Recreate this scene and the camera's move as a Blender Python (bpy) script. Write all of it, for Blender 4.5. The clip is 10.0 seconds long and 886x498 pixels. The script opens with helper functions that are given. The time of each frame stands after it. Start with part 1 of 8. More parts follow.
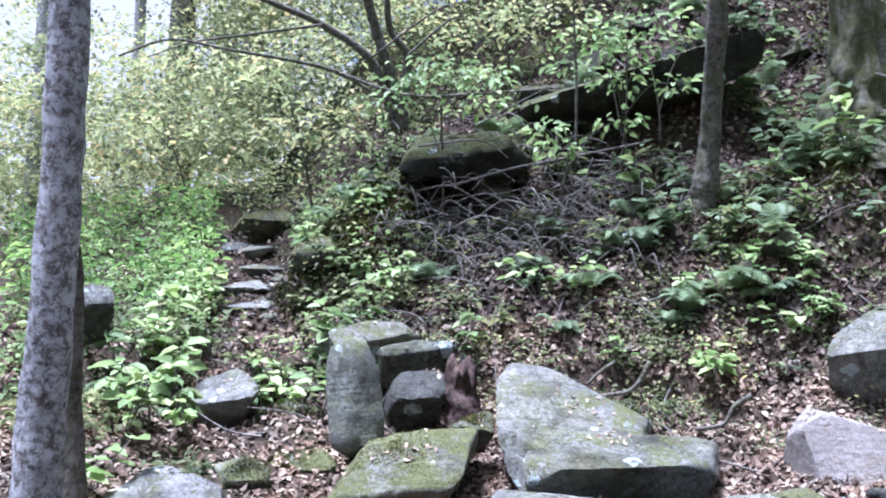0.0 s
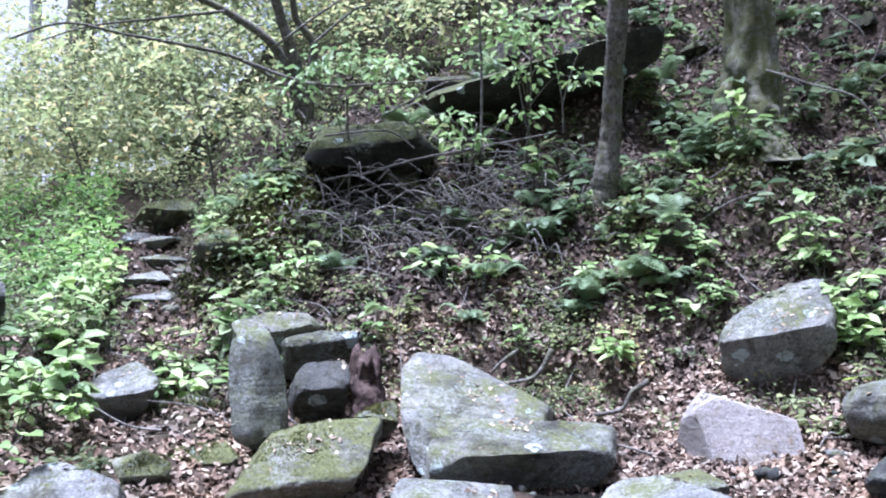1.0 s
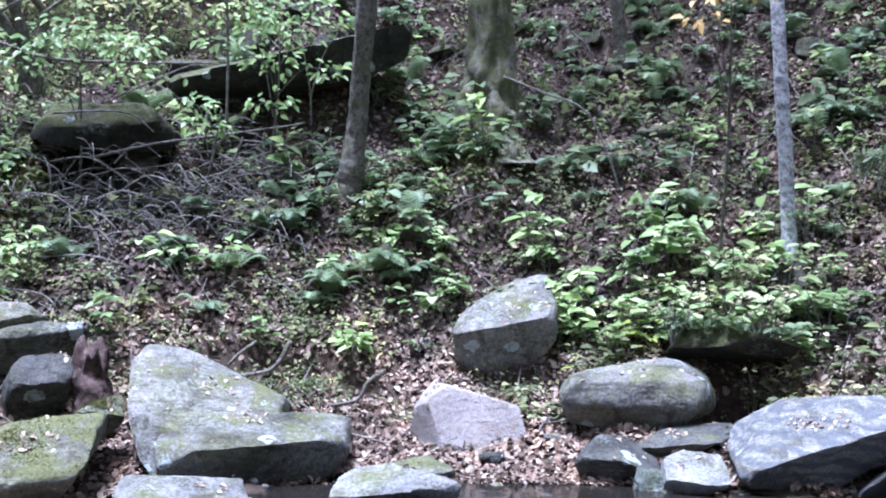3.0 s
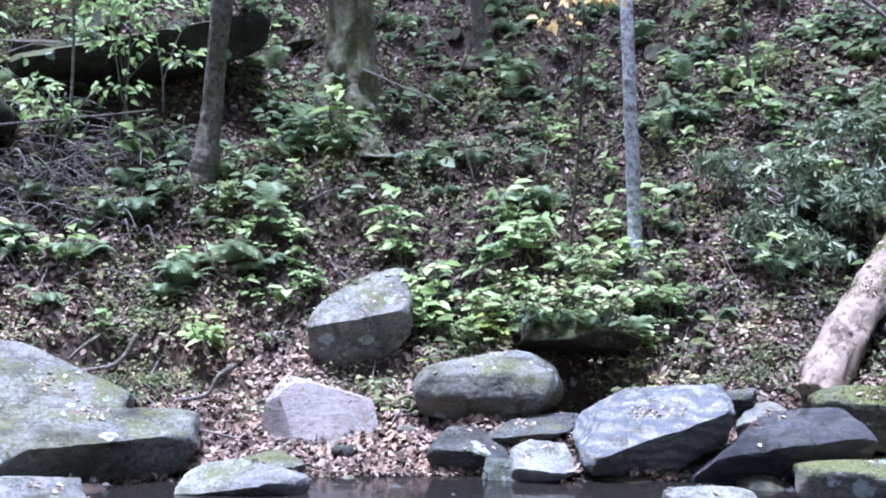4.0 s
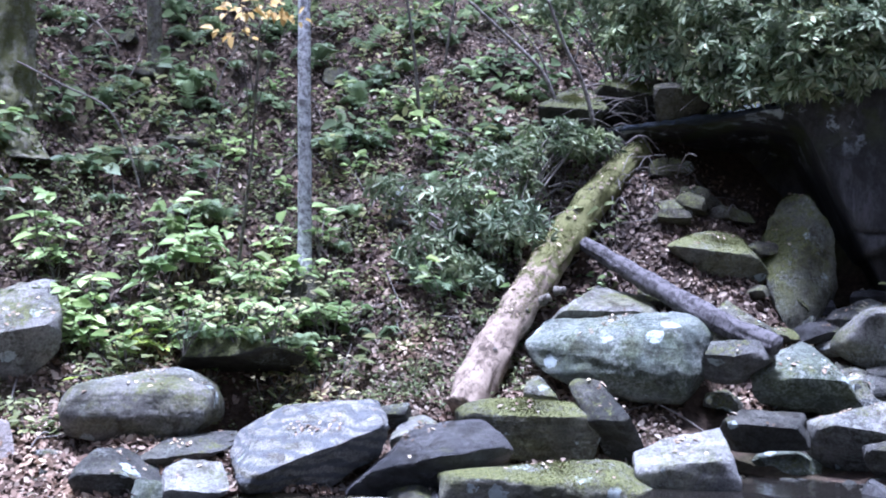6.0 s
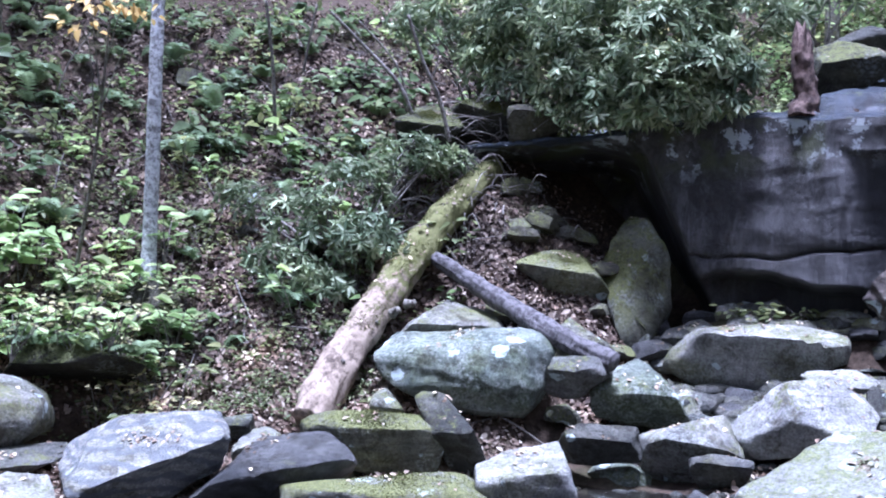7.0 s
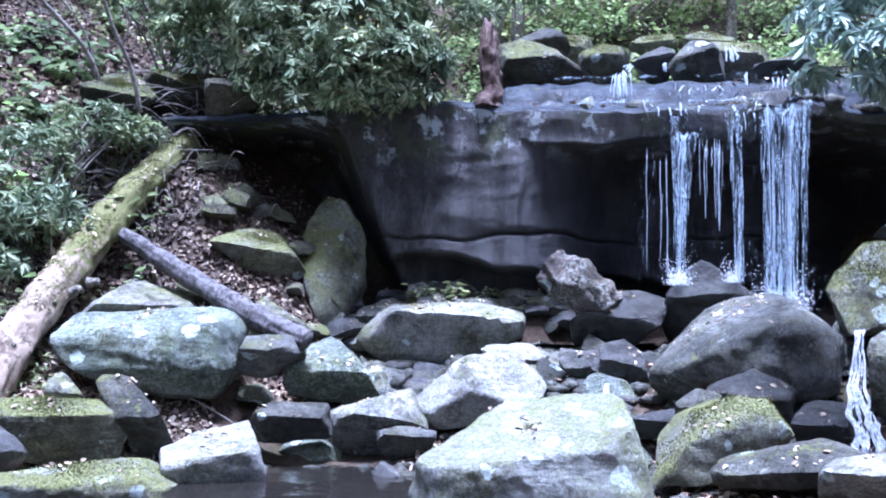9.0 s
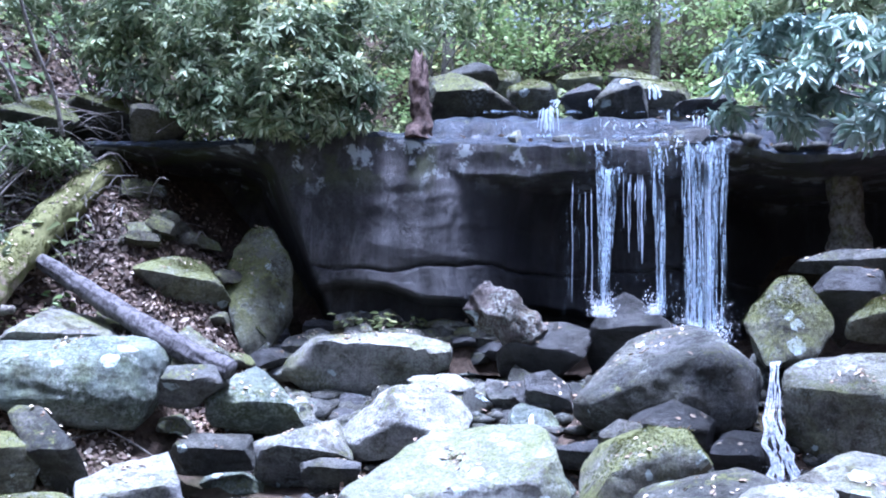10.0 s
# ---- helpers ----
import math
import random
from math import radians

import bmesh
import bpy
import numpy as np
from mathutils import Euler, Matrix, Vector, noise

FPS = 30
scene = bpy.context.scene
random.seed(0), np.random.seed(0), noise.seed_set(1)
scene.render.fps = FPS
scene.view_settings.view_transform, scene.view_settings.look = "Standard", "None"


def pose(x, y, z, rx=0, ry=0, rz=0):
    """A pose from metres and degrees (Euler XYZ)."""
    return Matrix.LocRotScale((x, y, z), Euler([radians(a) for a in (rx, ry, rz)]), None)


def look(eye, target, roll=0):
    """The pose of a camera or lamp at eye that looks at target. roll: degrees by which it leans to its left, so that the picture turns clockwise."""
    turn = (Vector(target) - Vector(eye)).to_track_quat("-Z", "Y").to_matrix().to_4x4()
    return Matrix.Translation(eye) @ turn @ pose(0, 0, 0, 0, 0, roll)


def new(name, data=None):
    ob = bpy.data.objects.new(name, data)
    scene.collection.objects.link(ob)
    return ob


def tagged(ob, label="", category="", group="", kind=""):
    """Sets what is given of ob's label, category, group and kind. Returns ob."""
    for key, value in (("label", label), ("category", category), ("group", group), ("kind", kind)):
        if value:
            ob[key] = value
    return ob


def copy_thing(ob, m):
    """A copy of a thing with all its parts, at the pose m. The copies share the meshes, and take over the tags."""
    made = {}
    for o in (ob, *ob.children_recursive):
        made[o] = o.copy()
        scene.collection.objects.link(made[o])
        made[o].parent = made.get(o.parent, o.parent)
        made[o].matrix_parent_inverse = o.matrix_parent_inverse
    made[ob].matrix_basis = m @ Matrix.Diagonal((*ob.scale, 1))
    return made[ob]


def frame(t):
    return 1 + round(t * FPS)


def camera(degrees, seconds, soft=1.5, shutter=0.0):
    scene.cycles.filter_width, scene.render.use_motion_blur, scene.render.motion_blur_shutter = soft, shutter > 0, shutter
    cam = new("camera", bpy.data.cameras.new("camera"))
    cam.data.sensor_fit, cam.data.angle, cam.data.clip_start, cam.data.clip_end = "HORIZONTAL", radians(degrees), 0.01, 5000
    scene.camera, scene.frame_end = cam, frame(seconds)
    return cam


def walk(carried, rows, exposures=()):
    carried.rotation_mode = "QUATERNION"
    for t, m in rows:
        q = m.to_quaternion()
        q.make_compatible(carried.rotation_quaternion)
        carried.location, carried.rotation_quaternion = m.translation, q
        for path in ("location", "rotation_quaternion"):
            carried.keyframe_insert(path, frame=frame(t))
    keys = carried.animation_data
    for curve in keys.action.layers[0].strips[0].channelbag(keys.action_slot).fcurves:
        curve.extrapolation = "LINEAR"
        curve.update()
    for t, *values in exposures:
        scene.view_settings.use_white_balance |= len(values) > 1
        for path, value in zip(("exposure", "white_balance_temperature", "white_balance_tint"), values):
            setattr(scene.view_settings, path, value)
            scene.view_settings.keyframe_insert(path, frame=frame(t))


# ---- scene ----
cam = camera(50.964, 10.0, 2.0)
PATH = [
    (0, pose(-0.000, 0.000, 1.400, 94.805, -0.178, 34.297)),
    (0.5, pose(0.037, 0.011, 1.399, 94.538, 0.096, 31.696)),
    (1, pose(0.075, 0.015, 1.400, 94.177, 0.337, 28.893)),
    (1.5, pose(0.108, 0.022, 1.397, 94.036, 0.137, 25.496)),
    (2, pose(0.155, 0.040, 1.388, 94.025, 0.368, 22.193)),
    (2.2, pose(0.166, 0.043, 1.385, 94.049, 0.080, 20.571)),
    (3.3, pose(0.222, 0.050, 1.367, 93.623, -0.060, 11.355)),
    (3.5, pose(0.233, 0.052, 1.363, 93.549, -0.193, 9.756)),
    (4, pose(0.288, 0.070, 1.349, 93.517, -0.192, 5.388)),
    (4.5, pose(0.346, 0.072, 1.331, 93.325, 0.354, 1.139)),
    (5, pose(0.394, 0.075, 1.319, 93.924, -0.211, -4.699)),
    (5.5, pose(0.432, 0.061, 1.315, 94.239, -0.455, -9.458)),
    (5.7, pose(0.441, 0.057, 1.315, 94.539, -0.520, -11.349)),
    (6.8, pose(0.474, 0.040, 1.313, 95.796, -1.980, -21.081)),
    (7, pose(0.481, 0.034, 1.313, 95.912, -2.016, -23.097)),
    (7.5, pose(0.509, 0.010, 1.305, 95.720, -1.933, -28.073)),
    (8, pose(0.529, 0.002, 1.292, 95.491, -1.548, -33.543)),
    (8.5, pose(0.548, -0.010, 1.285, 95.167, -1.197, -37.975)),
    (9, pose(0.576, -0.030, 1.285, 95.269, -1.108, -41.056)),
    (9.5, pose(0.580, -0.052, 1.286, 96.741, -1.836, -43.935)),
    (10, pose(0.583, -0.061, 1.280, 97.253, -1.276, -45.399)),
]
walk(cam, PATH, [(0, 3.0, 4950, 25), (2, 3.12, 4830, 26), (5, 3.08, 4790, 31), (7.5, 3.27, 4740, 31), (10, 3.53, 4580, 28)])

# ---- light ----
world = bpy.data.worlds.new("sky")
scene.world = world
world.use_nodes = True
wt = world.node_tree
sky = wt.nodes.new("ShaderNodeTexSky")
sky.sky_type, sky.sun_disc = "NISHITA", False
sky.sun_elevation, sky.sun_rotation = radians(79), radians(212)
sky.dust_density, sky.air_density = 6.0, 1.0
haze = wt.nodes.new("ShaderNodeHueSaturation")
haze.inputs["Saturation"].default_value = 0.5
wt.links.new(sky.outputs[0], haze.inputs["Color"])
wt.links.new(haze.outputs[0], wt.nodes["Background"].inputs[0])
wt.nodes["Background"].inputs[1].default_value = 0.024
sun = new("sun", bpy.data.lights.new("sun", "SUN"))
sun.data.energy, sun.data.angle, sun.data.color = 1.95, radians(14), (1.0, 0.96, 0.9)
sun.matrix_world = look((-2.6, 3.2, 30), (0.5, 8, 0))

# ---- noise and terrain ----
def vnoise(p, scale=1.0, seed=0):
    """Smooth value noise in -1..1 for an (n, 3) array of points."""
    p = np.asarray(p, float) * scale + seed * 17.31
    i = np.floor(p).astype(np.int64)
    f = p - i
    f = f * f * (3 - 2 * f)
    out = np.zeros(len(p))
    for dx in (0, 1):
        for dy in (0, 1):
            for dz in (0, 1):
                h = (i[:, 0] + dx) * 374761393 + (i[:, 1] + dy) * 668265263 + (i[:, 2] + dz) * 1274126177
                h = (h ^ (h >> 13)) * 1103515245 & 0x7FFFFFFF
                h = (h ^ (h >> 15)) & 0xFFFF
                w = (f[:, 0] if dx else 1 - f[:, 0]) * (f[:, 1] if dy else 1 - f[:, 1]) * (f[:, 2] if dz else 1 - f[:, 2])
                out += w * h
    return out / 32767.5 - 1


def fbm(p, scale, seed=0, octaves=4):
    return sum(vnoise(p, scale * 2.03**k, seed + k) * 0.5**k for k in range(octaves))


# Heights of the ground along some bearings (degrees from +y to the right), at these distances from the viewpoint.
REACH = (4, 7, 8.5, 10, 12, 13, 16, 30)
BEARINGS = {
    -62: (-0.2, 0.0, 0.3, 0.65, 1.2, 1.5, 2.2, 4.0),
    -47: (-0.2, -0.1, 0.1, 0.6, 1.45, 1.8, 2.8, 6.0),
    -36: (-0.3, -0.25, -0.1, 0.65, 2.3, 2.75, 5.4, 12.0),
    -19: (-0.3, -0.25, -0.2, 0.55, 2.9, 3.9, 6.8, 15.5),
    0: (-0.35, -0.3, -0.1, 0.65, 2.65, 3.65, 6.6, 15.5),
    20: (-0.35, -0.35, -0.18, 0.65, 2.65, 3.65, 6.6, 15.0),
    27: (-0.3, -0.25, -0.22, 0.5, 3.15, 3.8, 6.2, 13.5),
    32: (-0.3, -0.25, -0.14, 0.15, 2.5, 2.95, 5.9, 12.5),
    37: (-0.25, -0.18, -0.14, 0.15, 1.15, 1.6, 6.1, 12.5),
    52: (-0.2, 0.05, 0.0, 0.85, 1.35, 1.6, 6.4, 12.5),
    66: (-0.1, 0.2, 0.3, 1.1, 1.6, 1.8, 6.4, 12.5),
    120: (0.2, 0.5, 0.9, 1.3, 2.0, 2.4, 4.5, 10.0),
}


# Hollows washed out under the bank: x, y, half width, half depth, how deep.
HOLLOWS = ((0.5, 9.8, 0.72, 0.38, 0.7), (-6.95, 10.6, 0.8, 0.7, 0.45))
# Heaps: x, y, radius, how high. One under the old tree, the others along the foot of the rock wall.
HEAPS = ((-2.2, 12.45, 0.9, 0.35), (-7.9, 9.75, 0.75, 0.75), (-8.15, 9.15, 0.6, 0.5), (-7.3, 11.25, 0.8, 1.05), (-6.1, 11.2, 0.5, 0.8), (-8.0, 10.4, 0.5, 0.8), (-5.5, 13.3, 1.1, 0.7), (7.44, 9.65, 0.5, 0.25), (8.01, 9.19, 0.55, 0.55), (8.56, 8.7, 0.55, 0.55), (9.08, 8.18, 0.55, 0.5), (9.56, 7.63, 0.55, 0.4))


def ground_z(x, y):
    x, y = np.atleast_1d(np.asarray(x, float)), np.atleast_1d(np.asarray(y, float))
    az, r = np.degrees(np.arctan2(x - 0.3, y)), np.hypot(x - 0.3, y)
    rows = np.array(list(BEARINGS.values()))
    keys = np.array(list(BEARINGS))
    keys = np.r_[keys[-1] - 360, keys, keys[0] + 360]
    rows = np.r_[rows[-1:], rows, rows[:1]]  # round the back
    k = np.clip(np.searchsorted(keys, az) - 1, 0, len(keys) - 2)
    f = (az - keys[k]) / (keys[k + 1] - keys[k])
    f = f * f * (3 - 2 * f)
    m = np.clip(np.searchsorted(REACH, r) - 1, 0, len(REACH) - 2)
    d = np.array(REACH, float)
    g = np.clip((r - d[m]) / (d[m + 1] - d[m]), 0, 1.0)
    at = lambda a, b: rows[a, b] * (1 - g) + rows[a, b + 1] * g
    z = at(k, m) * (1 - f) + at(k + 1, m) * f
    q = np.stack([x, y, 0 * x], -1)
    amount = np.clip((r - 6.5) / 4, 0.15, 1)
    z = z + amount * (0.19 * fbm(q, 0.8, 3, 3) + 0.10 * fbm(q, 2.6, 9, 3))
    for hx, hy, wide, long, deep in HOLLOWS:
        z = z - deep * np.exp(-((((x - hx) / wide) ** 2 + ((y - hy) / long) ** 2) ** 2))
    z = z + np.max([high * np.exp(-((((x - hx) ** 2 + (y - hy) ** 2) / wide**2) ** 2)) for hx, hy, wide, high in HEAPS], 0)
    # the earth bank cut beside the path
    edge = r + 0.13 * vnoise(q, 1.7, 61) + 0.05 * vnoise(q, 5.0, 62)
    cut = step(az, -34, -31) * (1 - step(az, -22, -16))
    return z + cut * 0.16 * (step(edge, 10.14, 10.2) - step(edge, 10.2, 11.6)) - cut * 0.05 * np.exp(-(((edge - 10.1) / 0.12) ** 2))


LIP = ((20, 12.9, 4.0), (27.4, 12.3, 4.02), (35, 11.8, 4.12), (43, 11.55, 4.2), (48, 11.15, 4.03), (54, 10.95, 3.93), (63.6, 10.5, 3.82), (66, 10.9, 3.78), (72, 11.0, 3.75), (95, 11.2, 3.8))


def lip_at(az):
    k = np.array(LIP)
    return np.interp(az, k[:, 0], k[:, 1]), np.interp(az, k[:, 0], k[:, 2])


def step(x, a, b):
    t = np.clip((x - a) / (b - a), 0, 1)
    return t * t * (3 - 2 * t)


def ledge_rise(az, d):
    """How far the top of the rock wall lies over its lip, d metres behind it."""
    return 0.38 * step(d, 0.52, 0.60) * step(az, 44, 46) + 0.3 * np.maximum(d - 0.6, 0)


def top_z(x, y):
    """What things stand on: the ground, or the top of the rock wall."""
    x, y = np.atleast_1d(np.asarray(x, float)), np.atleast_1d(np.asarray(y, float))
    az, r = np.degrees(np.arctan2(x - 0.3, y)), np.hypot(x - 0.3, y)
    lip, top = lip_at(az)
    d = r - lip - 0.05
    z = ground_z(x, y)
    return np.where((az > 25) & (az < 94) & (d > 0) & (d < 5), np.maximum(z, top + ledge_rise(az, d)), z)


def gz(x, y):
    return float(top_z(x, y)[0])


def polar(az, r):
    return 0.3 + r * math.sin(radians(az)), r * math.cos(radians(az))


# ---- materials ----
def mat(name, rough=0.8, metal=0.0, spec=0.3):
    m = bpy.data.materials.new(name)
    m.use_nodes = True
    b = m.node_tree.nodes["Principled BSDF"]
    b.inputs["Roughness"].default_value, b.inputs["Metallic"].default_value = rough, metal
    b.inputs["Specular IOR Level"].default_value = spec
    return m, m.node_tree, b


def node(nt, kind, **inputs):
    n = nt.nodes.new(kind)
    for key, value in inputs.items():
        n.inputs[key].default_value = value
    return n


def ramp(nt, source, stops):
    r = nt.nodes.new("ShaderNodeValToRGB")
    nt.links.new(source, r.inputs[0])
    e = r.color_ramp.elements
    while len(e) < len(stops):
        e.new(0.5)
    for k, (at, c) in enumerate(stops):
        e[k].position = at
        e[k].color = (c, c, c, 1) if isinstance(c, (int, float)) else (*c, 1)
    return r.outputs[0]


def mix(nt, fac, a, b):
    n = nt.nodes.new("ShaderNodeMix")
    n.data_type = "RGBA"
    for sock, v in ((n.inputs[0], fac), (n.inputs[6], a), (n.inputs[7], b)):
        if isinstance(v, bpy.types.NodeSocket):
            nt.links.new(v, sock)
        else:
            sock.default_value = v if isinstance(v, float) else (*v, 1)
    return n.outputs[2]


def calc(nt, op, a, b):
    n = nt.nodes.new("ShaderNodeMath")
    n.operation, n.use_clamp = op, True
    for sock, v in zip(n.inputs, (a, b)):
        if isinstance(v, bpy.types.NodeSocket):
            nt.links.new(v, sock)
        else:
            sock.default_value = v
    return n.outputs[0]


def times(nt, a, b):
    n = nt.nodes.new("ShaderNodeMix")
    n.data_type, n.blend_type = "RGBA", "MULTIPLY"
    n.inputs[0].default_value = 1
    nt.links.new(a, n.inputs[6]), nt.links.new(b, n.inputs[7])
    return n.outputs[2]


def noise_tex(nt, where, scale, detail=4.0, rough=0.6, distort=0.0):
    n = node(nt, "ShaderNodeTexNoise", Scale=scale, Detail=detail, Roughness=rough, Distortion=distort)
    nt.links.new(where, n.inputs["Vector"])
    return n.outputs[0]


def bump(nt, b, height, strength, distance):
    n = node(nt, "ShaderNodeBump", Strength=strength, Distance=distance)
    nt.links.new(height, n.inputs["Height"])
    nt.links.new(n.outputs[0], b.inputs["Normal"])
    return n


def facing_up(nt, low, high):
    g = nt.nodes.new("ShaderNodeNewGeometry")
    s = nt.nodes.new("ShaderNodeSeparateXYZ")
    nt.links.new(g.outputs["Normal"], s.inputs[0])
    return ramp(nt, s.outputs[2], ((low, 0.0), (high, 1.0)))


def rock_material(name, dark, light, lichen=0.0, moss=0.0, rough=0.85, spec=0.3, moss_color=(0.115, 0.125, 0.04), bands=0.0, stain=0.42, dirty=0.5):
    m, nt, b = mat(name, rough, 0, spec)
    geo = nt.nodes.new("ShaderNodeNewGeometry")
    info = nt.nodes.new("ShaderNodeObjectInfo")

    def scaled(vector, factor):
        n = nt.nodes.new("ShaderNodeVectorMath")
        n.operation, n.inputs[3].default_value = "SCALE", factor
        nt.links.new(vector, n.inputs[0])
        return n.outputs[0]

    def added(a, c):
        n = nt.nodes.new("ShaderNodeVectorMath")
        n.operation = "ADD"
        nt.links.new(a, n.inputs[0]), nt.links.new(c, n.inputs[1])
        return n.outputs[0]

    far = nt.nodes.new("ShaderNodeMath")
    far.operation = "MULTIPLY"
    far.inputs[1].default_value = 40
    nt.links.new(info.outputs["Random"], far.inputs[0])
    pos = added(geo.outputs["Position"], far.outputs[0])
    dark, light = ((c[0] * 1.05, c[1], c[2] * 0.93) for c in (dark, light))
    big, mid, fine = noise_tex(nt, pos, 1.9, 5, 0.6), noise_tex(nt, pos, 12, 9, 0.74, 0.3), noise_tex(nt, pos, 46, 5, 0.75)
    # the bedding: thin layers, each stone's own way round
    turned = node(nt, "ShaderNodeMapping", Scale=(0.8, 0.8, 7.0))
    lean = nt.nodes.new("ShaderNodeCombineXYZ")
    nt.links.new(info.outputs["Random"], lean.inputs[0]), nt.links.new(info.outputs["Random"], lean.inputs[1])
    nt.links.new(pos, turned.inputs[0]), nt.links.new(lean.outputs[0], turned.inputs["Rotation"])
    bed = noise_tex(nt, turned.outputs[0], 3.2, 7, 0.68, 0.5)
    col = mix(nt, ramp(nt, big, ((0.36, 0.0), (0.64, 1.0))), dark, light)
    col = times(nt, col, ramp(nt, bed, ((0.34, 1 - 0.45 * stain), (0.5, 1.0), (0.66, 1 + 0.3 * stain))))
    col = times(nt, col, ramp(nt, mid, ((0.34, 1 - 0.8 * stain), (0.5, 1.0), (0.68, 1 + 0.6 * stain))))
    col = times(nt, col, ramp(nt, fine, ((0.36, 1 - 1.0 * stain), (0.5, 1.0), (0.64, 1 + 0.9 * stain))))
    dirt = noise_tex(nt, pos, 3.4, 8, 0.72, 0.8)
    col = times(nt, col, ramp(nt, dirt, ((0.40, (dirty, dirty * 0.96, dirty * 0.86)), (0.49, (1.0, 1.0, 1.0)))))
    shade = ramp(nt, info.outputs["Random"], ((0.0, (0.68, 0.68, 0.62)), (0.5, (0.92, 0.92, 0.90)), (1.0, (1.12, 1.12, 1.14))))
    col = times(nt, col, shade)
    algae = mix(nt, ramp(nt, noise_tex(nt, pos, 1.5, 6, 0.65, 0.6), ((0.48, 0.0), (0.60, 0.8 * min(1.0, lichen + moss)))), (1.0, 1.0, 1.0), (0.78, 0.80, 0.52))
    col = times(nt, col, algae)
    if bands:
        w = node(nt, "ShaderNodeTexWave", Scale=3.2, Distortion=9.0, Detail=4.0)
        w.bands_direction = "Z"
        nt.links.new(pos, w.inputs[0])
        col = mix(nt, calc(nt, "MULTIPLY", ramp(nt, w.outputs[1], ((0.45, 0.0), (0.8, 1.0))), bands), col, (0.10, 0.11, 0.12))
    if lichen:
        # crusts: crisp-edged pale specks that gather in places
        place = ramp(nt, noise_tex(nt, pos, 2.0, 4, 0.6), ((0.60 - 0.22 * lichen, 0.0), (0.70 - 0.22 * lichen, 1.0)))
        speck = ramp(nt, noise_tex(nt, pos, 26, 6, 0.75, 0.4), ((0.50, 0.0), (0.55, 1.0)))
        col = mix(nt, calc(nt, "MULTIPLY", calc(nt, "MULTIPLY", speck, place), 0.5), col, (0.33, 0.36, 0.315))
        soft = node(nt, "ShaderNodeTexNoise", Scale=14.0, Detail=3.0)
        nt.links.new(pos, soft.inputs[0])
        vo = node(nt, "ShaderNodeTexVoronoi", Scale=4.6)
        nt.links.new(added(pos, scaled(soft.outputs[1], 0.10)), vo.inputs["Vector"])
        sep = nt.nodes.new("ShaderNodeSeparateColor")
        nt.links.new(vo.outputs["Color"], sep.inputs[0])
        size = calc(nt, "MULTIPLY", ramp(nt, sep.outputs[0], ((1 - 0.48 * lichen, 0.0), (1.0, 1.0))), 0.46)
        spot = calc(nt, "LESS_THAN", vo.outputs["Distance"], size)
        col = mix(nt, calc(nt, "MULTIPLY", calc(nt, "MULTIPLY", spot, 0.8), ramp(nt, mid, ((0.40, 0.15), (0.50, 1.0)))), col, (0.46, 0.54, 0.525))
    if moss:
        v = calc(nt, "ADD", calc(nt, "MULTIPLY", noise_tex(nt, pos, 2.2, 7, 0.7, 0.3), 0.6), calc(nt, "MULTIPLY", noise_tex(nt, pos, 22, 5, 0.75), 0.4))
        mask = ramp(nt, v, ((0.60 - 0.20 * moss, 0.0), (0.68 - 0.20 * moss, 1.0)))
        mask = calc(nt, "MULTIPLY", mask, facing_up(nt, -0.25, 0.4))
        shade = mix(nt, ramp(nt, noise_tex(nt, pos, 45, 5, 0.8), ((0.35, 0.0), (0.65, 1.0))), tuple(c * 0.4 for c in moss_color), tuple(c * 1.6 for c in moss_color))
        col = mix(nt, calc(nt, "MULTIPLY", mask, 0.88), col, shade)
    nt.links.new(col, b.inputs["Base Color"])
    h = calc(nt, "ADD", calc(nt, "MULTIPLY", mid, 0.45), calc(nt, "ADD", calc(nt, "MULTIPLY", fine, 0.2), calc(nt, "MULTIPLY", bed, 0.22)))
    bump(nt, b, h, 1.0, 0.11)
    return m


ROCK = {
    "grey": rock_material("grey_rock", (0.10, 0.106, 0.10), (0.25, 0.258, 0.246), 0.6, 0.5),
    "pale": rock_material("pale_rock", (0.16, 0.17, 0.172), (0.28, 0.295, 0.29), 0.4, 0.36),
    "pink": rock_material("pinkish_rock", (0.30, 0.29, 0.29), (0.38, 0.365, 0.36), 0.0, 0.0, stain=0.12, dirty=0.85),
    "moss": rock_material("mossy_rock", (0.09, 0.097, 0.08), (0.23, 0.24, 0.205), 0.5, 0.84, moss_color=(0.128, 0.138, 0.044)),
    "dark": rock_material("dark_rock", (0.045, 0.05, 0.05), (0.12, 0.125, 0.12), 0.25, 0.3),
    "wet": rock_material("wet_rock", (0.03, 0.033, 0.036), (0.085, 0.09, 0.095), 0.0, 0.1, 0.4, 0.4),
    "green": rock_material("green_grey_rock", (0.085, 0.11, 0.10), (0.19, 0.225, 0.21), 0.75, 0.25),
    "lichen": rock_material("lichen_rock", (0.125, 0.137, 0.134), (0.205, 0.222, 0.216), 0.95, 0.66, moss_color=(0.15, 0.165, 0.07), stain=0.3, dirty=0.7),
    "band": rock_material("banded_rock", (0.22, 0.235, 0.245), (0.35, 0.37, 0.385), 0.2, 0.1, bands=0.75),
    # Shade of the hillside hollows is put into this dark rock colour.
    "cave": rock_material("shade_toned_rock", (0.04, 0.04, 0.032), (0.095, 0.095, 0.078), 0.15, 0.6),
    # Overhang rock: near-black base paints its shaded faces; the moss is its own.
    "ledge": rock_material("shade_toned_mossy_rock", (0.022, 0.022, 0.019), (0.055, 0.055, 0.046), 0.1, 0.85, moss_color=(0.085, 0.095, 0.03)),
}


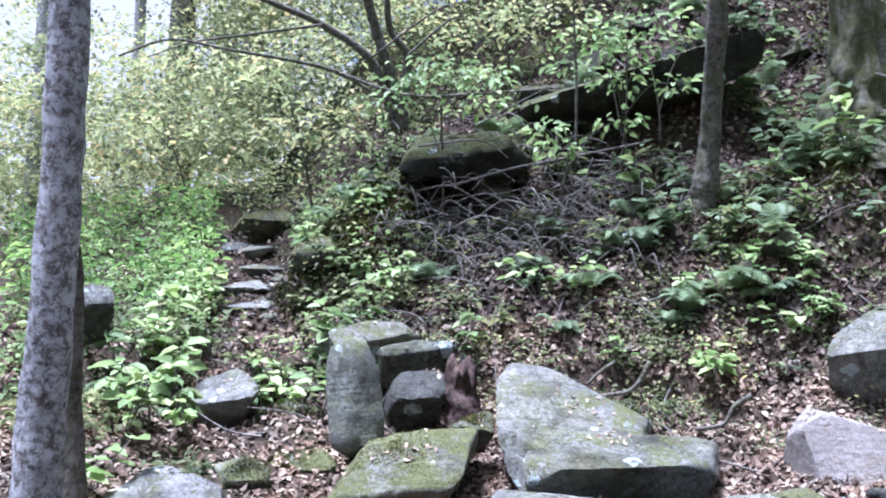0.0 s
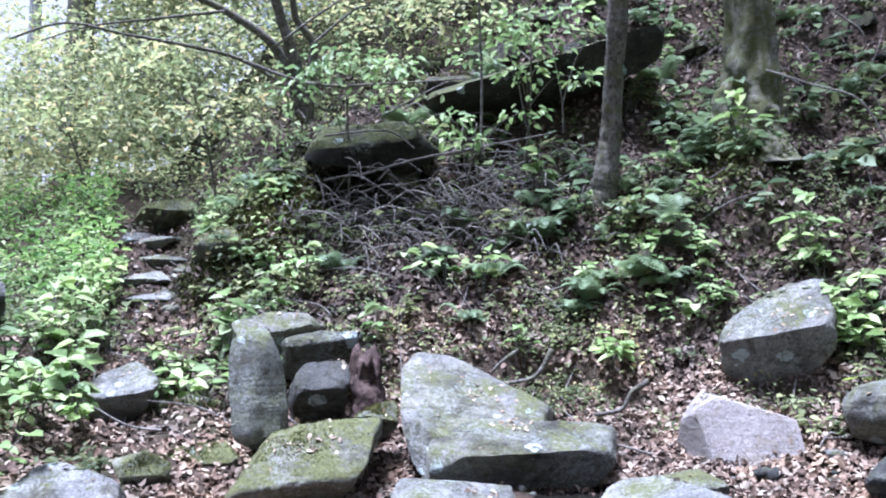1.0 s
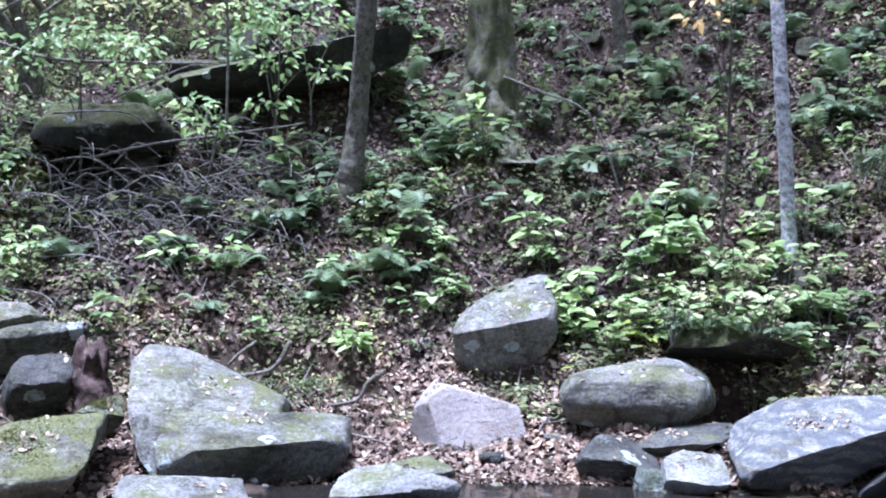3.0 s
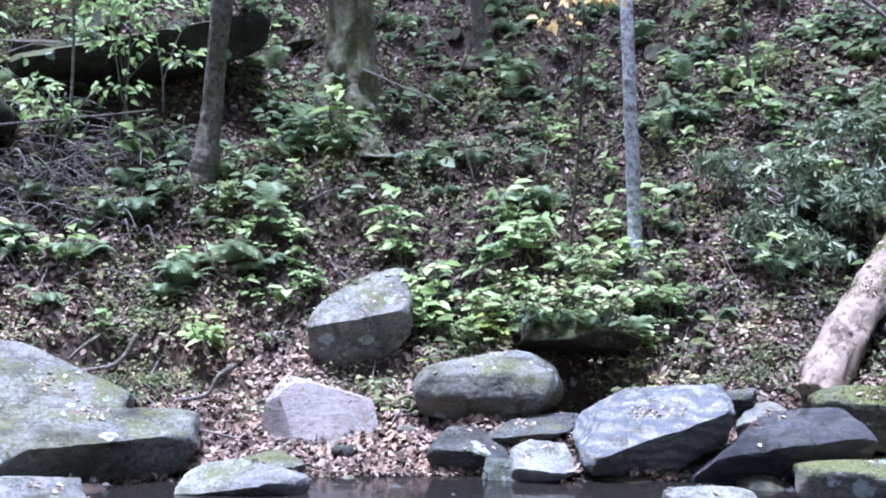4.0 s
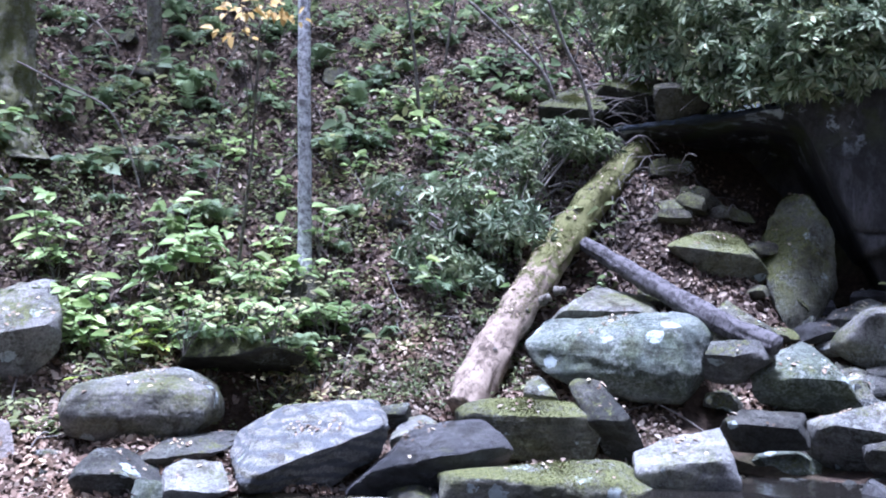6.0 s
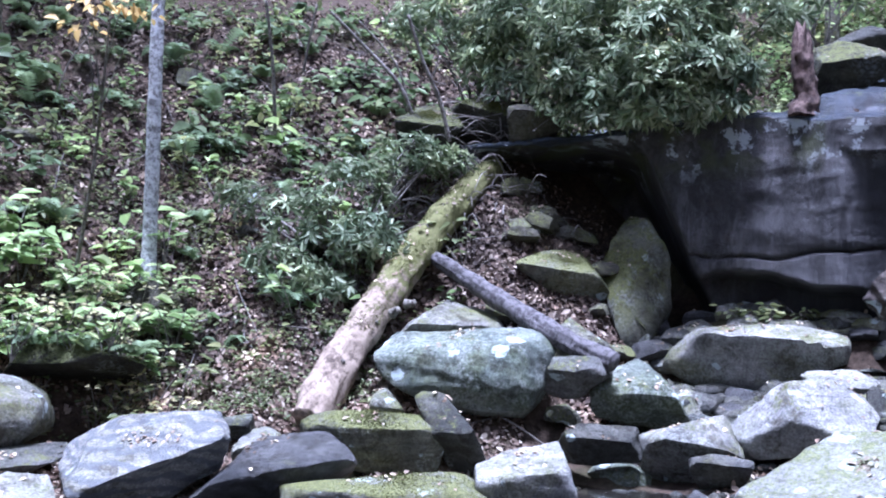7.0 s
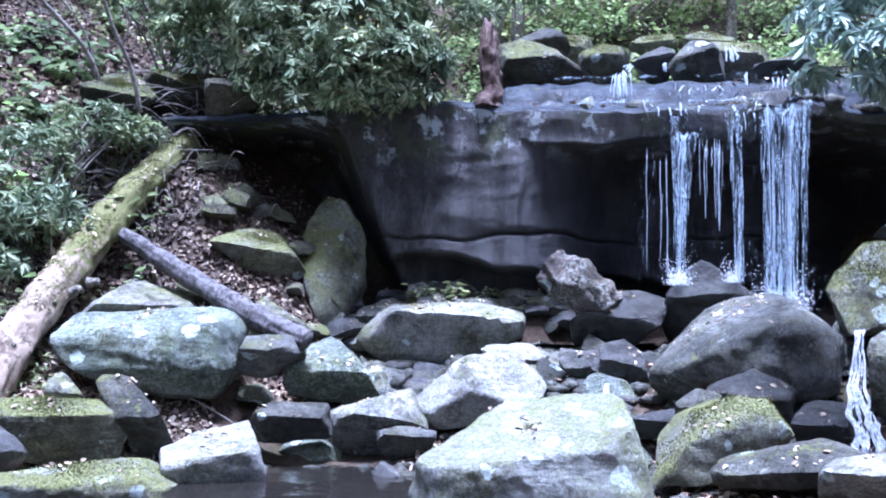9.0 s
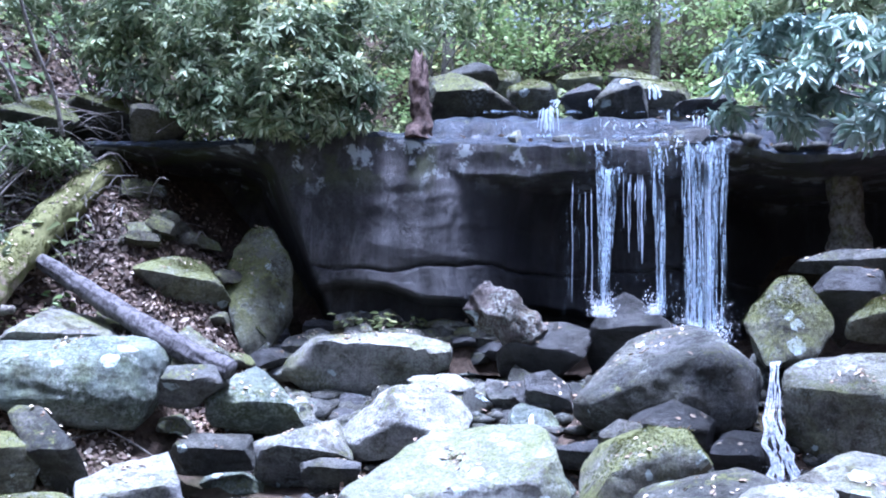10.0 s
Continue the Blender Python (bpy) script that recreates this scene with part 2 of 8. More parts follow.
def soil_material():
    m, nt, b = mat("forest_soil", 0.95, 0, 0.15)
    pos = nt.nodes.new("ShaderNodeNewGeometry").outputs["Position"]
    big, mid, fine = noise_tex(nt, pos, 0.7, 4), noise_tex(nt, pos, 12, 6, 0.75), noise_tex(nt, pos, 60, 4)
    col = mix(nt, ramp(nt, mid, ((0.35, 0.0), (0.65, 1.0))), (0.025, 0.019, 0.014), (0.09, 0.066, 0.046))
    col = mix(nt, ramp(nt, big, ((0.52, 0.0), (0.68, 0.5))), col, (0.05, 0.06, 0.02))
    nt.links.new(col, b.inputs["Base Color"])
    bump(nt, b, calc(nt, "ADD", calc(nt, "MULTIPLY", mid, 0.7), calc(nt, "MULTIPLY", fine, 0.3)), 1.0, 0.06)
    return m


def bark_material(name, dark, light, patch, moss=0.0, scale=1.0, climb=0.0, ringed=True):
    m, nt, b = mat(name, 0.9, 0, 0.2)
    pos = nt.nodes.new("ShaderNodeTexCoord").outputs["Object"]
    mp = node(nt, "ShaderNodeMapping", Scale=(1, 1, 0.35))
    nt.links.new(pos, mp.inputs[0])
    mid = noise_tex(nt, mp.outputs[0], 14 * scale, 6, 0.7, 0.5)
    spots = noise_tex(nt, pos, 13 * scale, 9, 0.8, 0.3)
    fine = noise_tex(nt, mp.outputs[0], 60 * scale, 3)
    col = mix(nt, ramp(nt, mid, ((0.35, 0.0), (0.65, 1.0))), dark, light)
    col = mix(nt, ramp(nt, spots, ((0.45, 0.0), (0.53, 0.9))), col, patch)
    rings = node(nt, "ShaderNodeMapping", Scale=(0.7, 0.7, 1.3))
    nt.links.new(pos, rings.inputs[0])
    if ringed:
        col = times(nt, col, ramp(nt, noise_tex(nt, rings.outputs[0], 5 * scale, 5, 0.7), ((0.36, 0.62), (0.6, 1.1))))
    if moss:
        v = noise_tex(nt, pos, 5.0, 9, 0.75)
        col = mix(nt, ramp(nt, v, ((0.58 - 0.3 * moss, 0.0), (0.78 - 0.3 * moss, 0.9))), col, (0.085, 0.09, 0.03))
    if climb:
        sp = nt.nodes.new("ShaderNodeSeparateXYZ")
        nt.links.new(pos, sp.inputs[0])
        v = calc(nt, "ADD", calc(nt, "MULTIPLY", sp.outputs[2], 0.5 / climb * 0.6), calc(nt, "SUBTRACT", noise_tex(nt, pos, 5.0, 9, 0.78, 0.6), 0.32))
        green = mix(nt, fine, (0.035, 0.042, 0.01), (0.15, 0.16, 0.045))
        col = mix(nt, calc(nt, "MULTIPLY", ramp(nt, v, ((0.46, 0.0), (0.54, 0.95))), 0.9), col, green)
    nt.links.new(col, b.inputs["Base Color"])
    bump(nt, b, calc(nt, "ADD", calc(nt, "MULTIPLY", mid, 0.75), calc(nt, "MULTIPLY", fine, 0.2)), 1.0, 0.035)
    return m


def leaf_material(name, stops, rough=0.55, through_light=0.35, spec=0.35, clumps=1.1):
    """Leaves in several colours, one for each leaf, that let some light through."""
    m, nt, b = mat(name, rough, 0, spec)
    g = nt.nodes.new("ShaderNodeNewGeometry")
    col = ramp(nt, g.outputs["Random Per Island"], stops)
    grain = noise_tex(nt, g.outputs["Position"], 25, 3)
    col = mix(nt, calc(nt, "MULTIPLY", grain, 0.35), col, tuple(c * 0.5 for c in stops[0][1]))
    col = times(nt, col, ramp(nt, noise_tex(nt, g.outputs["Position"], clumps, 3, 0.6), ((0.36, (0.56, 0.6, 0.62)), (0.52, (1.0, 1.0, 1.0)), (0.66, (1.3, 1.27, 1.15)))))
    nt.links.new(col, b.inputs["Base Color"])
    if through_light:
        tr = nt.nodes.new("ShaderNodeBsdfTranslucent")
        nt.links.new(col, tr.inputs[0])
        mx = nt.nodes.new("ShaderNodeMixShader")
        mx.inputs[0].default_value = through_light
        out = nt.nodes["Material Output"]
        nt.links.new(b.outputs[0], mx.inputs[1]), nt.links.new(tr.outputs[0], mx.inputs[2])
        nt.links.new(mx.outputs[0], out.inputs[0])
    return m


SOIL = soil_material()
MOSS = leaf_material("moss_blades", ((0.0, (0.06, 0.068, 0.024)), (0.6, (0.125, 0.135, 0.045)), (1.0, (0.23, 0.225, 0.09))), 0.8, 0.3, 0.1)
LITTER = leaf_material("dry_leaves", ((0.0, (0.06, 0.042, 0.03)), (0.3, (0.16, 0.108, 0.075)), (0.55, (0.26, 0.185, 0.13)), (0.8, (0.37, 0.29, 0.215)), (1.0, (0.53, 0.45, 0.34))), 0.8, 0.1, 0.2)
# Darker copy of the litter: the slope's shade is put into its colour.
LITTER_SHADE = leaf_material("shade_brown_leaves", ((0.0, (0.025, 0.018, 0.014)), (0.5, (0.095, 0.066, 0.048)), (0.8, (0.20, 0.15, 0.11)), (1.0, (0.42, 0.35, 0.27))), 0.8, 0.1, 0.2)
BARK = bark_material("grey_bark", (0.07, 0.06, 0.052), (0.27, 0.25, 0.235), (0.56, 0.58, 0.59), scale=1.25)
BARK_DARK = bark_material("dark_bark", (0.035, 0.03, 0.024), (0.13, 0.115, 0.095), (0.19, 0.18, 0.15), 0.35, 1.3)
BARK_MOSS = bark_material("mossy_bark", (0.03, 0.026, 0.02), (0.15, 0.135, 0.11), (0.24, 0.235, 0.20), 0.75, 1.3)
BARK_PALE = bark_material("pale_bark", (0.12, 0.115, 0.11), (0.30, 0.30, 0.30), (0.60, 0.62, 0.62), scale=1.2)
DEADWOOD = bark_material("bare_dead_wood", (0.05, 0.038, 0.028), (0.22, 0.175, 0.13), (0.27, 0.22, 0.165), 0.0, 0.6, climb=1.3, ringed=False)
GREYWOOD = bark_material("weathered_grey_wood", (0.022, 0.021, 0.021), (0.065, 0.06, 0.06), (0.115, 0.11, 0.11), ringed=False)
TWIG = bark_material("dry_twigs", (0.065, 0.058, 0.048), (0.155, 0.14, 0.12), (0.22, 0.205, 0.18))


# ---- building helpers ----
def link(name, mesh, material=None, parent=None, label=""):
    ob = new(name, mesh)
    if material:
        mesh.materials.append(material)
    if parent:
        ob.parent = parent
    if label:
        ob["label"] = label
    return ob


def part(name, bm, material, parent, label=""):
    me = bpy.data.meshes.new(name)
    bm.to_mesh(me)
    bm.free()
    return link(name, me, material, parent, label)


def mesh_of(name, verts, faces, smooth=False):
    me = bpy.data.meshes.new(name)
    verts = np.asarray(verts, np.float32)
    if isinstance(faces, np.ndarray):
        n, k = faces.shape
        me.vertices.add(len(verts))
        me.vertices.foreach_set("co", verts.ravel())
        me.loops.add(n * k)
        me.loops.foreach_set("vertex_index", faces.ravel().astype(np.int32))
        me.polygons.add(n)
        me.polygons.foreach_set("loop_start", np.arange(0, n * k, k, dtype=np.int32))
        me.update(calc_edges=True)
    else:
        me.from_pydata([tuple(v) for v in verts], [], faces)
    if smooth:
        me.polygons.foreach_set("use_smooth", np.ones(len(me.polygons), bool))
    me.validate()
    return me


def sheet_faces(rows, cols, closed=False):
    i = np.arange(rows - 1)[:, None] * cols
    j = np.arange(cols if closed else cols - 1)[None]
    k = (j + 1) % cols
    return np.stack([i + j, i + k, i + cols + k, i + cols + j], -1).reshape(-1, 4)


def tube_mesh(name, points, radii, sides=10, seed=0, rough=0.08, caps=True, fine=0.0):
    """A tapered, slightly knobbly round limb along a smooth line of points."""
    pts, rad = np.array(points, float), np.array(radii, float)
    n = max(6, int(len(pts) * (22 if fine else 5)))
    s = np.linspace(0, len(pts) - 1, n)
    line = []
    for v in s:
        k = min(int(v), len(pts) - 2)
        f = v - k
        p0, p1, p2, p3 = pts[max(k - 1, 0)], pts[k], pts[k + 1], pts[min(k + 2, len(pts) - 1)]
        line.append(0.5 * (2 * p1 + (p2 - p0) * f + (2 * p0 - 5 * p1 + 4 * p2 - p3) * f * f + (3 * p1 - p0 - 3 * p2 + p3) * f**3))
    line = np.array(line)
    r = np.interp(s, np.arange(len(rad)), rad)
    tan = np.gradient(line, axis=0)
    tan /= np.linalg.norm(tan, axis=1)[:, None] + 1e-9
    side = np.cross(tan, (0.31, 0.95, 0.11))
    side /= np.linalg.norm(side, axis=1)[:, None] + 1e-9
    other = np.cross(tan, side)
    a = np.linspace(0, 2 * math.pi, sides, endpoint=False)
    ring = np.cos(a)[None, :, None] * side[:, None] + np.sin(a)[None, :, None] * other[:, None]
    v = (line[:, None] + ring * r[:, None, None]).reshape(-1, 3)
    if rough:
        v += (ring.reshape(-1, 3)) * (vnoise(v, 1.2 / max(r.mean(), 0.02), seed) * rough * np.repeat(r, sides))[:, None]
    if fine:
        w = fbm(np.stack([np.tile(np.cos(a), n) * 2.2, np.tile(np.sin(a), n) * 2.2, np.repeat(s, sides) * 1.3], -1), 1.6, seed + 3, 4)
        v += ring.reshape(-1, 3) * (w * fine * np.repeat(r, sides))[:, None]
    f = sheet_faces(n, sides, True)
    faces = [tuple(q) for q in f]
    if caps:
        faces += [tuple(range(sides - 1, -1, -1)), tuple(range((n - 1) * sides, n * sides))]
    return mesh_of(name, v, faces, True)


def join_meshes(name, meshes):
    verts, faces, n = [], [], 0
    for me in meshes:
        co = np.empty(len(me.vertices) * 3, np.float32)
        me.vertices.foreach_get("co", co)
        verts.append(co.reshape(-1, 3))
        faces += [tuple(i + n for i in p.vertices) for p in me.polygons]
        n += len(me.vertices)
        bpy.data.meshes.remove(me)
    return mesh_of(name, np.concatenate(verts), faces, True)


# ---- the ground ----
def make_ground():
    az = np.r_[np.arange(-180, -75, 3.0), np.arange(-75, 92, 0.45), np.arange(92, 180, 3.0)]
    r = np.r_[0.01, np.arange(0.3, 6, 0.3), np.arange(6, 16, 0.09), 16 * 1.045 ** np.arange(0, 75)]
    a, d = np.meshgrid(np.radians(az), r)
    x, y = 0.3 + d * np.sin(a), d * np.cos(a)
    z = ground_z(x.ravel(), y.ravel())
    far = np.clip((d.ravel() - 35) / 150, 0, 1)
    z = z + far * 4
    me = mesh_of("ground", np.stack([x.ravel(), y.ravel(), z], -1), sheet_faces(len(r), len(az), True)[:, ::-1].copy(), True)
    ob = link("ground", me, SOIL)
    tagged(ob, "leaf-covered dark forest soil on a steep slope", "ground", kind="structure")


make_ground()

# ---- rocks ----
_balls = {}
RESTING = []


def ball(level):
    if level not in _balls:
        bm = bmesh.new()
        bmesh.ops.create_icosphere(bm, subdivisions=level, radius=1)
        _balls[level] = (np.array([v.co for v in bm.verts]), np.array([[v.index for v in f.verts] for f in bm.faces]))
        bm.free()
    return _balls[level]


ROCK_LABELS = {
    "grey": "grey weathered boulder with spots of pale lichen",
    "pale": "pale grey stone with a smooth bleached top",
    "pink": "blocky pinkish-grey stone on the leafy path",
    "moss": "stone with a thick yellow-green moss cover",
    "dark": "dark grey shaded stone half sunk in leaves",
    "wet": "dark wet stone shining beside running water",
    "green": "large grey-green boulder with pale lichen patches",
    "lichen": "large pale boulder with lichen rosettes and moss",
    "band": "wedge-shaped stone with dark wavy bands",
    "cave": "mossy boulder in the hillside, coloured dark for shade",
    "ledge": "rock with a mossy top in the bank, coloured dark for shade",
}


def moss_tufts(ob, me, rng, amount, low=0.35, keep=None, base=1300):
    """Short blades of moss over the upper side of a thing, as a part of it."""
    n = len(me.vertices)
    co, nv = np.empty(n * 3, np.float32), np.empty(n * 3, np.float32)
    me.vertices.foreach_get("co", co), me.vertex_normals.foreach_get("vector", nv)
    co, nv = co.reshape(-1, 3), nv.reshape(-1, 3)
    good = (nv[:, 2] > low) & (fbm(co, 3.0, 21, 3) > -0.15)
    if keep is not None:
        good &= keep(co)
    good = np.nonzero(good)[0]
    if len(good) < 5:
        return
    k = good[rng.integers(len(good), size=base * amount)]
    p = co[k] + rng.normal(size=(len(k), 3)) * 0.02
    p += nv[k] * (-0.004 - (np.einsum("ij,ij->i", p - co[k], nv[k])))[:, None]
    way = nv[k] * 0.7 + rng.normal(size=p.shape) * 0.6
    s = rng.uniform(0.008, 0.02, len(k))
    tagged(link("moss", blades("moss", p, way, s), MOSS, ob), kind="stuff")


def blades(name, p, way, s):
    way = way / np.linalg.norm(way, axis=1)[:, None]
    side = np.cross(way, (0.3, 0.5, 0.8))
    side /= np.linalg.norm(side, axis=1)[:, None] + 1e-6
    v = np.stack([p - side * s[:, None] * 0.35, p + side * s[:, None] * 0.35, p + way * s[:, None]], 1)
    return mesh_of(name, v.reshape(-1, 3), np.arange(len(p) * 3).reshape(-1, 3))


def rock(kind, x, y, z, yaw, outline, deep, up=42, ridge=0.5, under=38, level=4, seed=0, facets=(), label="", name="boulder", bumps=1.0, chips=7):
    """One stone. outline: its corners as seen from the front, about its middle, counter-clockwise. The front juts out most at the
    height share ridge; above it leans back by up degrees, below it recedes by under degrees. facets: instead of that, the front's
    own faces as (normal x, y, z, across, height), each through that point of the front, from -1 to 1."""
    rng = np.random.default_rng(seed + 1000)
    pts = np.array(outline, float).reshape(-1, 2)
    if np.ptp(pts[:, 0]) > 1.2 and math.hypot(x, y) < 10.5:
        level = max(level, 6)
    planes = []
    for p, q in zip(pts, np.roll(pts, -1, 0)):
        e = q - p
        n = np.array([e[1], 0.0, -e[0]]) / (np.hypot(*e) + 1e-9)
        n[1] = rng.uniform(-0.3, 0.4)
        planes.append((n / np.linalg.norm(n), max(0.02, (n[0] * p[0] + n[2] * p[1]) / np.linalg.norm(n))))
    low, high = pts[:, 1].min(), pts[:, 1].max()
    half = np.array([np.ptp(pts[:, 0]) / 2, deep / 2, (high - low) / 2])
    if not facets:
        tilt = rng.uniform(-0.3, 0.3)
        u, d0 = radians(min(up + 8, 68)), radians(under)
        facets = ((tilt, -math.cos(u), math.sin(u), 0, 2 * ridge - 1), (rng.uniform(-0.25, 0.25), -math.cos(d0), -math.sin(d0), 0, 2 * ridge - 1))
    for nx, ny, nz, a, b in facets:
        nz *= 1.2 if nz > 0.3 else 1.2 if nz < 0 else 1
        n = np.array([nx, ny, nz]) / math.sqrt(nx * nx + ny * ny + nz * nz)
        planes.append((n, max(0.05, n @ (a * half[0], -half[1], b * half[2]))))
    planes.append((np.array([0.1, 0.95, 0.28]), deep * 0.5))
    for _ in range(5):
        n = rng.normal(size=3)
        n /= np.linalg.norm(n)
        planes.append((n, rng.uniform(0.8, 0.95) * abs(n) @ half))
    d, faces = ball(level)
    wave = np.stack([fbm(d + seed * 1.7 + k * 9.1, 2.7, seed + k, 3) for k in range(3)], -1)
    bent = d + 0.024 * bumps * wave
    cuts = np.array([n / h for n, h in planes])
    v = d / (bent @ cuts.T).max(1)[:, None]
    for _ in range(chips):  # faces broken off the edges
        n = rng.normal(size=3) * (1, 0.5, 1) + (0, -1.1, 0.1)
        n /= np.linalg.norm(n)
        cuts = np.r_[cuts, [n / (rng.uniform(0.91, 0.98) * (v @ n).max())]]
    reach = 0.62 * 1.1 / 2 ** (level - 1)
    for _ in range(3):  # draw the mesh onto the nearest edge between two faces
        near = bent @ cuts.T
        top = np.argsort(near, 1)[:, -2:]
        m = cuts[top[:, 1]] - cuts[top[:, 0]]
        gap = near[np.arange(len(d)), top[:, 1]] - near[np.arange(len(d)), top[:, 0]]
        shift = -m * (gap / (np.einsum("ij,ij->i", m, m) + 1e-9))[:, None]
        close = np.linalg.norm(shift, axis=1) < reach
        d, bent = np.where(close[:, None], d + shift, d), np.where(close[:, None], bent + shift, bent)
    near = bent @ cuts.T
    most = near.max(1)
    crisp = 65 if kind in ("pink", "band") or name in ("slab", "standing_stone") else 27  # edges worn round by water
    v = d * (1.015 / (most * (1 + np.log(np.exp(crisp * (near / most[:, None] - 1)).sum(1)) / crisp)))[:, None]
    size = math.sqrt(4 * half[0] * half[2])
    lump = fbm(v + seed * 3.7, 1.6 / size, seed, 3) * 0.014 + fbm(v, 5 / size, seed + 5, 4) * 0.012 + fbm(v, 24 / size, seed + 33, 3) * 0.006
    lay = vnoise(np.stack([v[:, 0] * 0.5, v[:, 1] * 0.5, (v[:, 2] + 0.15 * v[:, 0]) * 9 / size], -1) * 0.8, 1, seed + 8)
    lay = np.clip(lay * 3, -1, 1) * 0.010
    v = v + d / np.linalg.norm(d, axis=1)[:, None] * ((lump + lay) * size * bumps)[:, None]
    me = mesh_of(name, v, faces, True)
    me.set_sharp_from_angle(angle=radians(42))
    ob = link(name, me, ROCK[kind])
    ob.matrix_world = pose(x, y, z, 0, 0, yaw)
    if kind in ("moss", "ledge"):
        moss_tufts(ob, me, rng, 1 if level < 4 else 2 if level < 5 else 4)
    nv = np.empty(len(me.vertices) * 3, np.float32)
    me.vertex_normals.foreach_get("vector", nv)
    flat = np.nonzero((nv.reshape(-1, 3)[:, 2] > 0.72) & (vnoise(v, 2.5 / size, seed + 40) > 0.05))[0]
    if len(flat):
        m = np.array(ob.matrix_basis)
        pick = rng.choice(flat, min(len(flat), int(26 * np.ptp(pts[:, 0]) * deep)))
        RESTING.append(np.c_[v[pick] @ m[:3, :3].T + m[:3, 3], nv.reshape(-1, 3)[pick] @ m[:3, :3].T])
    return tagged(ob, label or ROCK_LABELS[kind], "rock")


rock("grey", -4.04, 8.09, 0.45, 27, ((-0.78, 0.52), (-0.55, -0.23), (-0.26, -0.54), (0.75, -0.08), (0.78, 0.05), (0.11, 0.41), (-0.20, 0.54)), 1.40, 38, 0.25, level=5, seed=0, bumps=0.7, name="slab", facets=((0.1, -0.5, 0.85, 0, -0.2), (-0.4, -0.85, 0.3, -0.5, -0.3),))
rock("grey", -3.37, 7.78, 0.21, 24, ((-0.82, 0.15), (-0.70, -0.39), (-0.47, -0.43), (0.58, -0.33), (0.80, -0.06), (0.76, 0.14), (0.27, 0.26), (-0.39, 0.28)), 0.78, 40, 0.45, level=5, seed=1, bumps=0.7, name="slab", facets=((0.1, -0.45, 0.9, 0, 0.15), (0.25, -0.9, -0.35, 0.3, 0.1),))
rock("lichen", -5.63, 6.81, 0.73, 40, ((-0.27, 0.07), (-0.23, -0.49), (-0.13, -0.60), (0.27, -0.35), (0.22, 0.27), (0.06, 0.61), (-0.25, 0.58)), 0.32, 25, 0.3, level=4, seed=2, name="standing_stone", facets=((-0.6, -0.78, 0.14, -0.4, 0), (0.4, -0.9, 0.08, 0.15, 0), (0, -0.6, 0.8, 0, 0.8),))
rock("dark", -5.44, 7.51, 0.64, 36, ((-0.28, 0.13), (-0.26, -0.43), (0.18, -0.34), (0.29, 0.20), (0.23, 0.34), (-0.15, 0.31)), 0.46, 30, 0.6, level=4, seed=3)
rock("grey", -6.27, 7.85, 1.33, 39, ((-0.49, 0.03), (-0.40, -0.47), (0.06, -0.53), (0.50, -0.03), (0.35, 0.09), (-0.06, 0.13)), 0.59, 35, 0.4, level=5, seed=4, bumps=0.7, name="slab")
rock("grey", -5.67, 7.85, 1.08, 36, ((-0.40, 0.08), (-0.37, -0.55), (-0.06, -0.56), (0.34, -0.08), (0.40, 0.13), (-0.00, 0.16)), 0.40, 30, 0.6, level=5, seed=5)
rock("moss", -4.92, 6.54, 0.15, 37, ((-0.68, -0.25), (-0.66, -0.39), (0.26, -0.42), (0.63, 0.12), (0.70, 0.40), (0.30, 0.39), (-0.25, 0.19)), 1.06, 45, 0.4, level=5, seed=6)
rock("moss", -4.63, 7.26, 0.50, 33, ((-0.20, 0.00), (-0.13, -0.51), (0.20, -0.06), (0.20, 0.11), (-0.03, 0.08)), 0.29, 40, 0.5, level=4, seed=7)
rock("pale", -7.16, 6.51, 0.67, 48, ((-0.32, 0.06), (-0.24, -0.29), (0.05, -0.41), (0.27, -0.13), (0.32, 0.15), (0.19, 0.36), (-0.09, 0.24)), 0.51, 40, 0.5, level=4, seed=8)
rock("moss", -6.73, 7.09, 0.42, 44, ((-0.38, 0.12), (-0.37, -0.08), (0.00, -0.22), (0.39, -0.19), (0.35, 0.09), (-0.06, 0.22)), 0.56, 30, 0.6, level=5, seed=9)
rock("moss", -5.87, 6.27, 0.14, 44, ((-0.31, 0.04), (-0.28, -0.11), (-0.09, -0.17), (0.31, -0.06), (0.24, 0.16), (-0.10, 0.15)), 0.42, 40, 0.5, level=4, seed=10)
rock("moss", -5.90, 5.65, 0.13, 47, ((-0.22, 0.06), (-0.17, -0.13), (0.22, -0.15), (0.22, 0.03), (0.04, 0.13)), 0.35, 45, 0.5, level=4, seed=11)
rock("pale", -5.89, 4.84, 0.12, 51, ((-0.47, -0.03), (-0.46, -0.15), (0.50, -0.23), (0.41, 0.03), (0.13, 0.18), (-0.18, 0.17)), 0.59, 50, 0.3, level=5, seed=12)
rock("grey", -1.57, 10.15, 1.21, 10, ((-0.53, -0.19), (-0.47, -0.46), (-0.20, -0.62), (0.22, -0.58), (0.46, -0.25), (0.54, 0.48), (0.43, 0.63), (-0.08, 0.45), (-0.45, 0.14)), 0.86, 48, 0.5, level=5, seed=13, facets=((-0.25, -0.6, 0.75, 0.1, 0.05), (0, -0.9, -0.45, 0.1, 0),))
rock("pink", -1.83, 9.10, 0.31, 13, ((-0.50, -0.28), (-0.29, -0.32), (0.25, -0.34), (0.51, -0.28), (0.47, 0.15), (-0.21, 0.34), (-0.37, 0.26)), 0.81, 22, 0.5, level=5, seed=14, bumps=0.25, facets=((-0.7, -0.65, -0.08, -0.5, 0), (0.12, -0.9, 0.28, -0.5, 0),))
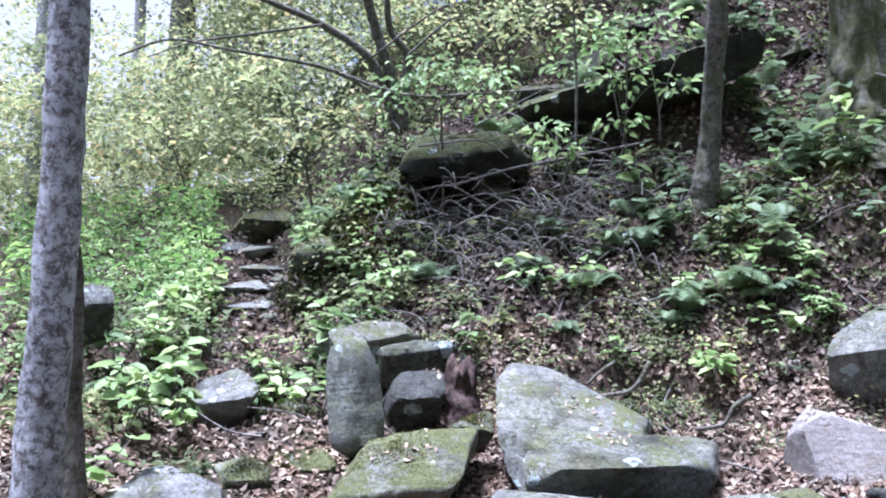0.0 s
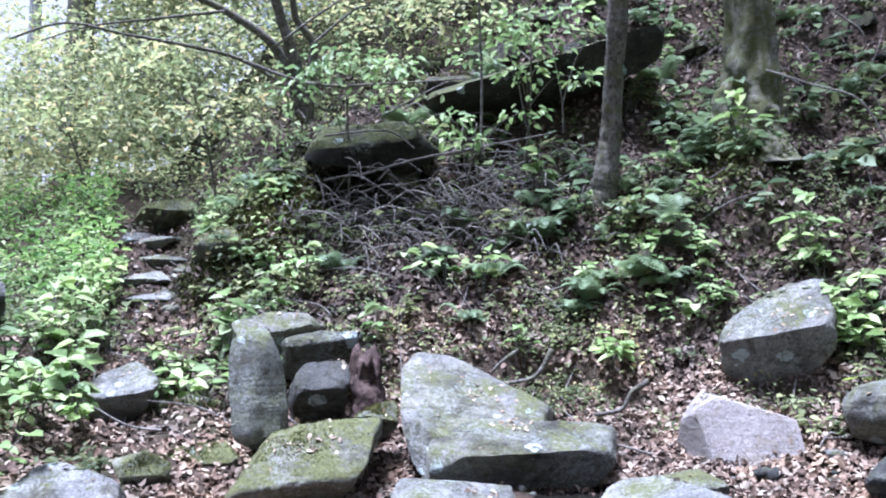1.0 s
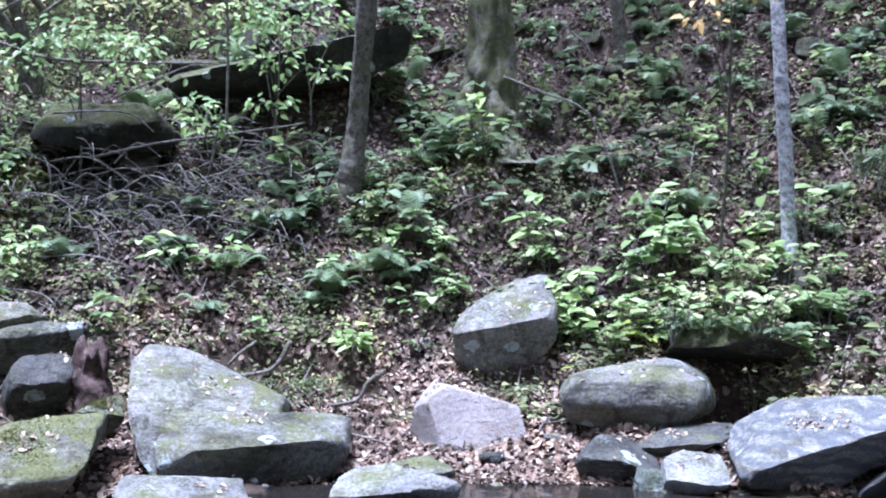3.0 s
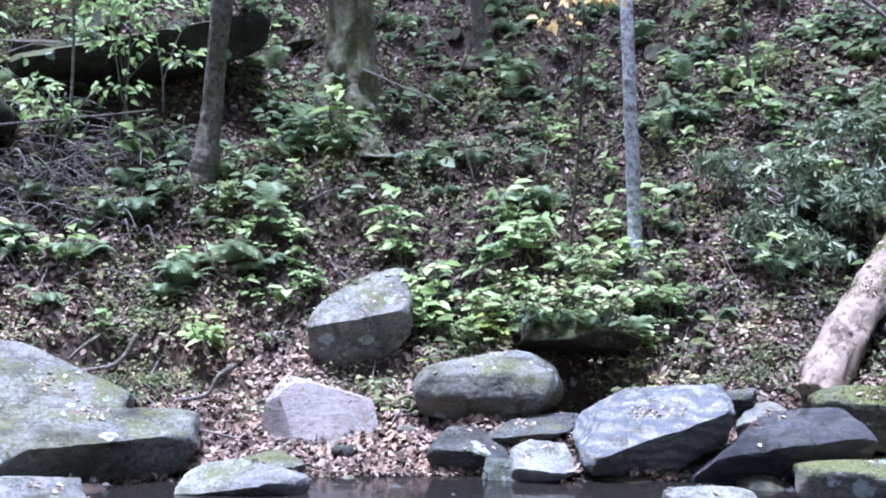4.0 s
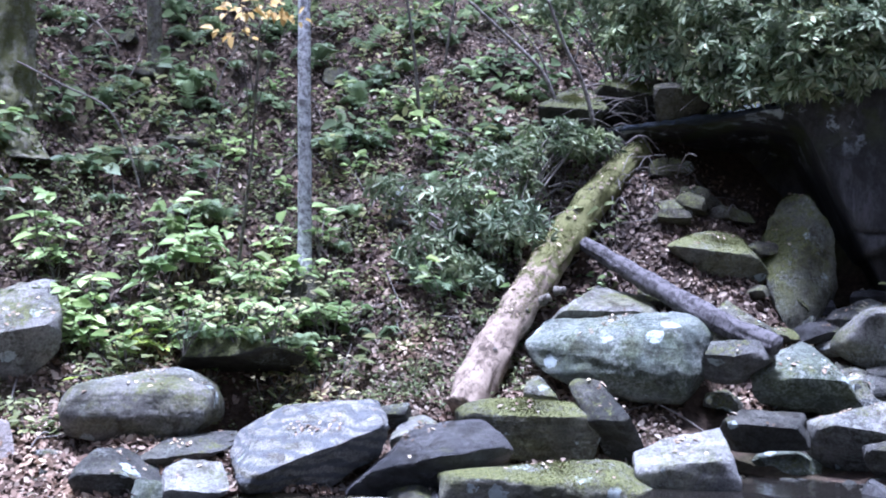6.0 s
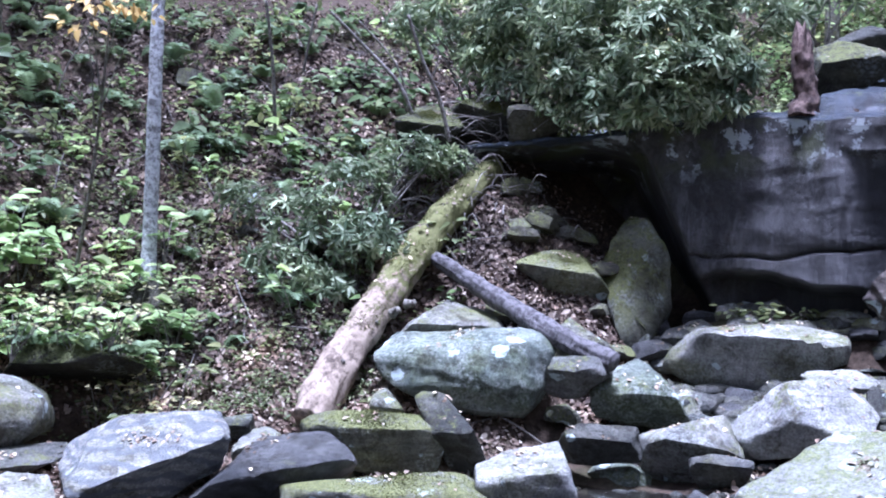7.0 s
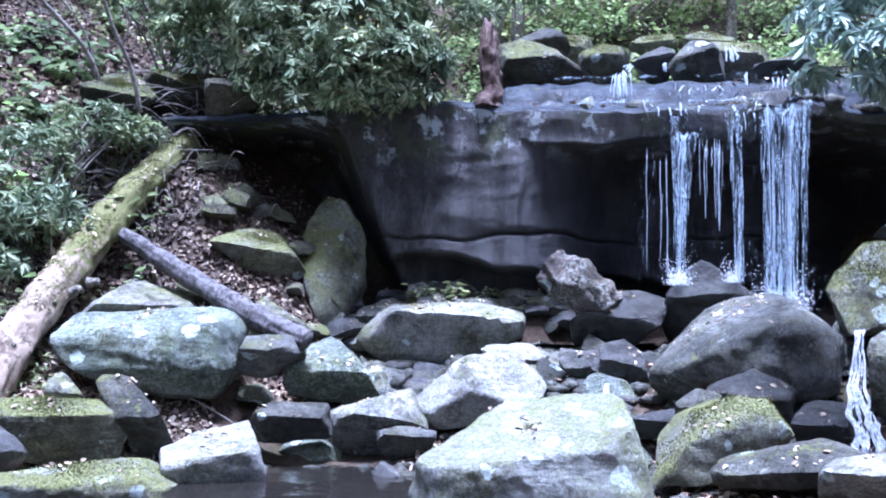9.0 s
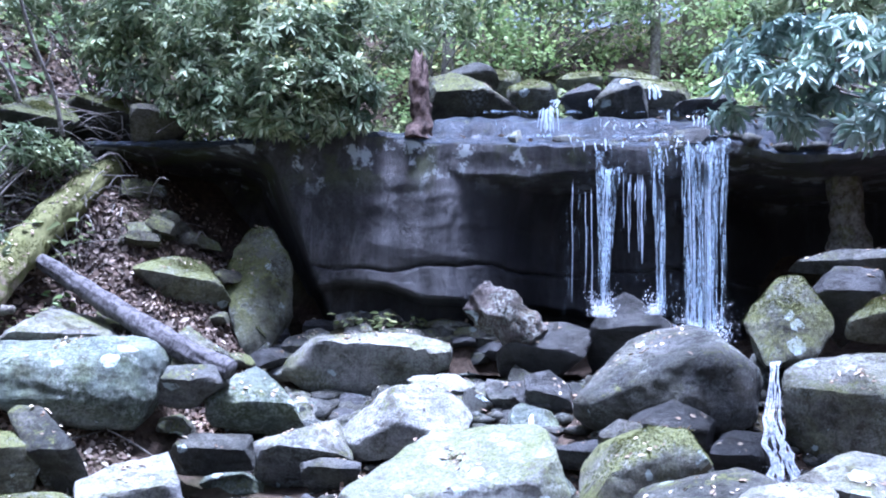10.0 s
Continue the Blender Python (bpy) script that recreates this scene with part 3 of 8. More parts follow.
rock("grey", -0.17, 9.45, 0.57, 2, ((-0.73, -0.05), (-0.63, -0.26), (-0.19, -0.34), (0.56, -0.27), (0.72, -0.13), (0.68, 0.16), (0.25, 0.31), (-0.35, 0.23), (-0.63, 0.15)), 0.80, 50, 0.55, level=5, seed=15, facets=((0, -0.35, 0.93, 0, 0.45), (0, -0.97, 0.1, 0, 0.45), (0, -0.8, -0.6, 0, -0.4),))
rock("dark", 0.30, 9.03, 0.17, -0, ((-0.51, -0.08), (-0.22, -0.18), (0.50, 0.08), (0.45, 0.19), (-0.17, 0.11)), 0.54, 60, 0.5, level=5, seed=16)
rock("dark", -0.25, 8.52, 0.04, 3, ((-0.34, 0.05), (-0.33, -0.19), (-0.16, -0.27), (0.31, -0.23), (0.34, -0.06), (-0.06, 0.20), (-0.23, 0.21)), 0.61, 50, 0.6, level=5, seed=17)
rock("pale", 0.37, 8.17, 0.02, -1, ((-0.27, -0.15), (-0.18, -0.24), (0.19, -0.11), (0.27, 0.06), (0.24, 0.24), (-0.08, 0.21), (-0.24, 0.13)), 0.43, 50, 0.4, level=4, seed=18)
rock("band", 1.38, 8.51, 0.29, -8, ((-0.71, -0.16), (-0.64, -0.44), (0.09, -0.42), (0.64, -0.12), (0.67, 0.18), (0.42, 0.40), (0.06, 0.38), (-0.49, 0.09)), 1.02, 55, 0.5, level=5, seed=19, facets=((-0.2, -0.5, 0.85, -0.4, -0.35), (0.45, -0.75, -0.5, -0.4, -0.35),))
rock("wet", 2.37, 8.30, 0.13, -13, ((-0.75, -0.30), (-0.60, -0.39), (-0.21, -0.36), (0.74, 0.04), (0.62, 0.31), (0.33, 0.36), (-0.11, 0.27)), 0.82, 35, 0.6, level=5, seed=20, facets=((-0.1, -0.5, 0.86, 0, 0.2), (0.2, -0.8, -0.55, 0, 0.2),))
rock("moss", 3.30, 7.56, 0.02, -21, ((-0.96, 0.05), (-0.92, -0.33), (0.78, -0.27), (0.91, -0.02), (0.57, 0.17), (0.09, 0.21), (-0.55, 0.12)), 0.79, 50, 0.6, level=6, seed=21, facets=((0, -0.4, 0.9, 0, 0.3), (0, -0.98, -0.2, 0, 0.3),))
rock("moss", 3.39, 8.48, 0.45, -19, ((-0.69, 0.13), (-0.63, -0.06), (-0.06, -0.32), (0.59, -0.33), (0.67, 0.00), (0.55, 0.20), (-0.45, 0.24)), 0.57, 45, 0.6, level=5, seed=22, facets=((0, -0.45, 0.9, 0, 0.3), (0, -0.95, -0.3, 0, 0.3),))
rock("dark", 4.09, 8.24, 0.52, -24, ((-0.36, 0.28), (0.01, -0.41), (0.26, -0.46), (0.36, -0.33), (-0.08, 0.32), (-0.25, 0.37)), 0.65, 25, 0.5, level=5, seed=23)
rock("pale", 4.44, 7.40, 0.25, -29, ((-0.43, -0.00), (-0.41, -0.29), (-0.28, -0.37), (0.33, -0.35), (0.41, -0.12), (0.34, 0.17), (0.17, 0.28), (-0.14, 0.19)), 0.76, 55, 0.5, level=5, seed=24, facets=((-0.1, -0.4, 0.9, 0, 0), (0.1, -0.95, -0.3, 0, 0),))
rock("green", 4.62, 9.03, 1.07, -25, ((-0.97, 0.06), (-0.85, -0.09), (-0.13, -0.46), (0.55, -0.51), (0.75, -0.33), (0.93, 0.29), (0.75, 0.45), (0.25, 0.45), (-0.93, 0.22)), 0.99, 40, 0.45, level=6, seed=25, facets=((-0.05, -0.5, 0.85, 0, 0.4), (-0.15, -0.97, 0.12, 0, 0.1), (-0.1, -0.8, -0.5, 0.2, -0.5), (0.75, -0.65, 0.1, 0.6, 0),))
rock("grey", 4.67, 9.68, 1.54, -24, ((-0.69, -0.24), (-0.03, -0.36), (0.66, -0.06), (0.55, 0.09), (-0.14, 0.25)), 0.73, 50, 0.5, level=5, seed=26)
rock("pale", 2.42, 8.80, 0.32, -13, ((-0.26, -0.19), (0.00, -0.24), (0.26, 0.04), (0.11, 0.14), (-0.24, 0.03)), 0.40, 50, 0.5, level=4, seed=27)
rock("grey", 3.67, 8.76, 0.73, -20, ((-0.19, 0.07), (-0.16, -0.24), (0.19, -0.19), (-0.03, 0.13)), 0.34, 35, 0.4, level=4, seed=28)
rock("dark", 2.21, 9.02, 0.50, -11, ((-0.16, 0.03), (-0.14, -0.18), (0.16, -0.16), (0.14, 0.08)), 0.22, 40, 0.5, level=4, seed=29)
rock("pale", 1.67, 7.26, -0.06, -10, ((-0.39, 0.02), (-0.38, -0.19), (0.39, -0.18), (0.26, 0.05), (-0.13, 0.08)), 0.46, 60, 0.4, level=5, seed=30)
rock("pale", -3.54, 6.71, -0.04, 30, ((-0.49, 0.03), (-0.47, -0.15), (0.52, -0.22), (0.47, 0.08), (-0.13, 0.13)), 0.61, 60, 0.4, level=5, seed=31)
rock("pale", -2.04, 7.43, -0.03, 17, ((-0.50, -0.07), (-0.43, -0.27), (0.33, -0.29), (0.51, 0.00), (0.19, 0.10), (-0.12, 0.19)), 0.50, 60, 0.4, level=5, seed=32)
rock("grey", -1.91, 7.86, 0.02, 15, ((-0.28, 0.03), (0.00, -0.31), (0.29, -0.03), (0.09, 0.12)), 0.38, 65, 0.4, level=4, seed=33)
rock("dark", 5.46, 8.27, 1.07, -30, ((-0.33, -0.25), (-0.03, -0.28), (0.35, -0.00), (0.28, 0.16), (-0.21, 0.18)), 0.52, 50, 0.6, level=4, seed=34)
rock("moss", 7.25, 9.9, 2.3, -34, ((-0.27, 0.42), (-0.4, -0.1), (-0.2, -0.75), (0.52, -0.75), (0.44, 0.25), (0.2, 0.66), (-0.08, 0.68)), 0.8, 28, 0.5, level=5, seed=35, bumps=1.6, facets=((-0.35, -0.8, 0.45, 0, 0), (0.7, -0.7, 0.05, 0.35, 0)))
rock("moss", 7.01, 9.59, 1.71, -34, ((-0.22, 0.12), (-0.18, -0.34), (-0.01, -0.42), (0.22, -0.10), (-0.04, 0.26)), 0.35, 35, 0.5, level=4, seed=36)
rock("moss", 6.31, 10.02, 2.26, -30, ((-0.54, -0.01), (-0.17, -0.29), (0.51, -0.35), (0.57, -0.23), (0.21, 0.29), (-0.15, 0.36)), 0.88, 55, 0.5, level=5, seed=37)
rock("grey", 7.86, 8.40, 1.30, -41, ((-0.98, -0.13), (-0.69, -0.36), (0.03, -0.44), (0.95, -0.02), (1.00, 0.25), (0.46, 0.40), (-0.45, 0.31), (-0.83, 0.14)), 0.87, 45, 0.55, level=5, seed=38, facets=((0, -0.3, 0.95, 0, 0.55), (-0.1, -0.9, -0.35, 0, 0.4), (-0.75, -0.6, 0.2, -0.6, 0.2),))
rock("grey", 6.09, 9.17, 1.47, -31, ((-0.30, 0.00), (0.31, -0.41), (0.28, -0.12), (-0.16, 0.24)), 0.49, 35, 0.4, level=4, seed=39)
rock("green", 6.25, 8.21, 0.90, -34, ((-0.48, 0.02), (-0.44, -0.27), (0.41, -0.43), (0.50, -0.36), (0.22, 0.11), (-0.10, 0.34), (-0.24, 0.28)), 0.78, 40, 0.5, level=5, seed=40)
rock("pale", 7.92, 7.22, 1.03, -45, ((-0.39, 0.17), (-0.23, -0.01), (0.26, -0.34), (0.38, 0.08), (0.13, 0.19)), 0.48, 50, 0.5, level=4, seed=41)
rock("pale", 7.18, 6.95, 0.72, -43, ((-0.67, -0.10), (-0.55, -0.42), (-0.10, -0.36), (0.45, -0.13), (0.67, 0.10), (0.22, 0.37), (-0.18, 0.33)), 0.82, 45, 0.45, level=5, seed=42, facets=((-0.6, -0.6, 0.5, -0.3, 0.1), (0.3, -0.7, 0.6, 0, 0.2), (0, -0.9, -0.4, 0, -0.3),))
rock("grey", 6.23, 7.40, 0.46, -37, ((-0.47, 0.04), (-0.43, -0.33), (-0.03, -0.38), (0.40, -0.33), (0.47, -0.00), (0.27, 0.29), (-0.21, 0.15)), 0.64, 40, 0.55, level=5, seed=43)
rock("dark", 5.37, 7.66, 0.46, -32, ((-0.38, 0.03), (-0.22, -0.26), (0.39, -0.20), (0.32, 0.17), (-0.18, 0.15)), 0.43, 50, 0.6, level=5, seed=44)
rock("dark", 6.18, 6.90, 0.31, -39, ((-0.29, 0.05), (-0.23, -0.22), (0.19, -0.20), (0.28, 0.07), (-0.08, 0.11)), 0.30, 50, 0.6, level=4, seed=45)
rock("lichen", 5.81, 4.97, 0.53, -46, ((-0.90, -0.39), (-0.90, -0.47), (0.91, -0.42), (0.87, -0.13), (0.72, 0.27), (0.41, 0.37), (0.12, 0.38), (-0.42, 0.16)), 0.99, 52, 0.3, level=6, seed=46, facets=((-0.15, -0.45, 0.88, 0, -0.3), (0.75, -0.6, 0.2, 0.65, -0.2),))
rock("moss", 7.15, 4.12, 0.54, -58, ((-0.53, -0.25), (-0.48, -0.38), (0.04, -0.31), (0.51, 0.02), (0.34, 0.27), (0.04, 0.31), (-0.22, 0.16)), 0.72, 42, 0.5, level=5, seed=47, facets=((-0.3, -0.6, 0.7, -0.1, 0.2), (0.2, -0.95, -0.1, 0, 0),))
rock("dark", 8.63, 4.76, 1.16, -59, ((-0.88, -0.12), (-0.88, -0.41), (-0.67, -0.50), (0.80, -0.17), (0.85, 0.14), (0.66, 0.34), (0.42, 0.49), (-0.25, 0.38), (-0.67, 0.16)), 1.27, 38, 0.6, level=5, seed=48, facets=((-0.45, -0.55, 0.7, -0.1, 0.35), (0.1, -0.98, -0.1, 0.1, 0.25), (0, -0.85, -0.5, 0.1, -0.3),))
rock("moss", 9.68, 4.04, 1.86, -66, ((-0.41, -0.17), (-0.26, -0.52), (0.16, -0.44), (0.37, -0.17), (0.40, -0.00), (0.13, 0.42), (-0.08, 0.41), (-0.36, 0.08)), 0.65, 28, 0.4, level=5, seed=49, facets=((-0.4, -0.85, 0.3, 0, -0.1), (0.4, -0.85, 0.25, 0, -0.1),))
rock("grey", 8.83, 3.11, 1.15, -69, ((-0.58, 0.20), (-0.52, -0.48), (-0.32, -0.64), (0.53, -0.48), (0.57, 0.49), (0.27, 0.54), (-0.48, 0.29)), 0.80, 45, 0.55, level=5, seed=50, facets=((-0.1, -0.5, 0.85, 0, 0), (-0.35, -0.9, -0.25, 0, -0.1),))
rock("wet", 8.01, 4.40, 0.81, -59, ((-0.36, 0.04), (0.30, -0.32), (0.36, 0.04), (0.04, 0.23)), 0.58, 40, 0.5, level=5, seed=51)
rock("dark", 7.45, 4.55, 0.73, -56, ((-0.19, -0.01), (-0.16, -0.25), (0.05, -0.19), (0.19, 0.09), (-0.02, 0.15)), 0.31, 40, 0.5, level=4, seed=52)
rock("wet", 8.15, 3.77, 0.61, -63, ((-0.24, 0.08), (-0.22, -0.21), (0.10, -0.28), (0.23, -0.18), (0.11, 0.21), (-0.08, 0.22)), 0.38, 45, 0.5, level=4, seed=53)
rock("wet", 7.62, 5.15, 0.56, -53, ((-0.21, 0.00), (-0.15, -0.21), (0.20, -0.17), (0.21, 0.11)), 0.29, 50, 0.5, level=4, seed=54)
rock("dark", 6.72, 3.31, 0.41, -61, ((-0.57, -0.03), (-0.55, -0.19), (0.54, -0.12), (0.49, 0.12), (0.31, 0.17), (-0.03, 0.13)), 0.53, 55, 0.5, level=5, seed=55)
rock("pale", 7.21, 2.45, 0.58, -69, ((-0.48, -0.29), (0.44, -0.22), (0.26, 0.27), (-0.15, 0.16), (-0.47, -0.07)), 0.72, 60, 0.4, level=5, seed=56)
rock("wet", 9.39, 5.70, 1.76, -57, ((-0.51, -0.14), (-0.43, -0.65), (-0.11, -0.68), (0.42, -0.13), (0.50, -0.02), (0.2, 0.2), (-0.06, 0.38), (-0.18, 0.33)), 0.77, 30, 0.5, level=5, seed=57)
rock("wet", 8.90, 6.55, 1.52, -52, ((-0.51, -0.04), (-0.45, -0.53), (-0.20, -0.59), (0.42, -0.09), (0.51, 0.17), (0.23, 0.29), (-0.14, 0.28)), 0.74, 40, 0.5, level=5, seed=58)
rock("wet", 8.32, 5.99, 1.03, -52, ((-0.27, 0.19), (-0.26, -0.04), (-0.08, -0.33), (0.27, -0.28), (0.20, 0.06), (-0.03, 0.28)), 0.43, 35, 0.5, level=4, seed=59)
rock("dark", 8.17, 6.48, 0.97, -49, ((-0.25, 0.19), (-0.21, -0.01), (0.03, -0.29), (0.25, -0.24), (0.03, 0.15)), 0.40, 35, 0.5, level=4, seed=60)
rock("wet", 10.31, 3.71, 2.14, -69, ((-0.36, -0.02), (-0.10, -0.66), (0.35, -0.08), (0.33, 0.20), (-0.08, 0.27)), 0.57, 35, 0.5, level=5, seed=61)
rock("moss", 9.89, 3.16, 1.90, -71, ((-0.36, -0.27), (0.13, -0.32), (0.34, -0.05), (0.14, 0.22), (-0.15, 0.09)), 0.55, 45, 0.5, level=5, seed=62)
rock("dark", 10.75, 3.82, 2.51, -69, ((-0.53, -0.09), (0.50, -0.14), (0.51, 0.11), (-0.14, 0.13)), 0.50, 45, 0.5, level=5, seed=63)
rock("cave", 9.66, 8.34, 4.95, -47, ((-0.72, -0.40), (-0.28, -0.46), (0.92, -0.42), (0.55, -0.12), (0.05, 0.22), (-0.35, 0.36), (-0.66, 0.28)), 0.8, 35, 0.5, level=5, seed=64)
rock("dark", 9.90, 8.68, 5.36, -47, ((-0.36, 0.03), (-0.27, -0.56), (0.28, -0.62), (0.35, -0.06), (0.04, 0.22)), 0.57, 35, 0.5, level=4, seed=65)
rock("moss", 10.61, 8.75, 5.45, -49, ((-0.27, 0.12), (-0.06, -0.65), (0.27, -0.56), (0.23, 0.20), (-0.02, 0.25)), 0.43, 35, 0.5, level=4, seed=66)
rock("moss", 10.08, 7.74, 4.98, -51, ((-0.30, 0.05), (-0.22, -0.47), (0.23, -0.47), (0.30, 0.09), (-0.00, 0.21)), 0.48, 35, 0.5, level=4, seed=67)
rock("dark", 10.59, 6.63, 4.86, -56, ((-0.35, -0.06), (-0.22, -0.43), (0.34, -0.41), (0.29, 0.08), (-0.07, 0.26)), 0.55, 35, 0.5, level=4, seed=68)
rock("moss", 11.30, 6.32, 4.95, -59, ((-0.43, 0.22), (-0.06, -0.55), (0.42, -0.47), (0.16, 0.17)), 0.52, 35, 0.5, level=4, seed=69)
rock("moss", 11.43, 7.01, 5.3, -57, ((-0.33, 0.03), (0.32, -0.62), (0.31, 0.08), (-0.08, 0.21)), 0.52, 35, 0.5, level=4, seed=70)
rock("wet", 10.40, 7.15, 4.91, -54, ((-0.24, -0.09), (0.20, -0.45), (0.24, 0.12), (0.09, 0.20)), 0.38, 35, 0.5, level=4, seed=71)
rock("wet", 11.04, 5.69, 4.68, -61, ((-0.40, -0.02), (-0.05, -0.26), (0.39, -0.04), (0.22, 0.10)), 0.38, 45, 0.5, level=4, seed=72)
rock("moss", 11.75, 8.09, 5.62, -54, ((-0.40, 0.01), (-0.27, -0.56), (0.40, -0.57), (0.23, 0.17), (-0.19, 0.15)), 0.42, 35, 0.5, level=4, seed=73)
rock("pale", 6.57, 2.66, 0.50, -66, ((-0.35, -0.24), (0.33, -0.19), (0.27, 0.07), (0.07, 0.12), (-0.20, 0.07), (-0.34, -0.05)), 0.41, 60, 0.4, level=5, seed=74)
rock("moss", -11.41, 11.36, 3.18, 45, ((-0.56, -0.11), (-0.29, -0.46), (0.46, -0.38), (0.57, 0.08), (0.26, 0.26), (-0.39, 0.10)), 0.67, 35, 0.5, level=4, seed=75)
rock("dark", -10.65, 9.91, 2.56, 47, ((-0.29, -0.11), (0.30, -0.12), (0.22, 0.13), (-0.11, 0.11)), 0.33, 35, 0.5, level=4, seed=76)
rock("grey", -10.87, 11.70, 3.40, 43, ((-0.19, -0.15), (0.12, -0.24), (0.20, -0.11), (0.02, 0.24)), 0.31, 35, 0.5, level=3, seed=77)
rock("pale", -9.27, 8.86, 1.91, 46, ((-0.37, 0.01), (-0.25, -0.12), (0.37, -0.03), (0.11, 0.11)), 0.44, 70, 0.5, level=4, seed=78)
rock("grey", -9.83, 9.67, 2.23, 45, ((-0.32, 0.03), (-0.24, -0.20), (0.32, -0.01), (0.08, 0.09)), 0.39, 70, 0.5, level=4, seed=79)
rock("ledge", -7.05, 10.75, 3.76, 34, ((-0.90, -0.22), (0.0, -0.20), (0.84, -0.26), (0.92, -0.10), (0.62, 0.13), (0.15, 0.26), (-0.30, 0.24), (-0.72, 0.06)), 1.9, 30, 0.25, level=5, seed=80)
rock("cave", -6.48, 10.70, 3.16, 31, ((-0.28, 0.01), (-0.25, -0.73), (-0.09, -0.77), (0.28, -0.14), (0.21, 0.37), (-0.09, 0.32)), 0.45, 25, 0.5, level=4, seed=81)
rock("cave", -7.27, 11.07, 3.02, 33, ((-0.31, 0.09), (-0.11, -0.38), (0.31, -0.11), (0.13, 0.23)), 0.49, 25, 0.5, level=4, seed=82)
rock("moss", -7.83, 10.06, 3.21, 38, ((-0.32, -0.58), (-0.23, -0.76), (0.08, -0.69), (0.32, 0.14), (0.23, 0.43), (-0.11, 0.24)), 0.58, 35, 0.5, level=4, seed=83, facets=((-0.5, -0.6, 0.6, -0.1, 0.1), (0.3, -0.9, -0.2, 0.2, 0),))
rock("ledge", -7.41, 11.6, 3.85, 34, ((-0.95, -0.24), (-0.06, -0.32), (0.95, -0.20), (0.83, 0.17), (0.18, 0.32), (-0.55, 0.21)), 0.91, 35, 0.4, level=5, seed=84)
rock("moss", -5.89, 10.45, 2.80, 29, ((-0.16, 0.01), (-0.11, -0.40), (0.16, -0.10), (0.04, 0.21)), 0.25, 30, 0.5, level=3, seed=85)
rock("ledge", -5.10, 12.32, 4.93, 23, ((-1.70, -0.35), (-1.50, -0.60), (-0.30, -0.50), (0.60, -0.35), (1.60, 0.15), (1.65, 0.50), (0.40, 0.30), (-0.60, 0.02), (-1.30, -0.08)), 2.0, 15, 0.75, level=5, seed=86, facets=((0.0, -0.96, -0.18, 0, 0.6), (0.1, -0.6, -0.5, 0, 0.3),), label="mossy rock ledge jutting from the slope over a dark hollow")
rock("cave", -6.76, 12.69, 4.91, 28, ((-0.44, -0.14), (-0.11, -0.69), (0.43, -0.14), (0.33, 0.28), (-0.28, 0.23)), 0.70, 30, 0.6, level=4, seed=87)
rock("dark", -8.41, 5.94, 1.62, 55, ((-0.20, -0.53), (-0.05, -0.63), (0.21, -0.52), (0.13, 0.17), (-0.12, 0.22)), 0.32, 35, 0.5, level=4, seed=88)
rock("dark", -6.08, 8.97, 1.48, 34, ((-0.33, -0.03), (-0.19, -0.17), (0.28, -0.16), (0.33, 0.05), (-0.06, 0.17)), 0.45, 35, 0.5, level=4, seed=89)
rock("moss", -5.69, 9.49, 1.38, 31, ((-0.13, -0.05), (0.13, -0.15), (0.13, 0.08), (0.00, 0.15)), 0.21, 30, 0.5, level=3, seed=90)
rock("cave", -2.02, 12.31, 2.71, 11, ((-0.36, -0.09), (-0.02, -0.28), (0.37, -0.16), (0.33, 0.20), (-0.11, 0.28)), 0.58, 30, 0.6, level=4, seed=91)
# Added roof rock that throws shadow into the hollow below.
rock("ledge", 0.78, 10.02, 1.02, -2, ((-0.64, -0.10), (0.60, -0.13), (0.68, 0.0), (0.25, 0.12), (-0.45, 0.11)), 0.8, 30, 0.6, level=4, seed=92, label="dark rock shelf added to shade a washed-out hollow under the bank")
rock("moss", -7.98, 9.57, 2.86, 40, ((-0.27, -0.58), (-0.03, -0.64), (0.28, -0.08), (0.15, 0.24), (-0.14, 0.10)), 0.50, 35, 0.5, level=4, seed=94)
rock("moss", -8.15, 9.02, 2.34, 42, ((-0.35, -0.57), (0.00, -0.64), (0.36, -0.01), (0.14, 0.24), (-0.22, 0.12)), 0.64, 45, 0.5, level=4, seed=95)
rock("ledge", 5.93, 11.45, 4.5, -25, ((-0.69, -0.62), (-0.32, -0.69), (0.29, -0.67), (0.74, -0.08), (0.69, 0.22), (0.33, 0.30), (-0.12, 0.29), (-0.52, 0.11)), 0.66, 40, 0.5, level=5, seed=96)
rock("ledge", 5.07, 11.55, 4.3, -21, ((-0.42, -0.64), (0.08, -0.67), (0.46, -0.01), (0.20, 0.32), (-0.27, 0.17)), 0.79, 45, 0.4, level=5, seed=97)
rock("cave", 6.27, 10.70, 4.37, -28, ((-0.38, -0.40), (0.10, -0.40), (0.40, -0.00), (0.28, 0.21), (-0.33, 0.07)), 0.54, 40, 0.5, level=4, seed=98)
rock("pale", -10.43, 10.05, 2.55, 46, ((-0.35, -0.03), (0.07, -0.17), (0.36, 0.03), (-0.02, 0.11)), 0.43, 70, 0.5, level=4, seed=100)
rock("pale", -8.65, 8.54, 1.64, 45, ((-0.43, -0.02), (-0.09, -0.11), (0.44, 0.00), (0.05, 0.11)), 0.53, 70, 0.5, level=4, seed=101)
rock("grey", -9.21, 9.58, 2.05, 44, ((-0.29, -0.03), (0.10, -0.11), (0.29, 0.05), (-0.06, 0.11)), 0.35, 65, 0.5, level=4, seed=102)

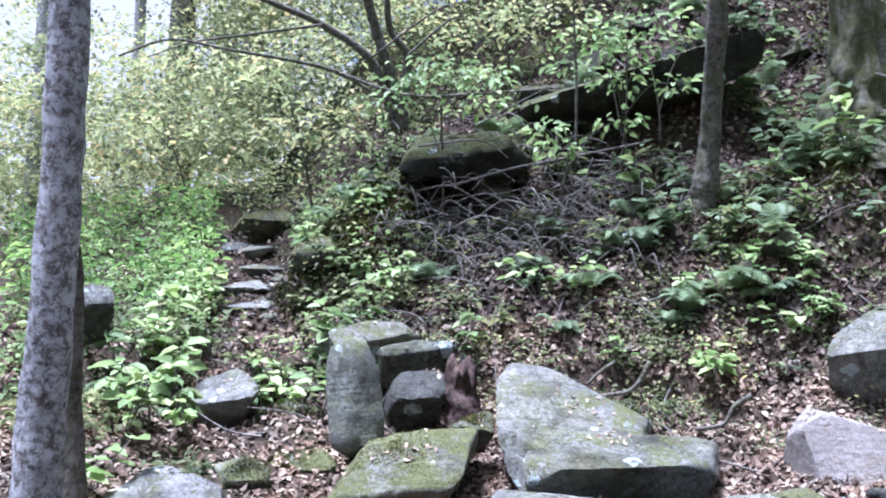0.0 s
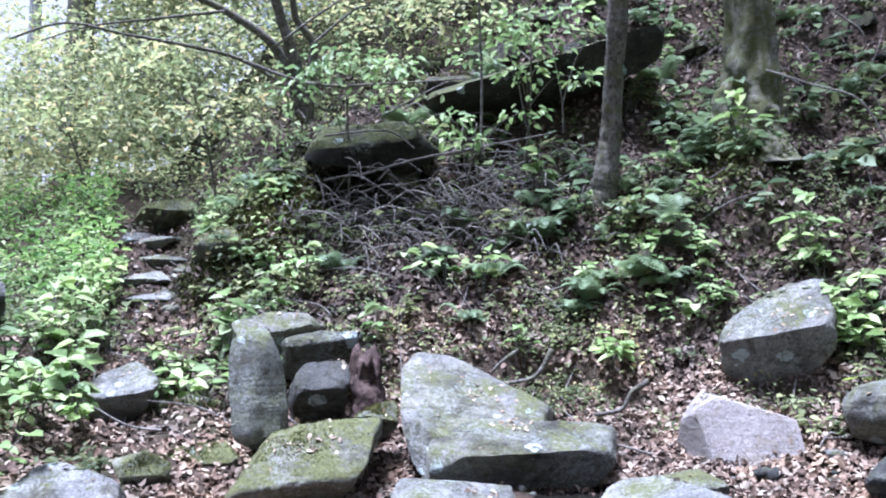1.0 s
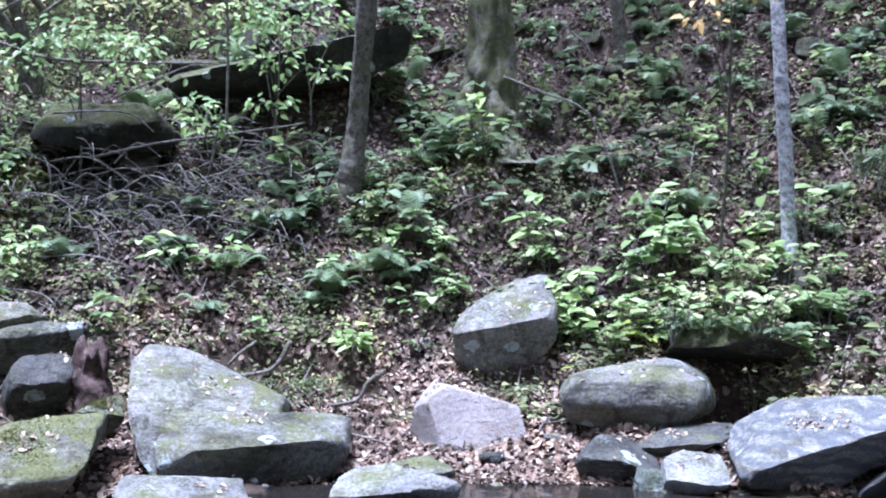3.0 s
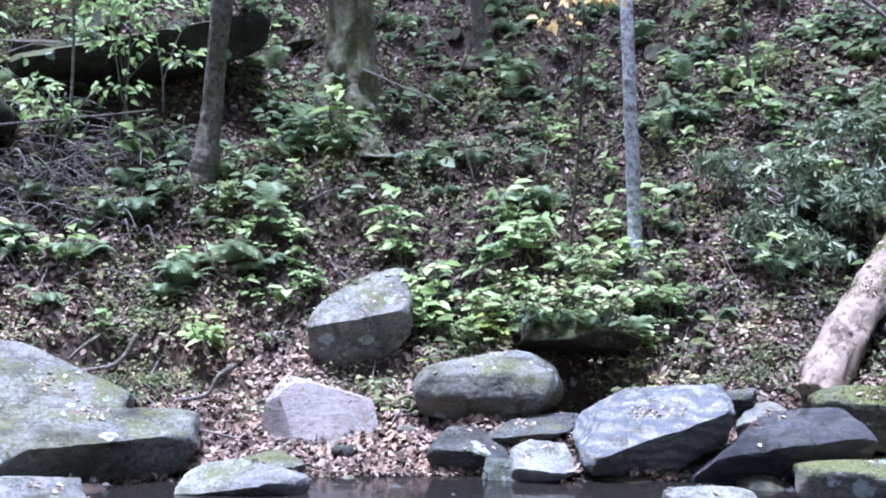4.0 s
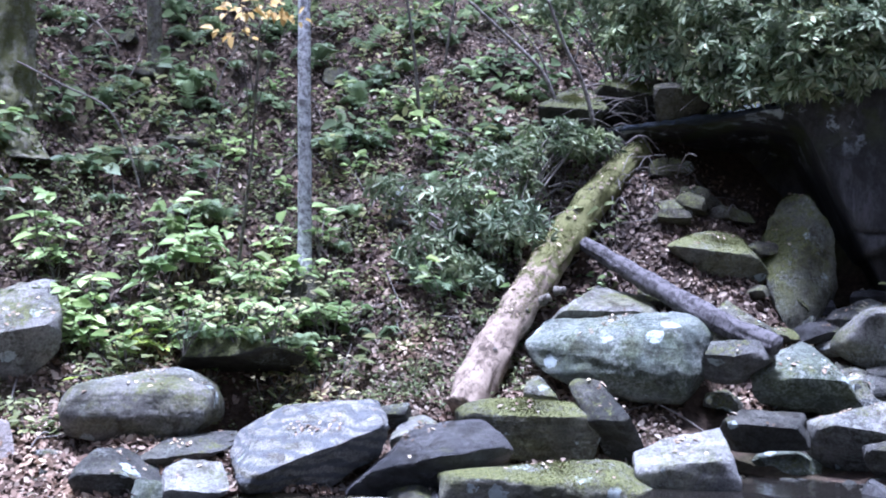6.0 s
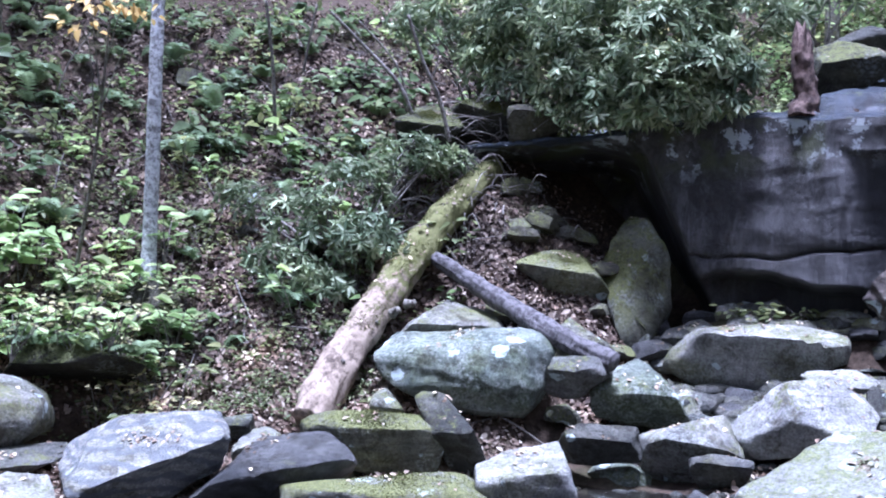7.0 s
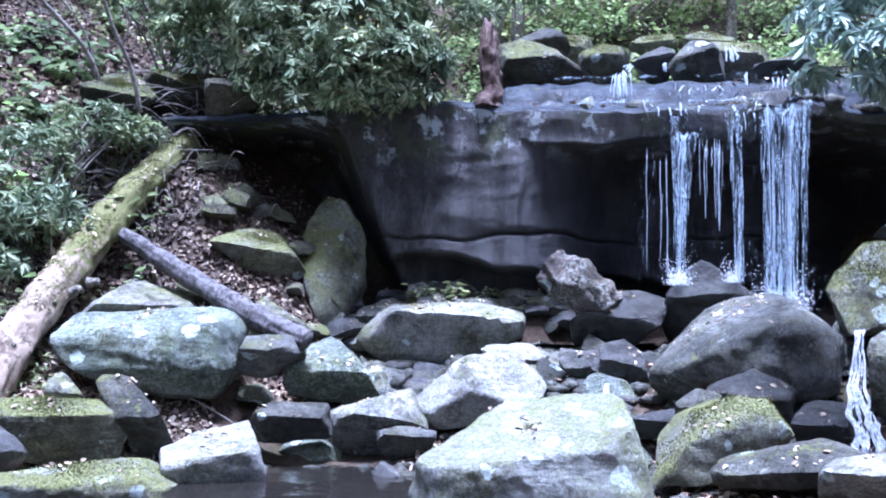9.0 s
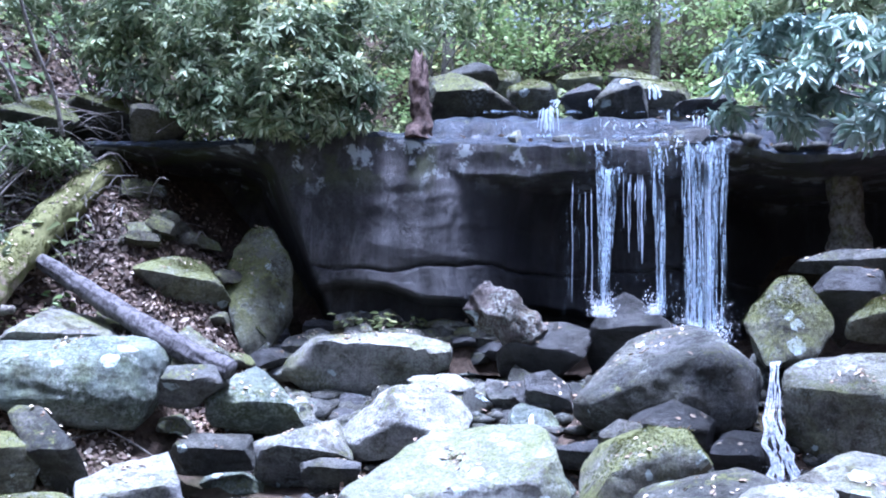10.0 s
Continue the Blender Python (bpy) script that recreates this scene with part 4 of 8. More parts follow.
# ---- the rock wall and its ledge ----
def cliff_material():
    m, nt, b = mat("wet_cliff_rock", 0.6, 0, 0.3)
    pos = nt.nodes.new("ShaderNodeNewGeometry").outputs["Position"]
    mp = node(nt, "ShaderNodeMapping", Scale=(1, 1, 0.22))
    nt.links.new(pos, mp.inputs[0])
    streak, mid, fine = noise_tex(nt, mp.outputs[0], 3.2, 9, 0.75, 0.4), noise_tex(nt, pos, 11, 9, 0.78, 0.5), noise_tex(nt, pos, 50, 4)
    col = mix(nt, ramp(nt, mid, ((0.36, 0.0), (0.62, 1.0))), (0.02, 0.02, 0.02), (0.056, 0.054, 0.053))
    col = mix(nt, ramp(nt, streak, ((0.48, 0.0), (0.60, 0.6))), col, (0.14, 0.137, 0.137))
    col = times(nt, col, ramp(nt, noise_tex(nt, pos, 1.1, 6, 0.7, 1.0), ((0.42, 0.6), (0.5, 1.05))))
    tint = noise_tex(nt, pos, 2.8, 5, 0.7, 1.0)
    col = mix(nt, ramp(nt, tint, ((0.56, 0.0), (0.66, 0.35))), col, (0.06, 0.046, 0.037))
    sp = nt.nodes.new("ShaderNodeSeparateXYZ")
    nt.links.new(pos, sp.inputs[0])
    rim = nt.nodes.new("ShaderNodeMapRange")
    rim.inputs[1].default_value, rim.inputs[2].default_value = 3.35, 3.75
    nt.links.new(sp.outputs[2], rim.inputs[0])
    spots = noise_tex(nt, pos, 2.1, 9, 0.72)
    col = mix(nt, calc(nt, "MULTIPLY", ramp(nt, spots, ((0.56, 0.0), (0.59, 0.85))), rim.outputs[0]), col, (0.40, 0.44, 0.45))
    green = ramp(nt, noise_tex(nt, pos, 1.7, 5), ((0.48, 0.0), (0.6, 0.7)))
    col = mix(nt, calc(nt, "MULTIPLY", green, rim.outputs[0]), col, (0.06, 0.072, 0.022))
    reach = nt.nodes.new("ShaderNodeMapRange")  # near-black and smoother towards the falls below the rim, with a ragged edge
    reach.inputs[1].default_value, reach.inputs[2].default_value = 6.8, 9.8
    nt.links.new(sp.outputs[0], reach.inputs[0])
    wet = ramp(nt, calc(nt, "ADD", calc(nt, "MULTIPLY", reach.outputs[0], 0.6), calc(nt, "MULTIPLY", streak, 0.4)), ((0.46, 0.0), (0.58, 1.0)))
    falls_side_dark = calc(nt, "MULTIPLY", wet, calc(nt, "SUBTRACT", 1.0, rim.outputs[0]))
    col = mix(nt, calc(nt, "MULTIPLY", falls_side_dark, 0.75), col, (0.012, 0.013, 0.016))
    nt.links.new(col, b.inputs["Base Color"])
    nt.links.new(calc(nt, "SUBTRACT", 0.62, calc(nt, "MULTIPLY", falls_side_dark, 0.2)), b.inputs["Roughness"])
    bump(nt, b, calc(nt, "ADD", calc(nt, "MULTIPLY", mid, 0.7), calc(nt, "MULTIPLY", fine, 0.2)), 1.0, 0.06)
    return m


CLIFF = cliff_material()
# Wet rock whose blue base colour paints in the sky's reflection.
LEDGE = rock_material("wet_ledge_sky_tint", (0.016, 0.022, 0.034), (0.05, 0.068, 0.098), 0.0, 0.25, 0.4, 0.32)


def make_cliff():
    az = np.arange(24, 95, 0.2)
    up = np.linspace(0, 1, 130)
    back = np.r_[np.linspace(0.02, 0.8, 22), np.linspace(0.9, 5.2, 26)]
    lip, top = lip_at(az)
    n1 = np.stack([az * 0.19, 0 * az, 0 * az], -1)
    lip = lip + 0.12 * fbm(n1, 1.3, 4, 4)
    top = top + 0.05 * fbm(n1, 1.7, 14, 4)
    A, S = np.meshgrid(az, up)
    L, T = np.broadcast_to(lip, A.shape), np.broadcast_to(top, A.shape)
    Z = 0.9 + S * (T - 0.9)
    thick = 0.42 + 0.07 * vnoise(np.stack([A.ravel() * 0.5, 0 * A.ravel(), 0 * A.ravel()], -1), 1.0, 55).reshape(A.shape) - 0.2 * step(A, 60, 64) - 0.25 * (1 - step(A, 33, 36))
    below = T - Z
    q = np.stack([A.ravel() * 0.19, Z.ravel() * 3.0, 0 * A.ravel()], -1)
    blocks = (vnoise(np.stack([np.floor(q[:, 0] * 1.6 + 0.5 * vnoise(q, 1.5, 91)), np.floor(q[:, 1] * 0.55 + 0.4 * vnoise(q, 1.2, 92)), 0 * q[:, 0]], -1), 1.0, 93)).reshape(A.shape)
    bottom = vnoise(np.stack([A.ravel() * 0.45, 0 * A.ravel(), 0 * A.ravel()], -1), 1.0, 57).reshape(A.shape)
    wall = 0.06 + 0.09 * step(below, 0.3, 2.2) + 0.014 * blocks + 0.5 * step(below, 1.92 + 0.12 * bottom, 1.98 + 0.12 * bottom)
    side = A + 1.5 * vnoise(np.stack([Z.ravel() * 1.7, A.ravel() * 0.1, 0 * A.ravel()], -1), 1.0, 77).reshape(A.shape)
    recess = (0.25 * step(side, 45.8, 49) + 0.9 * step(side, 48.5, 53) + 1.5 * step(side, 61, 66)) * step(below, thick * 0.92, thick)
    edge = 35.3 + below * 2.0
    cave = 1.9 * (1 - step(A, edge - 1.2, edge)) * step(A, 25, 28.5) * step(below, thick * 0.5, thick)
    crack = 0.10 * np.exp(-((Z - 2.5 - 0.03 * np.sin(A * 0.55 + 0.4) - 0.02 * np.sin(A * 1.7)) / 0.012) ** 2) * step(A, 34, 36) - 0.008 * step(2.5 + 0.03 * np.sin(A * 0.55 + 0.4) + 0.02 * np.sin(A * 1.7) - Z, 0.0, 0.05) * step(A, 38.5, 39)
    seam = 0.03 * np.exp(-((A - 47.3 - 0.4 * np.sin(Z * 4)) / 0.18) ** 2) * step(below, 0.9, 1.0)
    R = L + wall * step(below, 0.0, thick + 0.05) + np.maximum(recess, cave) + crack + seam
    R = R + (0.018 * fbm(q, 1.1, 6, 6) + 0.004 * vnoise(q * (0.6, 2.5, 1), 1.6, 12)).reshape(A.shape) + 0.05 * (1 - step(below, 0, 0.06))
    B, D = np.meshgrid(az, back)
    LB, TB = np.broadcast_to(lip, B.shape), np.broadcast_to(top, B.shape)
    RB = LB + 0.05 + D
    wav = 0.16 * fbm(np.stack([B.ravel() * 0.19, 0 * B.ravel(), 0 * B.ravel()], -1), 1.1, 44, 4).reshape(B.shape)
    ledge = ledge_rise(B, D + wav * step(D, 0.1, 0.4))
    ZB = TB + ledge + 0.07 * fbm(np.stack([B.ravel() * 0.19, RB.ravel(), 0 * B.ravel()], -1), 2.2, 31, 4).reshape(B.shape)
    A, R, Z = np.r_[A, B], np.r_[R, RB], np.r_[Z, ZB]
    x, y = 0.3 + R * np.sin(np.radians(A)), R * np.cos(np.radians(A))
    v, f = np.stack([x.ravel(), y.ravel(), Z.ravel()], -1), sheet_faces(*A.shape)[:, ::-1].copy()
    cut = (len(up) - 4) * (len(az) - 1)
    low = len(az) * (len(up) - 4)
    tagged(link("rock_ledge", mesh_of("rock_ledge", v[low:], f[cut:] - low, True), LEDGE), "wet dark ledge top, tinted sky-blue, with moss where the stream runs", "ledge", kind="structure")
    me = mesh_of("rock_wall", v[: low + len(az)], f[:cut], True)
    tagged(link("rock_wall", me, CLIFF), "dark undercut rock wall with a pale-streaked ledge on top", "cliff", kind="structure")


make_cliff()


# ---- water ----
def water_material():
    m, nt, b = mat("creek_water", 0.04, 0, 0.5)
    b.inputs["Base Color"].default_value = (0.012, 0.011, 0.009, 1)
    b.inputs["IOR"].default_value = 1.33
    pos = nt.nodes.new("ShaderNodeNewGeometry").outputs["Position"]
    bump(nt, b, noise_tex(nt, pos, 5, 3), 0.25, 0.03)
    return m


def falling_material():
    m, nt, b = mat("falling_water", 0.15, 0, 0.5)
    tone = (0.80, 0.90, 1.0)
    pos = nt.nodes.new("ShaderNodeNewGeometry").outputs["Position"]
    mp = node(nt, "ShaderNodeMapping", Scale=(1, 1, 0.09))
    nt.links.new(pos, mp.inputs[0])
    n = noise_tex(nt, mp.outputs[0], 60, 5, 0.75)
    drops = noise_tex(nt, pos, 30, 3)
    b.inputs["Base Color"].default_value = (*tone, 1)
    tr = nt.nodes.new("ShaderNodeBsdfTranslucent")
    tr.inputs[0].default_value = (*tone, 1)
    mx, clear, mixed = nt.nodes.new("ShaderNodeMixShader"), nt.nodes.new("ShaderNodeBsdfTransparent"), nt.nodes.new("ShaderNodeMixShader")
    mx.inputs[0].default_value = 0.45
    a = calc(nt, "MULTIPLY", ramp(nt, n, ((0.26, 0.0), (0.46, 1.0))), ramp(nt, drops, ((0.3, 0.5), (0.6, 1.0))))
    nt.links.new(b.outputs[0], mx.inputs[1]), nt.links.new(tr.outputs[0], mx.inputs[2])
    nt.links.new(a, mixed.inputs[0]), nt.links.new(clear.outputs[0], mixed.inputs[1]), nt.links.new(mx.outputs[0], mixed.inputs[2])
    nt.links.new(mixed.outputs[0], nt.nodes["Material Output"].inputs[0])
    bump(nt, b, noise_tex(nt, pos, 45, 3), 1.0, 0.08)
    return m


def rapid_material():
    """White tumbling water with clearer, bluer streaks along its run."""
    m, nt, b = mat("rapid_water", 0.25, 0, 0.5)
    pos = nt.nodes.new("ShaderNodeNewGeometry").outputs["Position"]
    mp = node(nt, "ShaderNodeMapping", Scale=(1, 1, 0.25))
    nt.links.new(pos, mp.inputs[0])
    n = noise_tex(nt, mp.outputs[0], 34, 5, 0.7)
    nt.links.new(mix(nt, ramp(nt, n, ((0.36, 0.0), (0.56, 1.0))), (0.34, 0.44, 0.56), (0.93, 0.96, 1.0)), b.inputs["Base Color"])
    bump(nt, b, noise_tex(nt, pos, 40, 4), 1.0, 0.05)
    return m


def sheet_material(name, low, gather):
    """Many fine clear-edged threads of water side by side, broken into drops."""
    m, nt, b = mat(name, 0.15, 0, 0.5)
    pos = nt.nodes.new("ShaderNodeNewGeometry").outputs["Position"]

    def along(scale, flat, detail):
        mp = node(nt, "ShaderNodeMapping", Scale=(1, 1, flat))
        nt.links.new(pos, mp.inputs[0])
        return noise_tex(nt, mp.outputs[0], scale, detail, 0.7)

    thread = ramp(nt, along(75, 0.018, 3), ((low, 0.0), (low + 0.07, 1.0)))
    group = ramp(nt, along(14, 0.03, 2), ((gather, 0.03), (gather + 0.1, 1.0)))
    drops = ramp(nt, along(70, 0.3, 3), ((0.39, 0.08), (0.54, 1.0)))
    a = calc(nt, "MULTIPLY", calc(nt, "MULTIPLY", thread, group), drops)
    b.inputs["Base Color"].default_value = (0.68, 0.85, 1.0, 1)
    tr = nt.nodes.new("ShaderNodeBsdfTranslucent")
    tr.inputs[0].default_value = (0.68, 0.85, 1.0, 1)
    mx, clear, mixed = nt.nodes.new("ShaderNodeMixShader"), nt.nodes.new("ShaderNodeBsdfTransparent"), nt.nodes.new("ShaderNodeMixShader")
    mx.inputs[0].default_value = 0.4
    nt.links.new(b.outputs[0], mx.inputs[1]), nt.links.new(tr.outputs[0], mx.inputs[2])
    nt.links.new(a, mixed.inputs[0]), nt.links.new(clear.outputs[0], mixed.inputs[1]), nt.links.new(mx.outputs[0], mixed.inputs[2])
    nt.links.new(mixed.outputs[0], nt.nodes["Material Output"].inputs[0])
    bump(nt, b, along(50, 0.3, 3), 1.0, 0.08)
    return m


SHEET, VEIL = sheet_material("sheet_water", 0.49, 0.42), sheet_material("veil_of_drops", 0.60, 0.5)
WATER, FALL = water_material(), falling_material()
RAPID = rapid_material()


def pool(name, az0, az1, r0, r1, z, label):
    az, r = np.linspace(az0, az1, 60), np.linspace(r0, r1, 30)
    a, d = np.meshgrid(np.radians(az), r)
    x, y = 0.3 + d * np.sin(a), d * np.cos(a)
    q = np.stack([x.ravel(), y.ravel(), 0 * x.ravel()], -1)
    v = np.stack([x.ravel(), y.ravel(), z + 0.006 * fbm(q, 3, 2, 3)], -1)
    ob = link(name, mesh_of(name, v, sheet_faces(30, 60)[:, ::-1].copy(), True), WATER)
    tagged(ob, label, "water", kind="structure")


pool("water", -32, 30, 5.2, 8.8, -0.13, "shallow dark creek water between stones")
pool("water", 26, 60, 6.6, 9.6, 0.03, "still dark creek pool among stones")
pool("water", 47, 68, 10.75, 12.2, 1.2, "pool under the waterfall")


def fall_ribbon(name, az, r, z0, z1, w0, w1, parent, seed, lean=0.0, throw=0.12):
    """A falling strand of water, thick in the middle, that leaves the lip outward and narrows."""
    n, k = 36, 5
    s = np.linspace(0, 1, n)
    z = z0 + (z1 - z0) * s
    rr = r - throw * np.sqrt(s)
    width = w0 + (w1 - w0) * s ** 0.6
    wob = vnoise(np.stack([s * 4, 0 * s + seed, 0 * s], -1), 1, seed)
    width = width * (1 + 0.25 * wob) * (1 - 0.4 * step(s, 0.9, 1.0)) * (0.15 + 0.85 * step(s, 0.0, 0.08))
    if name in ("sheet", "veil", "side_cascade"):
        width = w0 + (w1 - w0) * s**0.6
    aa = radians(az)
    across, out = np.array([math.cos(aa), -math.sin(aa)]), np.array([math.sin(aa), math.cos(aa)])
    u = np.linspace(-1, 1, k)
    mid = np.stack([0.3 + rr * out[0], rr * out[1]], -1) + across[None] * (lean * s**0.65 + 0.010 * wob)[:, None]
    front = mid[:, None] + across * (u[None, :, None] * width[:, None, None] / 2) - out * ((1 - u**2) * 0.02)[None, :, None]
    v = np.concatenate([front, np.broadcast_to(z[:, None, None], (n, k, 1))], -1)
    v[0, :, 2] += 0.01
    return link(name, mesh_of(name, v.reshape(-1, 3) - np.array(parent.location), sheet_faces(n, k), True), {"sheet": SHEET, "veil": VEIL, "foam_line": SHEET, "side_cascade": RAPID}.get(name, FALL), parent)


def at(az, r, z):
    x, y = polar(az, r)
    return x, y, z


def stream(points, widths, parent, strands=9):
    """Water running down between stones: ragged white strands that part and join along (bearing, distance, height) points."""
    n, k = 90, 7
    p = np.array([at(*q) for q in points])
    t, c = np.linspace(0, len(p) - 1, n), np.arange(len(p))
    line = np.stack([np.interp(t, c, p[:, i]) for i in range(3)], -1)
    for _ in range(5):
        line[1:-1] = (line[:-2] + 2 * line[1:-1] + line[2:]) / 4
    aa = radians(points[0][0])
    across, out = np.array([math.cos(aa), -math.sin(aa), 0]), np.array([-math.sin(aa), -math.cos(aa), 0.6])
    u = np.linspace(-1, 1, k)
    wide = np.interp(t, c, widths)
    for j in range(strands):
        flow = np.stack([t * 0.9, 0 * t + j * 3.3, 0 * t], -1)
        lane = (2 * j / (strands - 1) - 1) * 0.42 + 0.3 * vnoise(flow, 1.0, 5)
        w = wide * np.clip(0.13 + 0.16 * vnoise(flow, 2.3, 6 + j), 0.015, 0.4) / 2 * np.clip((n - 1 - np.arange(n)) / 6, 0.1, 1)
        mid = line + across * (lane * wide)[:, None] + out * (0.02 + 0.02 * vnoise(flow, 1.7, 30 + j))[:, None]
        v = mid[:, None] + across * (u[None, :, None] * w[:, None, None]) + out * ((1 - u**2)[None, :, None] * 0.5 * w[:, None, None])
        v = v.reshape(-1, 3)
        v = v + out * (0.012 * fbm(v * (1, 1, 0.5), 22, 3, 3))[:, None] - np.array(parent.location)
        link("side_cascade", mesh_of("side_cascade", v, sheet_faces(n, k), True), RAPID, parent)


# ---- leaves ----
def leaf_mesh(name, base, way, up, length, width, fold=0.25, droop=0.2):
    """Many leaves in one mesh: each six corners round a folded midrib."""
    base, way, up = (np.asarray(v, float) for v in (base, way, up))
    n = len(base)
    length, width = np.broadcast_to(length, n)[:, None], np.broadcast_to(width, n)[:, None]
    way = way / (np.linalg.norm(way, axis=1)[:, None] + 1e-9)
    side = np.cross(way, up)
    side /= np.linalg.norm(side, axis=1)[:, None] + 1e-9
    top = np.cross(side, way)
    tip = base + way * length - top * length * droop
    a, b = base + way * length * 0.3 + top * length * 0.03, base + way * length * 0.68 - top * length * droop * 0.35
    lift = top * width * fold
    v = np.stack([base, a + side * width * 0.45 + lift, b + side * width * 0.42 + lift, tip, b - side * width * 0.42 + lift, a - side * width * 0.45 + lift], 1)
    i = np.arange(n)[:, None] * 6
    f = np.concatenate([i + [0, 1, 2, 3], i + [0, 3, 4, 5]], 0)
    return mesh_of(name, v.reshape(-1, 3), f)


def sphere_dirs(rng, n, low=-1.0):
    d = rng.normal(size=(n, 3))
    d /= np.linalg.norm(d, axis=1)[:, None]
    d[:, 2] = np.where(d[:, 2] < low, -d[:, 2], d[:, 2])
    return d


def litter(name, zones, seed, label, dry, sizes=(0.025, 0.085), level=top_z):
    """Dry leaves lying on the ground, in stretches of (bearing, bearing, near, far, leaves)."""
    rng = np.random.default_rng(seed)
    xs, ys = [], []
    for a0, a1, r0, r1, n in zones:
        az, r = np.radians(rng.uniform(a0, a1, n)), r0 + (r1 - r0) * rng.random(n) ** 1.3
        xs.append(0.3 + r * np.sin(az)), ys.append(r * np.cos(az))
    x, y = np.concatenate(xs), np.concatenate(ys)
    hollow = np.max([np.exp(-((((x - hx) / wide) ** 2 + ((y - hy) / long) ** 2) ** 2)) for hx, hy, wide, long, _ in HOLLOWS], 0)
    x, y = x[hollow < 0.35], y[hollow < 0.35]
    e = 0.06
    z = level(x, y)
    gx, gy = (level(x + e, y) - z) / e, (level(x, y + e) - z) / e
    up = np.stack([-gx, -gy, np.ones_like(z)], -1)
    up /= np.linalg.norm(up, axis=1)[:, None]
    up += rng.normal(size=up.shape) * 0.36
    way = np.cross(up, sphere_dirs(rng, len(x)))
    size = rng.uniform(*sizes, len(x))
    base = np.stack([x, y, z + rng.uniform(0.005, 0.05, len(x))], -1)
    me = leaf_mesh(name, base, way, up, size, size * rng.uniform(0.4, 0.75, len(x)), rng.uniform(-0.3, 0.5, len(x))[:, None], rng.uniform(-0.3, 0.4, len(x))[:, None])
    tagged(link(name, me, dry), label, "leaves", kind="stuff")


litter("leaf_litter", ((-34, 26, 8.3, 10.8, 36000), (-64, -44, 6.5, 12, 9000), (-44, -34, 6.5, 10.5, 5000), (24, 29, 8.2, 10.8, 2000), (29, 40, 10.3, 11.4, 1500), (40, 75, 7, 11.4, 4200), (22, 72, 5.2, 7.2, 2000), (-30, 22, 5.5, 7.0, 500)), 5, "dry brown and tan leaves strewn over the path", LITTER, (0.03, 0.1))
litter("leaf_litter", ((-40, 27, 10.4, 17, 52000), (4, 26, 10.6, 15.5, 9000), (-52, -40, 11, 18, 5000), (24, 36, 10.5, 12.0, 3000), (-34, 34, 16, 21, 9000), (42, 80, 13, 20, 900)), 15, "brown leaves covering the wooded slope, coloured dark for shade", LITTER_SHADE, (0.04, 0.125))
litter("leaf_litter", ((25, 36, 10.6, 13.6, 6500),), 16, "leaves drifted into the hollow under the ledge, coloured dark for shade", LITTER_SHADE, level=ground_z)


# ---- trees ----
LEAF_YELLOW = leaf_material("autumn_leaves", ((0.0, (0.20, 0.26, 0.11)), (0.5, (0.40, 0.44, 0.20)), (0.85, (0.56, 0.55, 0.26)), (1.0, (0.60, 0.45, 0.20))), 0.6, 0.5)
LEAF_GREEN = leaf_material("green_leaves", ((0.0, (0.085, 0.11, 0.045)), (0.6, (0.19, 0.22, 0.095)), (1.0, (0.385, 0.405, 0.19))), 0.6, 0.45)
LEAF_BRIGHT = leaf_material("bright_seedling_leaves", ((0.0, (0.16, 0.25, 0.085)), (0.6, (0.33, 0.45, 0.175)), (1.0, (0.55, 0.64, 0.31))), 0.55, 0.4)
LEAF_FRESH = leaf_material("fresh_green_leaves", ((0.0, (0.10, 0.19, 0.05)), (0.6, (0.20, 0.33, 0.085)), (1.0, (0.36, 0.46, 0.15))), 0.6, 0.45)
LEAF_GOLD = leaf_material("golden_leaves", ((0.0, (0.50, 0.33, 0.10)), (1.0, (0.66, 0.52, 0.22))), 0.6, 0.4)
LEAF_FERN = leaf_material("fern_green", ((0.0, (0.12, 0.17, 0.085)), (0.6, (0.205, 0.28, 0.14)), (1.0, (0.37, 0.44, 0.26))), 0.55, 0.35)
LEAF_RHODO = leaf_material("leathery_leaves", ((0.0, (0.085, 0.125, 0.06)), (0.6, (0.255, 0.31, 0.175)), (1.0, (0.47, 0.51, 0.345))), 0.6, 0.25, 0.12, 2.0)


# Paler, bluer rhododendron leaf: the light on the spray is put into its colour.
LEAF_LIT_PALE = leaf_material("lit_pale_leathery_leaves", ((0.0, (0.15, 0.23, 0.175)), (0.6, (0.28, 0.37, 0.31)), (1.0, (0.42, 0.50, 0.44))), 0.45, 0.25, 0.4, 2.0)


def thing(name, x, y, z, label, category, group=""):
    ob = new(name)
    ob.empty_display_size = 0.1
    ob.location = (x, y, z)
    return tagged(ob, label, category, group)


def crown_leaves(rng, centre, spread, clumps, per, size):
    c = np.asarray(centre) + rng.normal(size=(clumps, 3)) * np.asarray(spread) * 0.55
    base = (c[:, None] + rng.normal(size=(clumps, per, 3)) * 0.28).reshape(-1, 3)
    way = sphere_dirs(rng, len(base))
    way[:, 2] -= 0.4
    up = sphere_dirs(rng, len(base), 0.0) + (0, 0, 1.2)
    s = rng.uniform(0.6, 1.2, len(base)) * size
    return base, way, up, s, c


